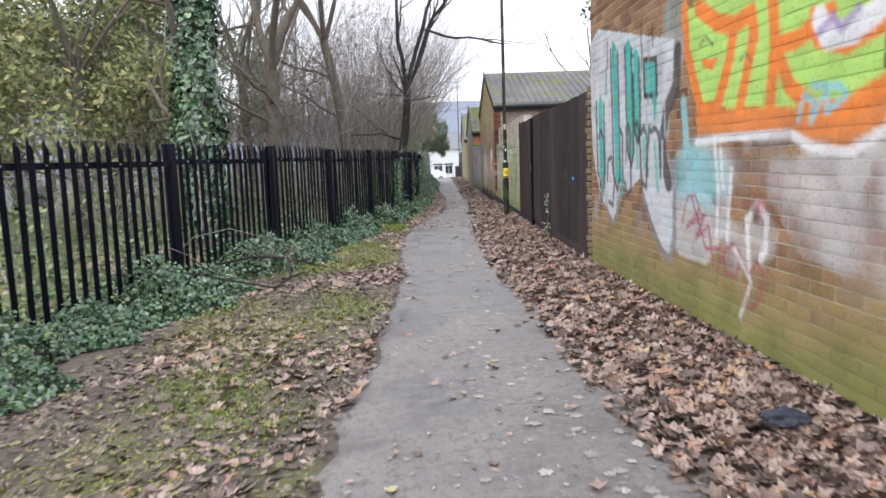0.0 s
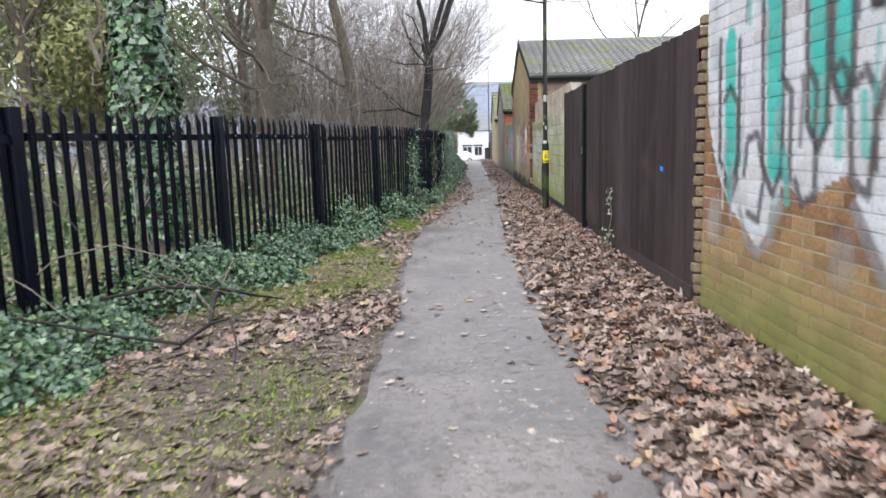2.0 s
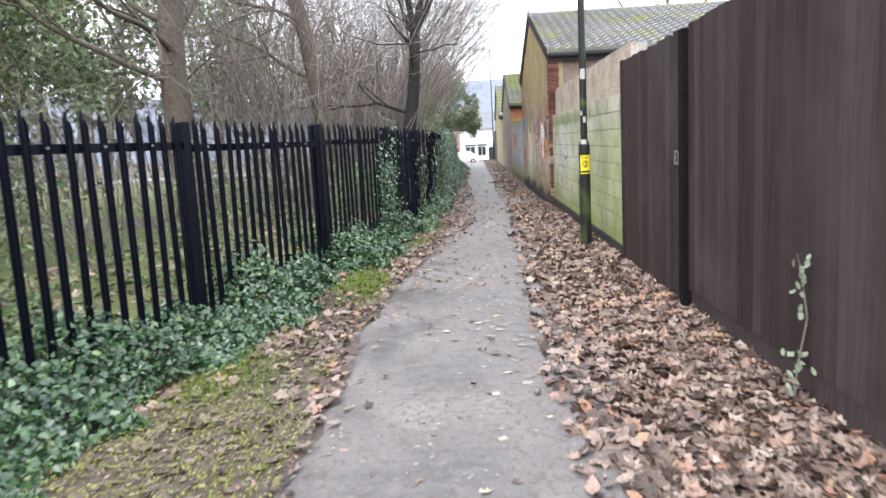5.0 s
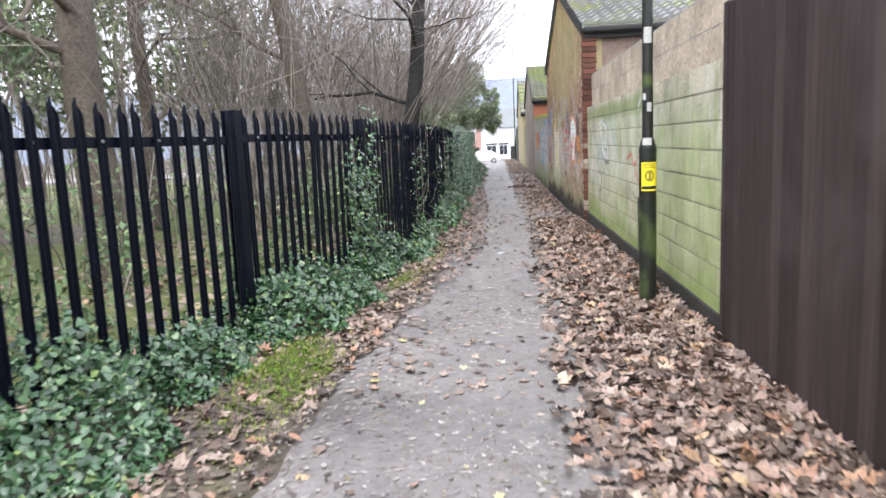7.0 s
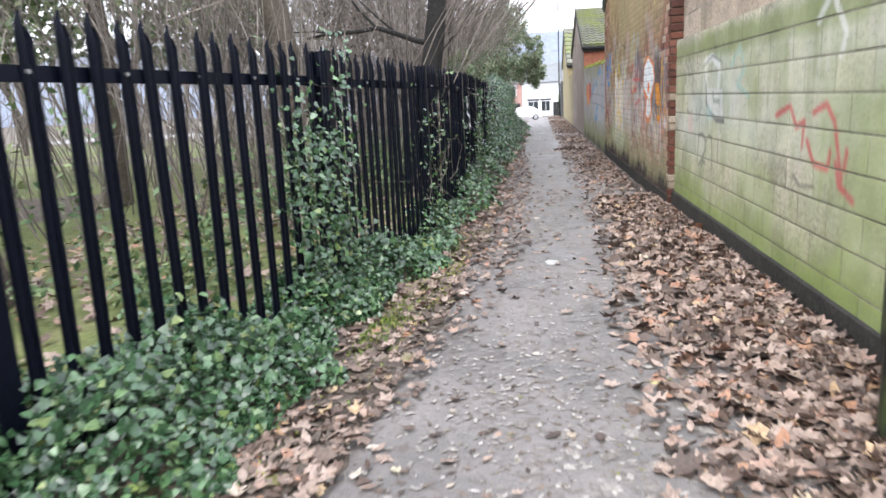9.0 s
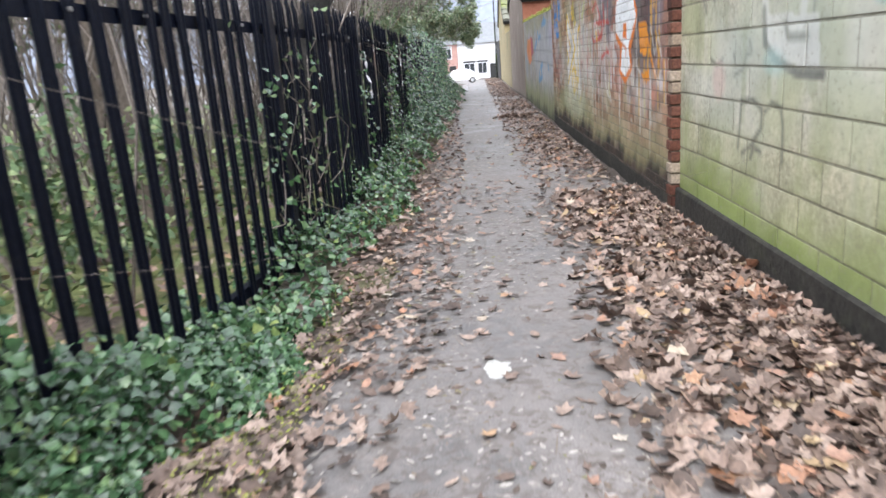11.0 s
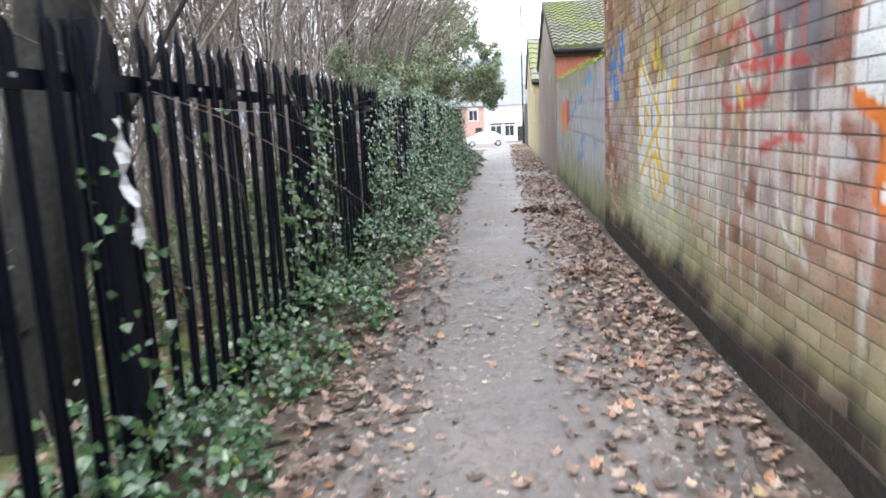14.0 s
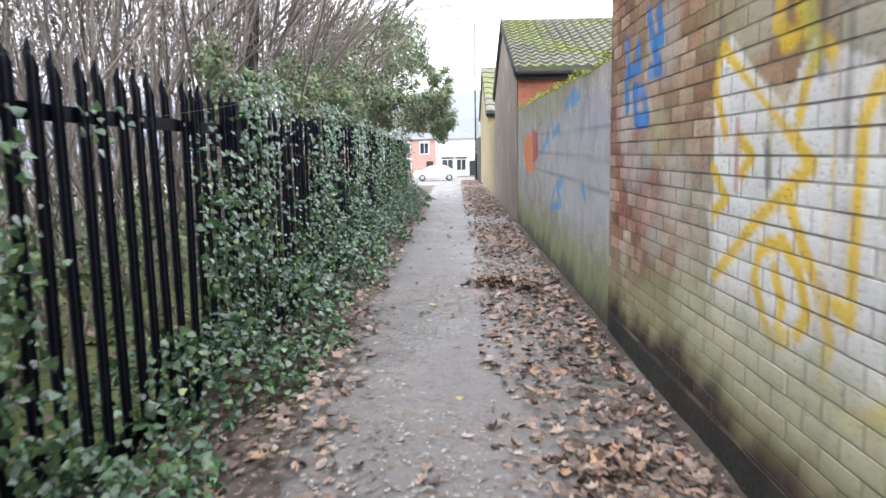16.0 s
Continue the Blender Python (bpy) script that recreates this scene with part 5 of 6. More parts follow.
P4.stroke((0.17, 0.17, 0.17), 0.03, [(5.78, 1.12), (2.52, 1.10), (0.17, 1.04)], 0.6)
P4.stroke((0.17, 0.17, 0.17), 0.03, [(1.19, 1.97), (1.02, 1.52)], 0.6)
P4.stroke((0.17, 0.17, 0.17), 0.03, [(3.22, 1.84), (2.98, 1.57)], 0.6)
P4.stroke((0.17, 0.17, 0.17), 0.03, [(2.54, 1.56), (2.32, 1.25)], 0.6)
P4.foot((0.22, 0.25, 0.1), 0.5, 0.8, 0.45)
P4.foot((0.06, 0.06, 0.04), 0.15, 0.8, 0.2)
wall4 = wall_core("wall_east_6", W4, -0.1, 2.06, 0.22, M_render, "cement-rendered garden wall with faded blue and orange graffiti", set_back=0.02, top=lambda s: 2.05 + 0.018 * s)
gs, gz = np.meshgrid(np.linspace(0, W4.length, 230), np.linspace(0, 1, 60))
gs, gz = gs.ravel(), (gz * (2.05 + 0.018 * gs)).ravel()
o = mesh_object("render_face", [W4.at(s, z, 0.004 * math.sin(s * 5 + z * 3)) for s, z in zip(gs, gz)], [(k * 230 + j, (k + 1) * 230 + j, (k + 1) * 230 + j + 1, k * 230 + j + 1) for k in range(59) for j in range(229)], M_render, wall4)
set_paint(o.data, P4.at(gs, gz))
mt = rng.uniform(0, W4.length, 5000)
mp = np.array([W4.at(q, 2.05 + 0.018 * q, -d) for q, d in zip(mt, rng.uniform(-0.02, 0.2, 5000))])
mp[:, 2] += rng.uniform(0, 0.05, 5000) * (1 + np.sin(mt * 4))
tagged(scatter("wall_moss", mp, rng.uniform(0.015, 0.05, 5000), rng.normal(0, 0.6, (5000, 3)) + np.array([0, 0, 0.8]), blade(DIAMOND, 0.3), M_moss), "cushions of moss along the wall top", "moss", kind="stuff")

garage("second_brick_garage", "red brick garage with a thickly mossed roof", 39.9, 47.6, 1.93, 8.0, 2.98, 4.5, M_tile_moss, M_redwall, 28, 15)
o = mesh_object("gable_render", [(1.915, 39.92, 0), (1.915, 47.58, 0), (1.915, 47.58, 2.95), (1.915, 43.75, 4.42), (1.915, 39.92, 2.95)], [(4, 3, 2, 1, 0)], surface("brown_rendered_gable", (0.2, 0.15, 0.13), (0.3, 0.25, 0.22), 20, 1.2, 0.9, stain=(0.38, 0.34, 0.3)))
tagged(o, "brown rendered garage gable wall facing the lane", "wall", kind="structure")
garage("third_brick_garage", "far garage with yellow painted gable and tiled roof", 53.0, 60.5, 1.95, 8.0, 2.95, 4.9, M_tile_moss, M_yellowwall, 14, 8)
tagged(part("wall_east_7", boxed(1.93, 2.15, 47.65, 52.95, -0.1, 2.3, 0.01), M_yellowwall, None), "yellow-stained wall between two garages", "wall", kind="structure")
tagged(part("wall_east_8", boxed(1.93, 2.15, 60.55, 66, -0.1, 2.2, 0.01), M_fascia, None), "dark timber boundary at the lane's end", "wall", kind="structure")

# ---- lamp posts ----
def lamp_post(x, y, top, arm):
    t = thing("lamp_post", "slender black street lamp post with yellow notice" if not arm else "far slim street lamp post with short arm", "street lamp", at=(x, y, 0))
    bm = rod(bmesh.new(), 0.068, 0.0, 1.35, seg=20)
    rod(bm, 0.068, 1.35, 1.43, r2=0.044, seg=20)
    rod(bm, 0.072, 0.0, 0.05, seg=20)
    rod(bm, 0.0705, 1.31, 1.34, seg=20)
    base = part("base_section", bm, M_pole, t, "wide lower post streaked with green algae")
    part("access_door", boxed(-0.073, -0.055, -0.036, 0.036, 0.45, 0.95, 0.005), M_pole, base)
    for z in (0.62, 0.93):
        o = part("bolt", rod(bmesh.new(), 0.008, 0, 0.01, seg=6), M_galv, base, "small bright bolt")
        o.matrix_world = pose(x + 0.012, y - 0.067, z, 90, 0, 0)
    part("shaft", rod(bmesh.new(), 0.044, 1.4, top, r2=0.032, seg=16), M_pole, t)
    if arm:
        bm = boxed(-0.9, 0.02, -0.02, 0.02, top - 0.04, top, 0.01)
        part("arm", bm, M_pole, t)
        part("lantern", boxed(-1.3, -0.75, -0.09, 0.09, top - 0.06, top + 0.03, 0.025), M_galv, t, "grey lantern head")
    return t


lamp = lamp_post(1.58, 17.06, 7.4, False)


def bent_plate(r, z0, z1, a0, a1, n=10):
    bm = bmesh.new()
    lo = [bm.verts.new((r * math.sin(a), -r * math.cos(a), z0)) for a in np.linspace(a0, a1, n)]
    hi = [bm.verts.new((r * math.sin(a), -r * math.cos(a), z1)) for a in np.linspace(a0, a1, n)]
    for i in range(n - 1):
        bm.faces.new((lo[i], lo[i + 1], hi[i + 1], hi[i]))
    return bm


notice = part("yellow_notice", bent_plate(0.0695, 1.01, 1.235, -0.95, 1.05), M_yellow, lamp, "yellow rectangular warning notice with dark printing")
for k in range(3):
    part("notice_line", bent_plate(0.0705, 1.19 + 0.014 * k, 1.196 + 0.014 * k, -0.75, 0.8 - 0.2 * (k % 2), 6), M_fadedink, notice)
bm = bmesh.new()
for k in range(7):
    z, half = 1.085 + 0.0125 * k, 0.55 * math.sqrt(1 - ((k - 3) / 3.6) ** 2)
    for a0, a1 in ((-half, half),) if k in (0, 1, 5, 6) else ((-half, -0.28), (-0.1, 0.2), (0.32, half)):
        lo = [bm.verts.new((0.0705 * math.sin(a), -0.0705 * math.cos(a), z)) for a in np.linspace(a0, a1, 5)]
        hi = [bm.verts.new((0.0705 * math.sin(a), -0.0705 * math.cos(a), z + 0.0125)) for a in np.linspace(a0, a1, 5)]
        for q in range(4):
            bm.faces.new((lo[q], lo[q + 1], hi[q + 1], hi[q]))
part("notice_symbol", bm, M_fadedink, notice, "faded round dark symbol")
part("notice_bar", bent_plate(0.0705, 1.022, 1.048, -0.85, 0.95, 8), M_black_ink, notice, "black printed bar")
for z0, z1, a0, a1 in ((1.355, 1.425, -0.9, 0.3), (1.63, 1.7, -0.3, 0.5), (1.72, 1.77, -1.2, -0.5), (2.15, 2.27, -0.9, 0.5)):
    part("sticker", bent_plate(0.0455 if z0 > 1.5 else 0.062, z0, z1, a0, a1, 6), M_sticker, lamp, "weathered white sticker")
lamp_post(1.80, 63.5, 8.3, True)

# ---- leaf litter ----
def litter(name, n, y0, y1, xfun, size, tilt, template, material, label, height=None, keep=None, lift=0.03):
    y = rng.uniform(y0, y1, n)
    x = xfun(y, rng.random(n))
    if keep is not None:
        k = keep(x, y)
        x, y = x[k], y[k]
    n = len(x)
    z = (np.maximum(ground_z(x, y), np.where(x > along(LEFT_EDGE, y), 0.012, -1)) if height is None else height(x, y)) + 0.005 + rng.random(n) * lift
    nm = np.stack([rng.normal(0, tilt, n), rng.normal(0, tilt, n), np.ones(n)], 1)
    o = scatter(name, np.stack([x, y, z], 1), rng.uniform(*size, n), nm, template, material)
    return tagged(o, label, "leaves", kind="stuff")


def patch(x, y, scale=1.3, cut=0.0, loose=0.5):
    return (np.sin(x * 2.1 * scale + 1.7 * np.sin(y * 0.9 * scale)) + np.sin(y * 1.3 * scale + 2 * np.sin(x * 1.1)) + rng.normal(0, loose, len(x))) > cut


on_bank = lambda x, y: np.maximum(bank(x, y), 0.012)
for k, tpl in enumerate((blade(MAPLE, 0.5), blade(MAPLE, 0.9), blade(OVAL, 0.7))):
    litter("fallen_leaves", 10000, 0.8, 24, lambda y, u: wall_x(y) - 0.8 * np.interp(y, [0, 6, 12, 20, 24], [1.25, 1.4, 1.5, 1.3, 1.1]) * (1 - (1 - u) ** 0.55) - 0.02, (0.045, 0.115), 0.36, tpl, M_litter, "deep drift of brown fallen leaves along the wall", on_bank, keep=lambda x, y: (y < 13) | (wall_x(y) - x < 0.284) | (rng.random(len(x)) < np.interp(y, [13, 17, 24], [0.9, 0.55, 0.4])))
    litter("fallen_leaves", 5200, 22.5, 62, lambda y, u: wall_x(y) - 0.1 - 0.92 * (1 - (1 - u) ** 0.6), (0.03, 0.08), 0.3, tpl, M_litter, "brown fallen leaves along the far wall", on_bank, keep=lambda x, y: patch(x, y, 0.9, -0.9, 0.9))
    litter("fallen_leaves", 3000, 0.8, 20, lambda y, u: along(LEFT_EDGE, y) + 0.14 - 1.9 * u ** 1.2, (0.04, 0.105), 0.34, tpl, M_litter, "patches of brown fallen leaves on the verge", keep=lambda x, y: patch(x, y, 1.3, 0.15) & (x > fence_x(y) + 0.3))
    litter("fallen_leaves", 2300, 16, 46, lambda y, u: along(LEFT_EDGE, y) + np.interp(y, [16, 21, 26, 34], [0.2, 0.55, 0.5, 0.2]) - 0.95 * u ** 0.7, (0.03, 0.09), 0.28, tpl, M_litter, "brown fallen leaves at the fence foot")
    litter("fallen_leaves", 260, 0.8, 60, lambda y, u: along(LEFT_EDGE, y) + (wall_x(y) - 0.6 - along(LEFT_EDGE, y)) * u, (0.035, 0.085), 0.12, tpl, M_litter, "single fallen leaves stuck on the asphalt", lift=0.006)
    litter("fallen_leaves", 280, 15, 25, lambda y, u: along(LEFT_EDGE, y) + (wall_x(y) - 0.6 - along(LEFT_EDGE, y)) * u, (0.035, 0.085), 0.08, tpl, M_litter, "scattered fallen leaves trodden into the path", lift=0.01, keep=lambda x, y: patch(x, y, 1.0, 0.2))
litter("pale_leaves", 180, 1.5, 40, lambda y, u: -0.5 + 2.1 * u, (0.035, 0.085), 0.12, blade(MAPLE, 0.35), M_pale, "pale wet leaves scattered over the path", lift=0.006)
for tpl in (blade(MAPLE, 0.3), blade(OVAL, 0.4)):
    litter("rotting_leaves", 4200, 0.8, 21, lambda y, u: along(LEFT_EDGE, y) + 0.1 - 2.3 * u, (0.035, 0.1), 0.25, tpl, M_rot, "rotting grey-brown leaves matted into the verge", keep=lambda x, y: x > fence_x(y) + 0.25, lift=0.012)
litter("moss_patches", 110000, 0.8, 21, lambda y, u: along(LEFT_EDGE, y) + 0.05 - 1.9 * u, (0.009, 0.026), 0.7, blade(DIAMOND, 0.3), M_moss, "low yellow-green moss between leaves on the verge", keep=lambda x, y: (patch(x, y, 1.1, 0.4, 0.6) | ((y > 9.3) & (y < 13.0) & (x > -1.75) & patch(x, y, 2.0, 1.0, 0.6))) & (x > fence_x(y) + 0.3), lift=0.045)
litter("leaf_crumbs", 26000, 0.8, 22, lambda y, u: along(LEFT_EDGE, y) + 0.1 - 2.2 * u, (0.012, 0.045), 0.5, blade(DIAMOND, 0.6), M_litter, "crumbled leaf scraps and mould on the verge", keep=lambda x, y: x > fence_x(y) + 0.2)
litter("leaf_crumbs", 18000, 0.8, 46, lambda y, u: along(LEFT_EDGE, y) + (wall_x(y) - along(LEFT_EDGE, y)) * u, (0.006, 0.02), 0.15, blade(DIAMOND, 0.3), M_rot, "crumbled leaf scraps trodden into the asphalt", keep=lambda x, y: patch(x, y, 0.9, 0.1))
for tpl in (blade(OVAL, 0.02), blade(DIAMOND, 0.03)):
    litter("trodden_flecks", 7500, 14, 34, lambda y, u: along(LEFT_EDGE, y) + (wall_x(y) - along(LEFT_EDGE, y)) * u, (0.01, 0.05), 0.03, tpl, M_fleck, "pale trodden leaf scraps smeared over the asphalt", keep=lambda x, y: patch(x, y, 1.7, -0.6, 1.2), lift=0.001)
    litter("trodden_flecks", 4500, 14, 34, lambda y, u: along(LEFT_EDGE, y) + (wall_x(y) - along(LEFT_EDGE, y)) * u, (0.012, 0.05), 0.03, tpl, M_rot, "dark trodden leaf scraps smeared over the asphalt", keep=lambda x, y: patch(x, y, 1.4, -0.2, 1.0), lift=0.001)
litter("trodden_flecks", 12000, 0.8, 48, lambda y, u: along(LEFT_EDGE, y) + (wall_x(y) - along(LEFT_EDGE, y)) * u, (0.008, 0.04), 0.1, blade(OVAL, 0.15), M_fleck, "pale trodden flecks of leaf pressed on the asphalt", keep=lambda x, y: patch(x, y, 2.2, -0.2, 1.2), lift=0.003)
litter("leaf_prints", 900, 1.0, 18, lambda y, u: 0.1 + 1.2 * u ** 0.7, (0.03, 0.085), 0.02, blade(MAPLE, 0.02), M_fleck, "pale wet leaves pasted flat on the asphalt", lift=0.002, keep=lambda x, y: patch(x, y, 1.5, 0.2, 0.7))
litter("twig_scraps", 900, 1.0, 40, lambda y, u: -0.7 + 2.2 * u, (0.05, 0.16), 0.1, blade([(0, -0.5), (0.025, 0), (0, 0.5), (-0.025, 0)], 0.2), M_twig, "small twigs and stalks lying on the path", lift=0.006)

# ---- weeds and grass on the verge ----
def weeds(n, y0, y1, cut, label):
    y = rng.uniform(y0, y1, n)
    x = along(LEFT_EDGE, y) - 0.02 - rng.random(n) ** 0.8 * np.clip(along(LEFT_EDGE, y) - fence_x(y) - 0.5, 0.25, 1.7)
    k = patch(x, y, 1.7, cut, 0.8)
    x, y = x[k], y[k]
    n = len(x)
    nm = np.stack([rng.normal(0, 0.6, n), rng.normal(0, 0.6, n), np.full(n, 0.8)], 1)
    o = scatter("weeds", np.stack([x, y, ground_z(x, y) + rng.uniform(0.01, 0.055, n)], 1), rng.uniform(0.01, 0.03, n), nm, blade(DIAMOND, 0.4), M_weed)
    tagged(o, label, "weeds", kind="stuff")
    n = len(x)
    up = np.stack([rng.normal(0, 1, n), rng.normal(0, 1, n), np.full(n, 0.15)], 1)
    o = scatter("grass", np.stack([x[:n], y[:n], ground_z(x[:n], y[:n]) + 0.03], 1), rng.uniform(0.04, 0.1, n), up, blade([(0, -0.5), (0.025, 0), (0, 0.5), (-0.025, 0)], 0.3), M_weed, roll=rng.normal(0, 0.4, n))
    tagged(o, label, "grass", kind="stuff")


weeds(60000, 0.8, 20, 1.35, "low bright green weeds and moss on the verge")
weeds(4000, 20, 50, 0.9, "sparse green weeds at the fence foot")

# ---- ivy ----
def ivy_bank(n, y0, y1, width, high):
    y = rng.uniform(y0, y1, n)
    u = rng.random(n)
    w = np.interp(y, *width) * (0.78 + 0.22 * np.sin(y * 1.9) + 0.14 * np.sin(y * 5.3 + 1) + 0.07 * np.sin(y * 11.7))
    x = fence_x(y) - 0.25 + (w + 0.25) * u
    h = np.interp(y, *high) * (0.78 + 0.28 * np.sin(y * 2.6 + 0.7) + 0.2 * np.sin(y * 6.1) + 0.12 * np.sin(x * 9 + y * 3))
    top = h * np.clip(1 - np.clip((x - fence_x(y)) / w, 0, 1) ** 1.7, 0.03, 1)
    z = ground_z(x, y) + top * rng.uniform(0.3, 1.0, n) ** 0.6 * rng.choice([1.0, 1.0, 1.0, 1.25], n) + 0.02
    nm = np.stack([rng.normal(0.35, 0.5, n), rng.normal(-0.15, 0.5, n), rng.normal(0.7, 0.35, n)], 1)
    o = scatter("ground_ivy", np.stack([x, y, z], 1), rng.uniform(0.03, 0.068, n), nm, blade(IVY, -0.35), M_ivy)
    tagged(o, "dense dark green ivy bank at the fence foot", "ivy", kind="stuff")


ivy_bank(52000, 2.2, 21, ([2, 8, 14, 18, 21], [1.25, 1.0, 0.75, 0.6, 0.5]), ([2, 8, 16, 21], [0.42, 0.4, 0.42, 0.3]))
ivy_bank(22000, 21, 48, ([21, 30, 48], [0.5, 0.62, 0.75]), ([21, 28, 32, 48], [0.24, 0.4, 0.6, 0.7]))


def ivy_climb(n, y0, y1, z0, z1, cut, thick=0.09, label="ivy climbing over the steel fence"):
    y, z = rng.uniform(y0, y1, n), rng.uniform(z0, z1, n)
    k = (np.sin(y * 2.3 + 1.1 * np.sin(z * 2.1)) + 0.7 * np.sin(y * 6.3 + z * 2) - 0.5 * z + rng.normal(0, 0.35, n)) > cut
    y, z = y[k], z[k]
    n = len(y)
    x = fence_x(y) + rng.normal(0.05, thick * 0.6, n)
    nm = np.stack([rng.normal(0.9, 0.4, n), rng.normal(-0.4, 0.5, n), rng.normal(0.45, 0.35, n)], 1)
    o = scatter("climbing_ivy", np.stack([x, y, z], 1), rng.uniform(0.028, 0.062, n), nm, blade(IVY, -0.35), M_ivy)
    tagged(o, label, "ivy", kind="stuff")


ivy_climb(8200, 29.4, 36, 0.2, 1.95, -0.55, 0.11)
ivy_climb(12500, 36, 47.2, 0.2, 1.9, -0.6, 0.13)
ivy_climb(2300, 18.3, 19.5, 0.3, 1.95, -0.55, 0.1, "clump of ivy hanging over a fence bay")
ivy_climb(1900, 20.5, 28.5, 0.2, 1.5, 0.55, 0.06, "thin ivy strands on the fence")
ivy_climb(1800, 26.5, 29.2, 0.2, 1.6, 0.1, 0.07, "thin ivy strands on the fence")

# ---- trees ----
def tree(label, x, y, lean, height, radius, depth=4, forks=3, material=M_bark, fork_at=None, ivy=0, spread=0.6):
    t = thing("tree", label, "tree", at=(x, y, -0.1))
    big, fine = Tubes(8), Tubes(3)
    pts, rad, p = [], [], np.array([0.0, 0, 0])
    n = 9
    top = fork_at or height * 0.6
    for i in range(n + 1):
        k = i / n
        pts.append(np.array([lean[0] * top * k + 0.06 * math.sin(5 * k + x), lean[1] * top * k + 0.05 * math.sin(4 * k + y), top * k]))
        rad.append(radius * (1.35 - 0.35 * min(1, k * 6)) * (1 - 0.35 * k))
    big.add(pts, rad)
    for i in range(forks + 1):
        a = 2 * math.pi * i / (forks + 1) + rng.uniform(-0.4, 0.4)
        limb(big, fine, pts[-1], (math.cos(a) * 0.55 + lean[0], math.sin(a) * 0.55 + lean[1], 1.2), (height - top) * rng.uniform(0.6, 0.9), rad[-1] * rng.uniform(0.5, 0.72), depth - 1, 0.3, spread, 0.13, forks)
    for i in range(3, n):
        if rng.random() < 0.6:
            limb(big, fine, pts[i], (-abs(rng.normal()) if x < 0 else rng.normal(), rng.normal(), 0.7), height * 0.22, rad[i] * 0.28, 2, 0.2, spread, 0.16, 3)
    trunk = big.mesh("trunk", material, t)
    fine.mesh("crown", M_twig, t)
    if ivy:
        a, z = rng.uniform(0, 2 * math.pi, ivy), rng.uniform(0.3, top * 1.05, ivy)
        r = radius * 1.05 + rng.uniform(0.0, 0.16, ivy) * (1 + 0.5 * np.sin(z * 3 + a * 2))
        cx = np.interp(z, [q[2] for q in pts], [q[0] for q in pts])
        cy = np.interp(z, [q[2] for q in pts], [q[1] for q in pts])
        nm = np.stack([np.cos(a) + rng.normal(0, 0.4, ivy), np.sin(a) + rng.normal(0, 0.4, ivy), rng.normal(0.35, 0.3, ivy)], 1)
        o = scatter("ivy_cover", np.stack([cx + r * np.cos(a), cy + r * np.sin(a), z], 1), rng.uniform(0.07, 0.15, ivy), nm, blade(IVY, -0.35), M_ivy, t)
        o["label"] = "thick ivy sleeve on the trunk"
    return t


tree("large tree trunk wrapped in dark green ivy", -4.35, 13.1, (0.01, 0.02), 11, 0.27, 4, 3, M_bark, 6.5, ivy=7000)
tree("bare tree with a forked grey-brown trunk", -4.4, 19.5, (0.0, 0.0), 12, 0.27, 5, 3, M_bark, 4.1)
tree("bare tree with a slim leaning trunk", -2.6, 24.0, (-0.2, 0.03), 12, 0.22, 5, 3, M_bark, 5.6)
tree("dark crooked bare tree leaning over the fence", -1.6, 25.4, (0.14, 0.04), 9.5, 0.2, 5, 3, M_darkbark, 4.2)
tree("bare tree over the far fence", -2.4, 36, (0.05, 0.0), 9.5, 0.14, 5, 3, M_darkbark, 4.6)
tree("bare tree in the car park strip", -8.5, 17.0, (0.0, 0.03), 11, 0.16, 5, 3, M_bark, 3.8)
tree("bare tree behind the fence", -7.0, 26.0, (0.02, 0.0), 12, 0.2, 5, 3, M_bark, 4.5)
tree("slim bare tree at the back", -11.0, 24.0, (0.0, 0.0), 12, 0.18, 5, 3, M_bark, 4.5)
tree("bare tree behind the garages", 7.5, 36.0, (0.0, 0.0), 10, 0.16, 4, 3, M_bark, 4.0)


def thicket(label, n, x0, x1, y0, y1, z1, depth=2, lean=0.25):
    """Many thin bare stems from the ground, forking into twigs."""
    t = Tubes(3)
    for _ in range(n):
        x, y = rng.uniform(x0, x1), rng.uniform(y0, y1)
        if x > fence_x(y) - 0.25:
            x = fence_x(y) - 0.25 - rng.random() * 0.8
        limb(t, t, (x, y, -0.05), (min(rng.normal(-0.08, lean), 0.12), np.clip(rng.normal(0, lean), -0.5, 0.5), 1), z1 * rng.uniform(0.55, 1.0), rng.uniform(0.006, 0.015), depth, 0.25, 0.5, 0.19, 3)
    tagged(t.mesh("bare_shrubs", M_twig), label, "shrubs", kind="stuff")


thicket("thicket of bare brown stems behind the fence", 260, -5.5, -1.4, 20, 34, 6.0)
thicket("dense twiggy scrub crowding behind the fence", 130, -6.5, -1.5, 26, 41, 4.6, 3, 0.3)
thicket("thicket of bare brown stems behind the far fence", 240, -5.5, -1.3, 33, 48, 6.0)
thicket("bare stems in the middle distance", 110, -9, -3, 24, 46, 7.0)
thicket("tangle of bare twigs behind the near fence", 90, -7.5, -3.4, 8, 20, 2.6)
thicket("far thicket of bare stems", 170, -16, -5, 20, 44, 5.5, 2)
thicket("tall bare saplings behind the fence", 115, -6.5, -1.9, 21, 46, 9.0, 3, 0.12)
thicket("tall bare saplings crowding the far fence", 150, -3.2, -1.6, 25, 47, 9.0, 3, 0.1)
thicket("tall bare saplings deep behind the fence", 110, -18, -6, 14, 40, 9.5, 3, 0.12)


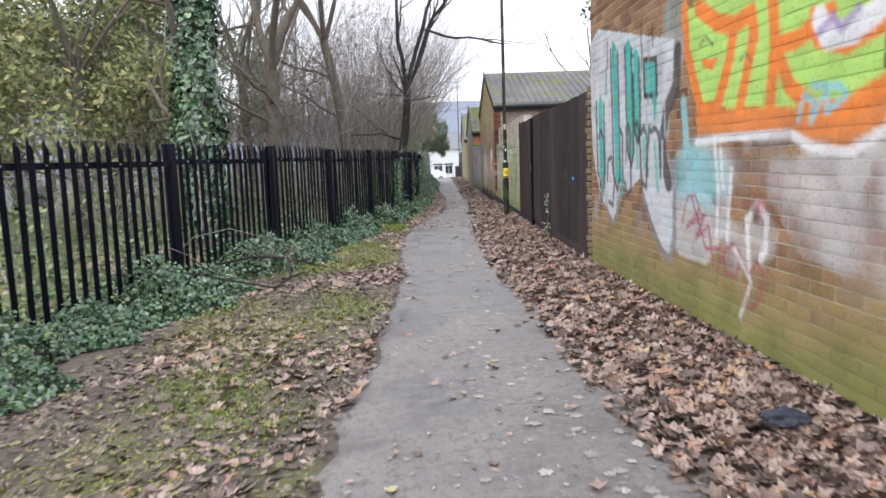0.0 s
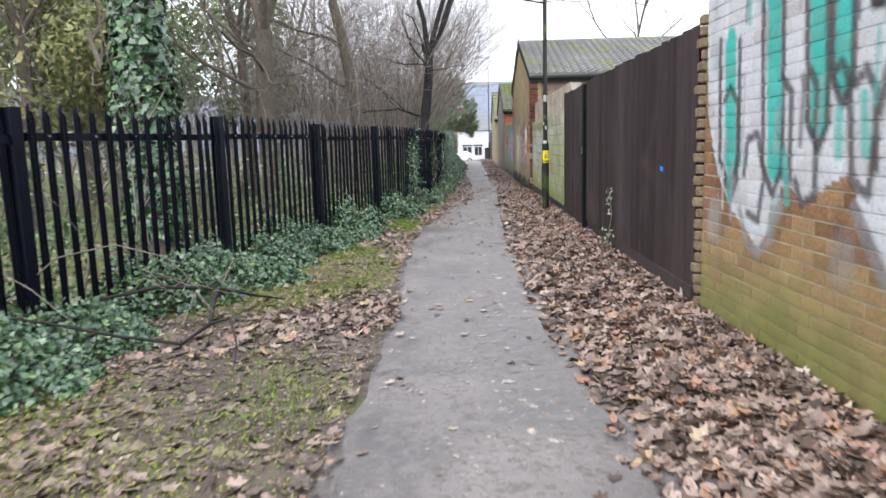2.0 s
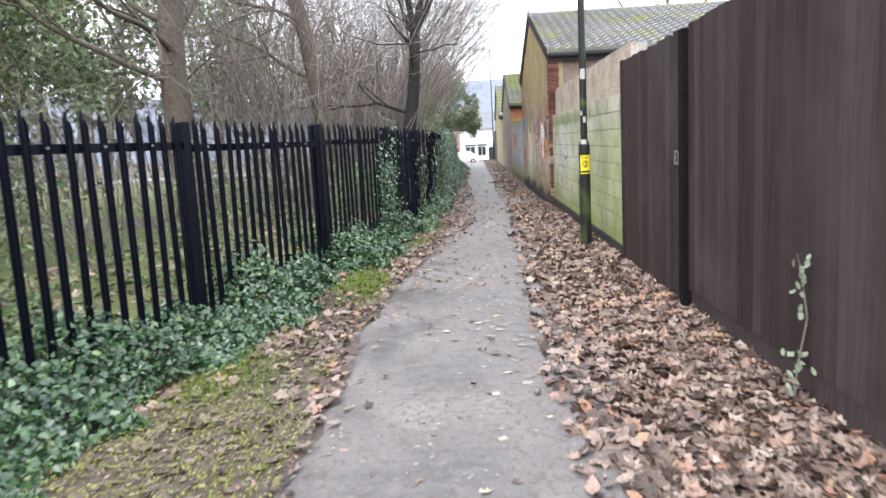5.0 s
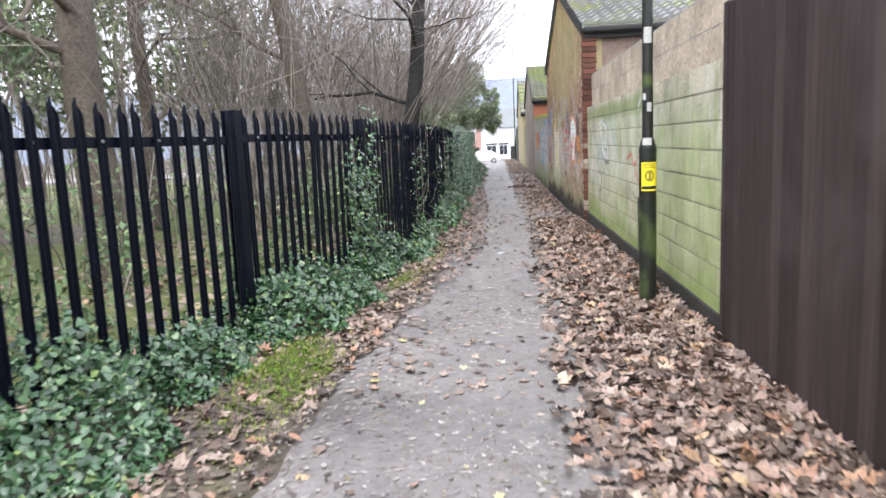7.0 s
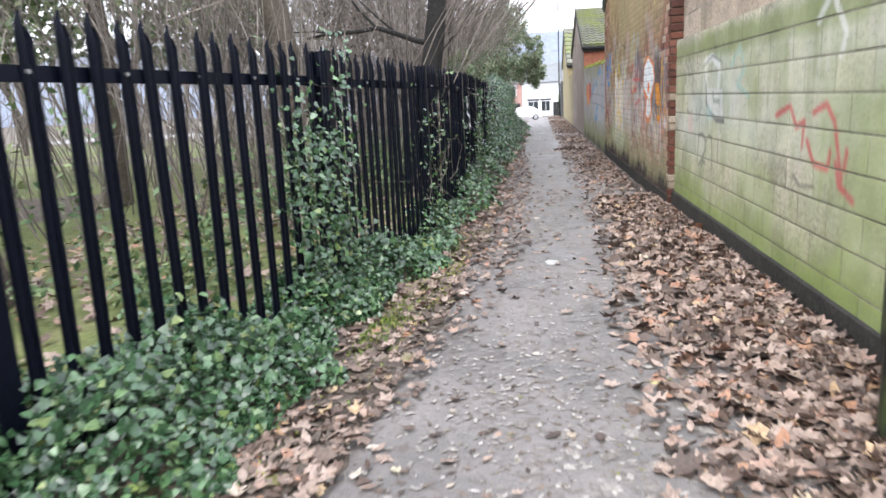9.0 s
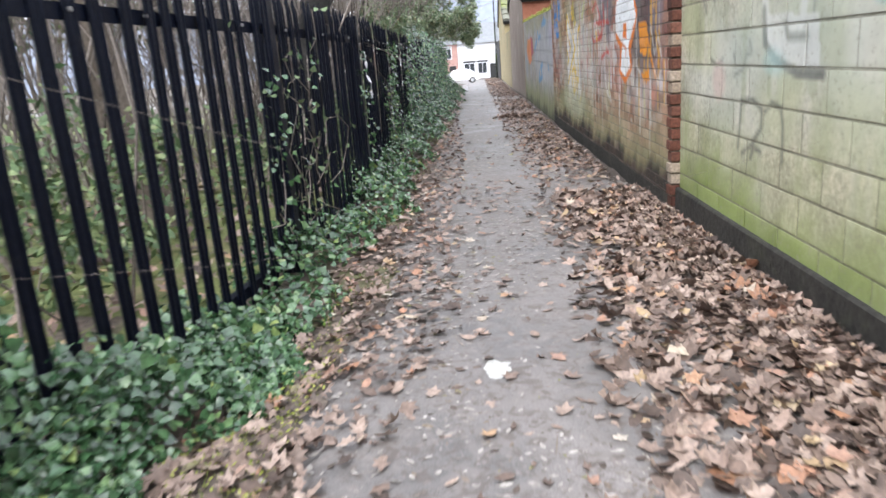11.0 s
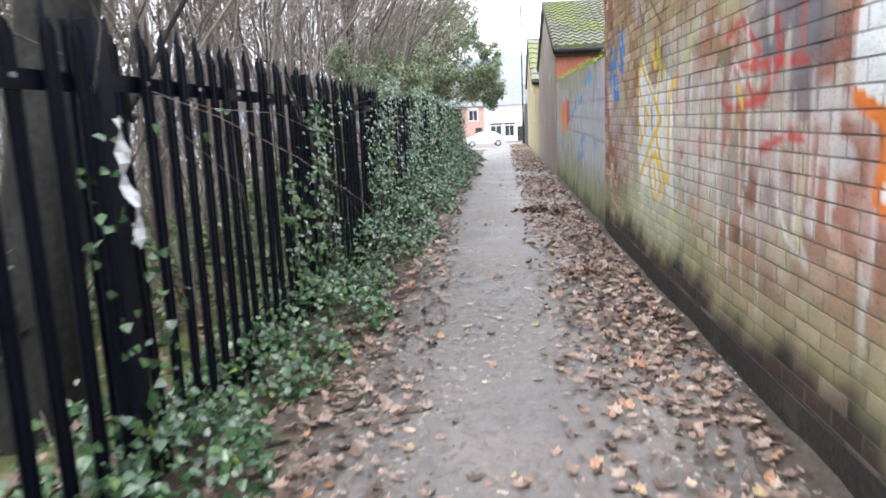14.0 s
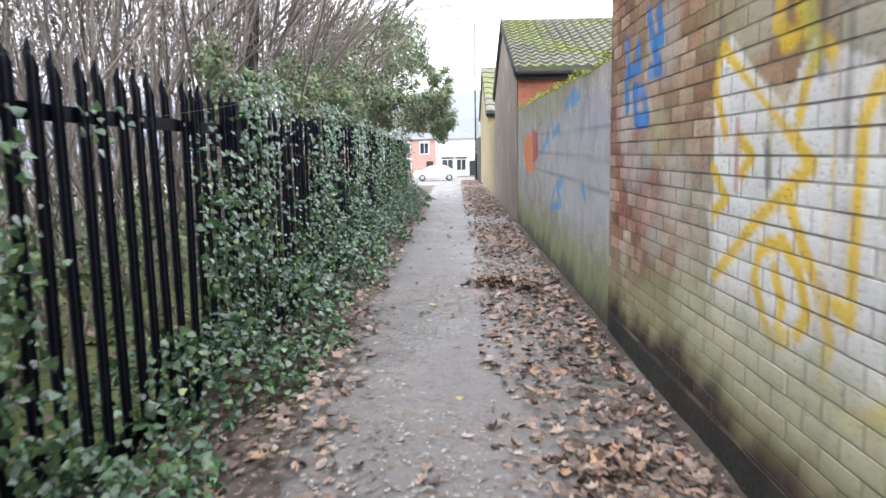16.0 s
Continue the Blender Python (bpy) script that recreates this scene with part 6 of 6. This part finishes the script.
def overhang(label, n, y0, y1):
    """Bare boughs that rise behind the fence and arch over the lane in fine sprays."""
    t = Tubes(3)
    for _ in range(n):
        y = rng.uniform(y0, y1)
        limb(t, t, (fence_x(y) - rng.uniform(0.9, 2.4), y, 0.0), (rng.normal(0.03, 0.05), rng.normal(0, 0.12), 1), rng.uniform(3.4, 4.6), rng.uniform(0.012, 0.024), 0, 0.2, 0.4, 0.07)
        x0 = fence_x(y) - rng.uniform(0.2, 1.4)
        limb(t, t, (x0, y, rng.uniform(2.4, 3.8)), (rng.uniform(0.3, 1.2), rng.normal(-0.1, 0.3), 1), rng.uniform(2.2, 4.2), rng.uniform(0.012, 0.022), 3, 0.2, 0.38, 0.1, 3)
    tagged(t.mesh("overhanging_boughs", M_twig), label, "boughs", kind="stuff")


overhang("fine bare boughs arching over the lane", 110, 27, 41)


def foliage(name, label, blobs, n, size, material, sides=(1, 1, 1)):
    """A shrub's crown: leaves in many uneven clumps, with gaps."""
    P = []
    per = n // len(blobs)
    for bx, by, bz, br in blobs:
        for _ in range(14):
            c = np.array([bx, by, bz]) + rng.normal(0, br * 0.5, 3) * np.array(sides)
            P.append(c + rng.normal(0, br * 0.2, (per // 14, 3)))
    P = np.concatenate(P)
    P[:, 2] = np.maximum(P[:, 2], 0.1)
    nm = rng.normal(0, 0.7, P.shape) + np.array([0.3, -0.3, 0.5])
    o = scatter(name, P, rng.uniform(*size, len(P)), nm, blade(DIAMOND, 0.3), material)
    return tagged(o, label, "foliage", kind="stuff")


foliage("evergreen_shrub", "loose grey-green evergreen shrub overhanging the fence", [(-1.6, 46, 2.7, 0.8), (-2.3, 43, 2.9, 0.8), (-0.9, 47.5, 2.9, 0.7), (-1.3, 44.5, 3.5, 0.75), (-2.4, 47, 3.4, 0.9), (-0.5, 48.6, 2.5, 0.55), (-0.1, 48.2, 2.8, 0.5), (0.25, 49.4, 2.4, 0.45), (0.1, 48.8, 3.5, 0.45), (-1.7, 41.5, 2.5, 0.6), (-1.5, 39.5, 2.3, 0.5), (-1.9, 40.2, 3.1, 0.6), (-1.0, 42.8, 2.6, 0.5), (-1.2, 45.5, 4.4, 0.75), (-1.9, 43.5, 4.3, 0.75), (-0.4, 47, 4.1, 0.6), (-0.9, 46.4, 5.0, 0.6)], 42000, (0.06, 0.15), M_hedge)
foliage("hedge_growth", "straggling green growth above the ivied fence", [(-1.3, 34.5, 2.1, 0.35), (-1.5, 36.2, 2.4, 0.4), (-1.2, 37.6, 2.2, 0.38), (-1.7, 38.6, 2.8, 0.5), (-1.6, 33.0, 2.2, 0.35)], 5200, (0.05, 0.11), M_hedge)
foliage("evergreen_foliage", "yellow-green leafy trees behind the fence", [(-8.5, 14, 3.4, 1.8), (-10, 18, 4.4, 2.2), (-7.5, 17.5, 3.4, 1.5), (-12, 15, 4.0, 2.3), (-9, 21, 5.0, 2.0), (-13, 21, 5.5, 2.5)], 34000, (0.1, 0.22), M_evergreen)
foliage("conifer_foliage", "dense dark green evergreen tree behind the fence", [(-8.2, 20.5, 2.6, 1.7), (-8.8, 21, 4.4, 1.7), (-8.4, 20.6, 6.0, 1.4), (-9.4, 22, 7.2, 1.2), (-7.6, 19.6, 3.6, 1.2)], 13000, (0.1, 0.2), M_laurel)
foliage("evergreen_foliage", "dark green leafy trees behind the fence", [(-16, 26, 5.0, 3.0), (-12, 30, 5.0, 2.6), (-9, 33, 4.5, 2.4), (-20, 24, 6, 3), (-22, 18, 5, 3)], 22000, (0.18, 0.36), M_laurel)
foliage("brushwood", "undergrowth of low green leaves behind the fence", [(-4.5, 7, 0.3, 0.8), (-4.2, 10, 0.3, 0.7), (-3.6, 13.5, 0.3, 0.7), (-3.2, 16.5, 0.35, 0.7), (-2.4, 19.5, 0.4, 0.6), (-2.2, 23, 0.5, 0.6), (-2.0, 27, 0.5, 0.6), (-2.0, 31, 0.6, 0.7), (-4.6, 8.5, 0.6, 0.8), (-5.5, 12, 0.5, 1.0), (-4.6, 16, 0.5, 0.9), (-3.6, 19, 0.5, 0.8), (-1.9, 21.3, 0.6, 0.5), (-1.8, 25, 0.5, 0.5), (-1.7, 29, 0.5, 0.5)], 13000, (0.05, 0.11), M_laurel)
litter("fallen_leaves", 5000, 4, 32, lambda y, u: fence_x(y) - 0.3 - 4.5 * u, (0.06, 0.13), 0.35, blade(MAPLE, 0.6), M_litter, "brown leaves strewn over grass behind the fence", height=lambda x, y: ground_z(x, y) + 0.05)
# Added twig-coloured flakes imitate the thicket's haze and fill bright sky gaps.
foliage("clinging_dead_leaves", "added brown flakes standing in for hazy twigs among bare shrubs", [(-3.5, 27, 3.2, 1.6), (-3.2, 31, 3.6, 1.7), (-2.8, 35, 3.8, 1.6), (-2.6, 39, 3.6, 1.5), (-2.6, 42.5, 3.8, 1.5), (-5.5, 30, 4.6, 2.2), (-5.5, 38, 5.0, 2.4), (-3.0, 30, 6.0, 1.6), (-2.6, 37, 6.2, 1.7), (-8, 34, 4.5, 2.6), (-7, 42, 5, 2.4), (-10, 40, 6, 3), (-4.5, 45, 6, 2)], 26000, (0.045, 0.12), M_twig)
foliage("tall_ivy", "dark ivy growing over the brick wall top", [(2.3, 8.9, 3.3, 0.35), (2.35, 9.2, 2.9, 0.3), (2.3, 8.8, 3.8, 0.3)], 2500, (0.06, 0.12), M_ivy)


def far_woods(label, n, r0, r1, a0, a1, z1):
    t = Tubes(3)
    for _ in range(n):
        a, r = rng.uniform(a0, a1), rng.uniform(r0, r1)
        x, y = -r * math.cos(a), 15 + r * math.sin(a)
        limb(t, t, (x, y, 0), (rng.normal(0, 0.08), rng.normal(0, 0.08), 1), z1 * rng.uniform(0.6, 1), rng.uniform(0.07, 0.18), 3, 0.3, 0.5, 0.1, 3)
    tagged(t.mesh("far_woods", M_twig), label, "woods", kind="stuff")


far_woods("distant bare winter trees", 110, 26, 60, -0.1, 1.35, 13)

# ---- cars ----
def car(x, y, turn, paint, label, z=0.0):
    c = thing("car", label, "car", group="parked cars", at=(x, y, z), turn=turn)
    bm = bmesh.new()
    prof = [(-2.1, 0.35), (-2.15, 0.7), (-2.0, 0.92), (-1.2, 1.0), (-0.55, 1.42), (0.9, 1.46), (1.6, 1.05), (2.05, 0.95), (2.1, 0.5), (2.0, 0.3)]
    a = [bm.verts.new((u, -0.84 if z < 1.1 else -0.66, z)) for u, z in prof]
    b = [bm.verts.new((u, 0.84 if z < 1.1 else 0.66, z)) for u, z in prof]
    bm.faces.new(a)
    bm.faces.new(b[::-1])
    for i in range(len(prof)):
        j = (i + 1) % len(prof)
        bm.faces.new((a[j], a[i], b[i], b[j]))
    bmesh.ops.recalc_face_normals(bm, faces=bm.faces)
    bmesh.ops.bevel(bm, geom=list(bm.edges), offset=0.05, segments=2, affect="EDGES")
    body = part("body", bm, paint, c)
    for s in (-1, 1):
        bm = bmesh.new()
        q = [bm.verts.new(p) for p in ((-1.0, s * 0.80, 1.04), (-0.5, s * 0.69, 1.36), (0.85, s * 0.69, 1.40), (1.4, s * 0.80, 1.06))]
        bm.faces.new(q if s < 0 else q[::-1])
        part("side_window", bm, M_glass, body)
    for u0, z0, u1, z1, nm in ((-1.22, 1.03, -0.6, 1.41, "windscreen"), (1.58, 1.1, 0.96, 1.46, "rear_window")):
        bm = bmesh.new()
        e = 0.03 if u0 > 0 else -0.03
        q = [bm.verts.new(p) for p in ((u0 + e, -0.66, z0 + 0.02), (u0 + e, 0.66, z0 + 0.02), (u1 + e, 0.58, z1), (u1 + e, -0.58, z1))]
        bm.faces.new(q)
        part(nm, bm, M_glass, body)
    for u in (-1.3, 1.3):
        for s in (-1, 1):
            bm = rod(bmesh.new(), 0.31, -0.1, 0.1, seg=20)
            w = part("wheel", bm, M_tyre, c)
            w.location, w.rotation_euler = (u, s * 0.78, 0.31), (radians(90), 0, 0)
            part("rim", rod(bmesh.new(), 0.2, -0.104, 0.104, seg=14), M_galv, w)
    for s in (-0.6, 0.6):
        part("headlight", boxed(-2.16, -2.05, s - 0.16, s + 0.16, 0.68, 0.82, 0.02), M_sticker, body)
    return c


car(-1.2, 95.0, 4, M_carpaint[0], "white parked car on the street at the lane's end", -1.15)
for x, y, k, tn in ((-15, 13.2, 1, 60), (-16, 17.0, 0, 62), (-16.5, 20.5, 2, 60), (-17, 24.0, 0, 58), (-17.5, 28.0, 1, 60), (-14.5, 9.0, 0, 60)):
    car(x, y, tn, M_carpaint[k], ("white", "silver", "pale blue")[(0, 1, 2)[k]] + " car parked beyond the fence and trees")

# ---- street and houses at the far end ----
tagged(part("street", boxed(-60, 60, 73, 104, -1.5, -1.16), M_asphalt, None), "asphalt street crossing at the lane's end", "road", kind="structure")


def house(x, w, wall, label, roof_z=4.7):
    h = thing("house", label, "house", group="terraced houses", at=(x, 112, -1.5))
    part("wall", boxed(0, w, 0, 8, 0, roof_z), wall, h)
    bm = bmesh.new()
    v = [bm.verts.new(p) for p in ((-0.1, -0.3, roof_z), (w + 0.1, -0.3, roof_z), (w + 0.1, 4, roof_z + 2.6), (-0.1, 4, roof_z + 2.6), (-0.1, 8.3, roof_z), (w + 0.1, 8.3, roof_z))]
    for q in ((0, 1, 2, 3), (3, 2, 5, 4), (1, 5, 2), (0, 3, 4), (0, 4, 5, 1)):
        bm.faces.new([v[i] for i in q])
    roof = part("roof", bm, M_slate, h)
    part("chimney", boxed(0.4, 1.1, 3.6, 4.4, roof_z + 1.8, roof_z + 3.6, 0.02), M_redwall, roof)
    for wx, z0, z1, ww in (((w * 0.28, 0.95, 2.2, 1.3), (w * 0.6, 0.95, 2.2, 1.1)) if wall is M_white else ((w * 0.3, 0.9, 2.2, 1.3), (w * 0.3, 3.0, 4.2, 1.2), (w * 0.75, 3.0, 4.2, 1.0))):
        fr = part("window", boxed(wx - ww / 2 - 0.08, wx + ww / 2 + 0.08, -0.05, 0.03, z0 - 0.1, z1 + 0.08, 0.01), M_white, h, "white framed window")
        for k in (0, 1):
            part("pane", boxed(wx - ww / 2 + k * (ww / 2 + 0.03), wx - 0.03 + k * (ww / 2), -0.065, -0.04, z0, z1), M_glass, fr)
        part("lintel", boxed(wx - ww / 2 - 0.15, wx + ww / 2 + 0.15, -0.06, 0.02, z1 + 0.1, z1 + 0.32, 0.01), M_fascia if wall is M_white else M_white, h)
    part("door", boxed(w * 0.87 - 0.42, w * 0.87 + 0.42, -0.05, 0.03, 0, 2.05, 0.01), M_fascia, h)


for k, x in enumerate((-17.2, -12.0, -6.8, -1.6, 3.6, 8.8)):
    house(x, 5.15, M_farbrick if k % 2 == 0 else M_white, "red brick terraced house with slate roof" if k % 2 == 0 else "white painted terraced house with slate roof")
hv, hf = [], []
for i in range(41):
    a = -60 + i * 6
    z = 35 + 5 * math.sin(i * 0.55) + 4 * math.sin(i * 1.3 + 1)
    hv += [(a * 8, 420, -5), (a * 8, 420, max(6, z)), (a * 8, 520, max(6, z) + 3)]
for i in range(40):
    k = i * 3
    hf += [(k, k + 3, k + 4, k + 1), (k + 1, k + 4, k + 5, k + 2)]
tagged(mesh_object("backdrop_hill", hv, hf, M_hill, smooth=True), "hazy blue-grey wooded hill in the distance", "hill", kind="structure")

# ---- small plant against the timber fence ----
plant = thing("weed_stalk", "thin leggy weed growing at the timber fence", "plant", at=(1.70, 11.52, 0.12))
tb = Tubes(4)
st = [(0, 0, 0), (0.02, 0.02, 0.2), (0.05, -0.01, 0.45), (0.03, 0.03, 0.68), (0.0, 0.0, 0.76)]
tb.add(st, [0.006, 0.005, 0.004, 0.003, 0.002])
tb.mesh("stem", M_twig, plant)
M_weedleaf = island_leaves("pale_green_weed_leaves", [(0, (0.12, 0.17, 0.09)), (1, (0.3, 0.34, 0.26))], 0.5)
lv, lf = blade(OVAL, 0.3)
LEAF = mesh_object("leaf", lv * 0.042, [tuple(int(a) for a in f) for f in lf], M_weedleaf, plant)
for k in range(34):
    o = LEAF if k == 0 else new("leaf", LEAF.data)
    o.parent = plant
    h = rr.uniform(0.02, 0.28) if k < 18 else rr.uniform(0.3, 0.76)
    o.location = (rr.gauss(0.02, 0.03), rr.gauss(0, 0.035), h)
    o.rotation_euler = (rr.uniform(0.3, 1.4), rr.uniform(-0.6, 0.6), rr.uniform(-1.6, 0.6))

# ---- fallen branch in the ivy ----
branch = thing("fallen_branch", "dead grey-brown branch fallen across the ivy bank", "branch")
tb = Tubes(6)
tb.add([(-2.75, 8.6, 0.30), (-2.35, 8.75, 0.36), (-1.95, 8.95, 0.30), (-1.7, 9.2, 0.18), (-1.55, 9.5, 0.08)], [0.014, 0.017, 0.016, 0.011, 0.006])
tb.add([(-1.95, 8.95, 0.30), (-1.9, 8.7, 0.26), (-1.83, 8.4, 0.14), (-1.95, 8.15, 0.06)], [0.017, 0.02, 0.016, 0.009])
tb.add([(-1.95, 8.15, 0.06), (-2.3, 8.0, 0.16), (-2.8, 7.95, 0.28), (-3.1, 7.9, 0.34)], [0.012, 0.012, 0.01, 0.006])
tb.add([(-1.83, 8.4, 0.14), (-1.62, 8.25, 0.22), (-1.5, 8.0, 0.1), (-1.45, 7.8, 0.02)], [0.012, 0.009, 0.007, 0.004])
tb.mesh("bough", M_darkbark, branch)
tb = Tubes(4)
for k in range(9):
    a = (-2.6 + 0.12 * k, 8.7 + rr.uniform(-0.5, 0.5), 0.28)
    tb = Tubes(4)
    tb.add([a, (a[0] + rr.uniform(-0.3, 0.3), a[1] + rr.uniform(-0.3, 0.3), 0.45), (a[0] + rr.uniform(-0.5, 0.5), a[1] + rr.uniform(-0.5, 0.5), 0.3)], [0.006, 0.004, 0.002])
    tb.mesh("twig", M_twig, branch)
bramble = thing("bramble", "arching thorny bramble stem through the fence", "bramble")
tb = Tubes(4)
tb.add([(-3.3, 8.3, 0.35), (-2.95, 8.4, 0.66), (-2.55, 8.5, 0.74), (-2.2, 8.6, 0.62), (-2.0, 8.7, 0.34)], [0.006, 0.006, 0.005, 0.004, 0.003])
tb.add([(-3.25, 8.2, 0.6), (-2.9, 8.0, 0.5), (-2.5, 7.8, 0.3)], [0.004, 0.004, 0.002])
tb.mesh("cane", M_twig, bramble)

# ---- torn plastic and brambles at the fence ----
rag = thing("torn_plastic", "torn strip of white plastic hanging on a fence post", "plastic")
bm = bmesh.new()
rows_ = []
for k in range(13):
    z = 1.43 - 0.038 * k
    w = (0.012, 0.022, 0.03, 0.034, 0.036, 0.034, 0.03, 0.03, 0.026, 0.03, 0.022, 0.026, 0.012)[k]
    off = 0.012 * math.sin(k * 0.9) + 0.004 * k
    rows_.append([bm.verts.new((-0.70 + off + 0.014 * math.sin(k * 1.7 + q), 24.83 - w + q * w, z)) for q in range(3)])
for a, b in zip(rows_[:-1], rows_[1:]):
    for q in range(2):
        bm.faces.new((a[q], a[q + 1], b[q + 1], b[q]))
part("strip", bm, surface("dirty_white_plastic", (0.5, 0.52, 0.56), (0.72, 0.74, 0.78), 40, 9, 0.4, 0.2), rag)
stem = thing("bramble_tangle", "tangle of pale bramble canes and leaves round a fence post", "bramble")
bl = []
for k in range(26):
    y = rr.uniform(21.6, 22.9)
    x = float(fence_x(y)) + rr.uniform(-0.05, 0.12)
    z = rr.uniform(0.1, 1.3)
    a = [(x, y, z)]
    for q in range(4):
        x, y, z = x + rr.uniform(-0.07, 0.07), y + rr.uniform(-0.22, 0.22), min(1.8, z + rr.uniform(-0.08, 0.22))
        x = max(x, float(fence_x(y)) - 0.06)
        a.append((x, y, z))
        bl.append((x + rr.uniform(-0.02, 0.04), y, z))
    tb = Tubes(4)
    tb.add(a, [0.004, 0.004, 0.0035, 0.003, 0.002])
    tb.mesh("cane", M_twig, stem)
M_brambleleaf = island_leaves("pale_bramble_leaves", [(0, (0.07, 0.12, 0.05)), (0.7, (0.17, 0.24, 0.12)), (1, (0.36, 0.4, 0.3))], 0.5)
LEAF2 = None
for p in bl:
    if LEAF2 is None:
        lv, lf = blade(IVY, 0.3)
        LEAF2 = bpy.data.meshes.new("leaf")
        LEAF2.from_pydata([tuple(v * 0.05) for v in lv], [], [tuple(int(a) for a in f) for f in lf])
        LEAF2.materials.append(M_brambleleaf)
    o = new("leaf", LEAF2)
    o.parent = stem
    q = rr.uniform(0.6, 1.15)
    o.matrix_world = pose(*p, rr.uniform(20, 80), rr.uniform(-40, 40), rr.uniform(0, 360)) @ Matrix.Diagonal((q, q, q, 1))

# ---- litter left by passers-by ----
def crumple(name, label, category, at, size, material, flat=0.35, seed=1):
    r = random.Random(seed)
    bm = bmesh.new()
    bmesh.ops.create_icosphere(bm, subdivisions=3, radius=1)
    for v in bm.verts:
        n = noise.noise(v.co * 1.7 + Vector((seed, 0, 0))) * 0.5 + noise.noise(v.co * 4.5) * 0.28
        v.co = Vector((v.co.x * size[0], v.co.y * size[1], v.co.z * size[2])) * (1 + n)
        v.co.z = max(v.co.z, -size[2] * flat)
    o = part(name, bm, material, None)
    o.location = at
    return tagged(o, label, category)


crumple("discarded_cloth", "crumpled dark blue-black cloth lying on leaves", "cloth", (1.62, 3.28, 0.17), (0.11, 0.07, 0.045), surface("dark_navy_cloth", (0.012, 0.014, 0.022), (0.05, 0.055, 0.075), 40, 6, 0.8, 0.5))
crumple("paper_scrap", "flattened white paper scrap on the path", "litter", (0.40, 20.36, 0.016), (0.068, 0.09, 0.008), M_sticker, 0.6, 9)
for k, (cx, cy, n, r) in enumerate(((1.12, 33.1, 260, 0.3), (1.4, 32.7, 120, 0.22), (1.3, 28.6, 90, 0.24))):
    q = rng.normal(0, 0.5, (n, 2)) * r
    pz = 0.02 + 0.1 * np.exp(-(q ** 2).sum(1) / r ** 2 * 3) * rng.random(n)
    o = scatter("leaf_heap", np.stack([cx + q[:, 0], cy + q[:, 1], pz], 1), rng.uniform(0.04, 0.1, n), rng.normal(0, 0.4, (n, 3)) + np.array([0, 0, 1.0]), blade(MAPLE, 0.7), M_litter)
    tagged(o, "small heap of sodden brown leaves on the path", "leaves", kind="stuff")

# bare masonry carries no paint
for me in bpy.data.meshes:
    if me.materials and me.materials[0] in (M_brick1, M_brick2, M_pierbrick, M_block, M_blockjoint, M_mortar, M_mortar_dark, M_render) and "paint" not in me.attributes:
        set_paint(me, np.zeros((len(me.vertices), 4)))
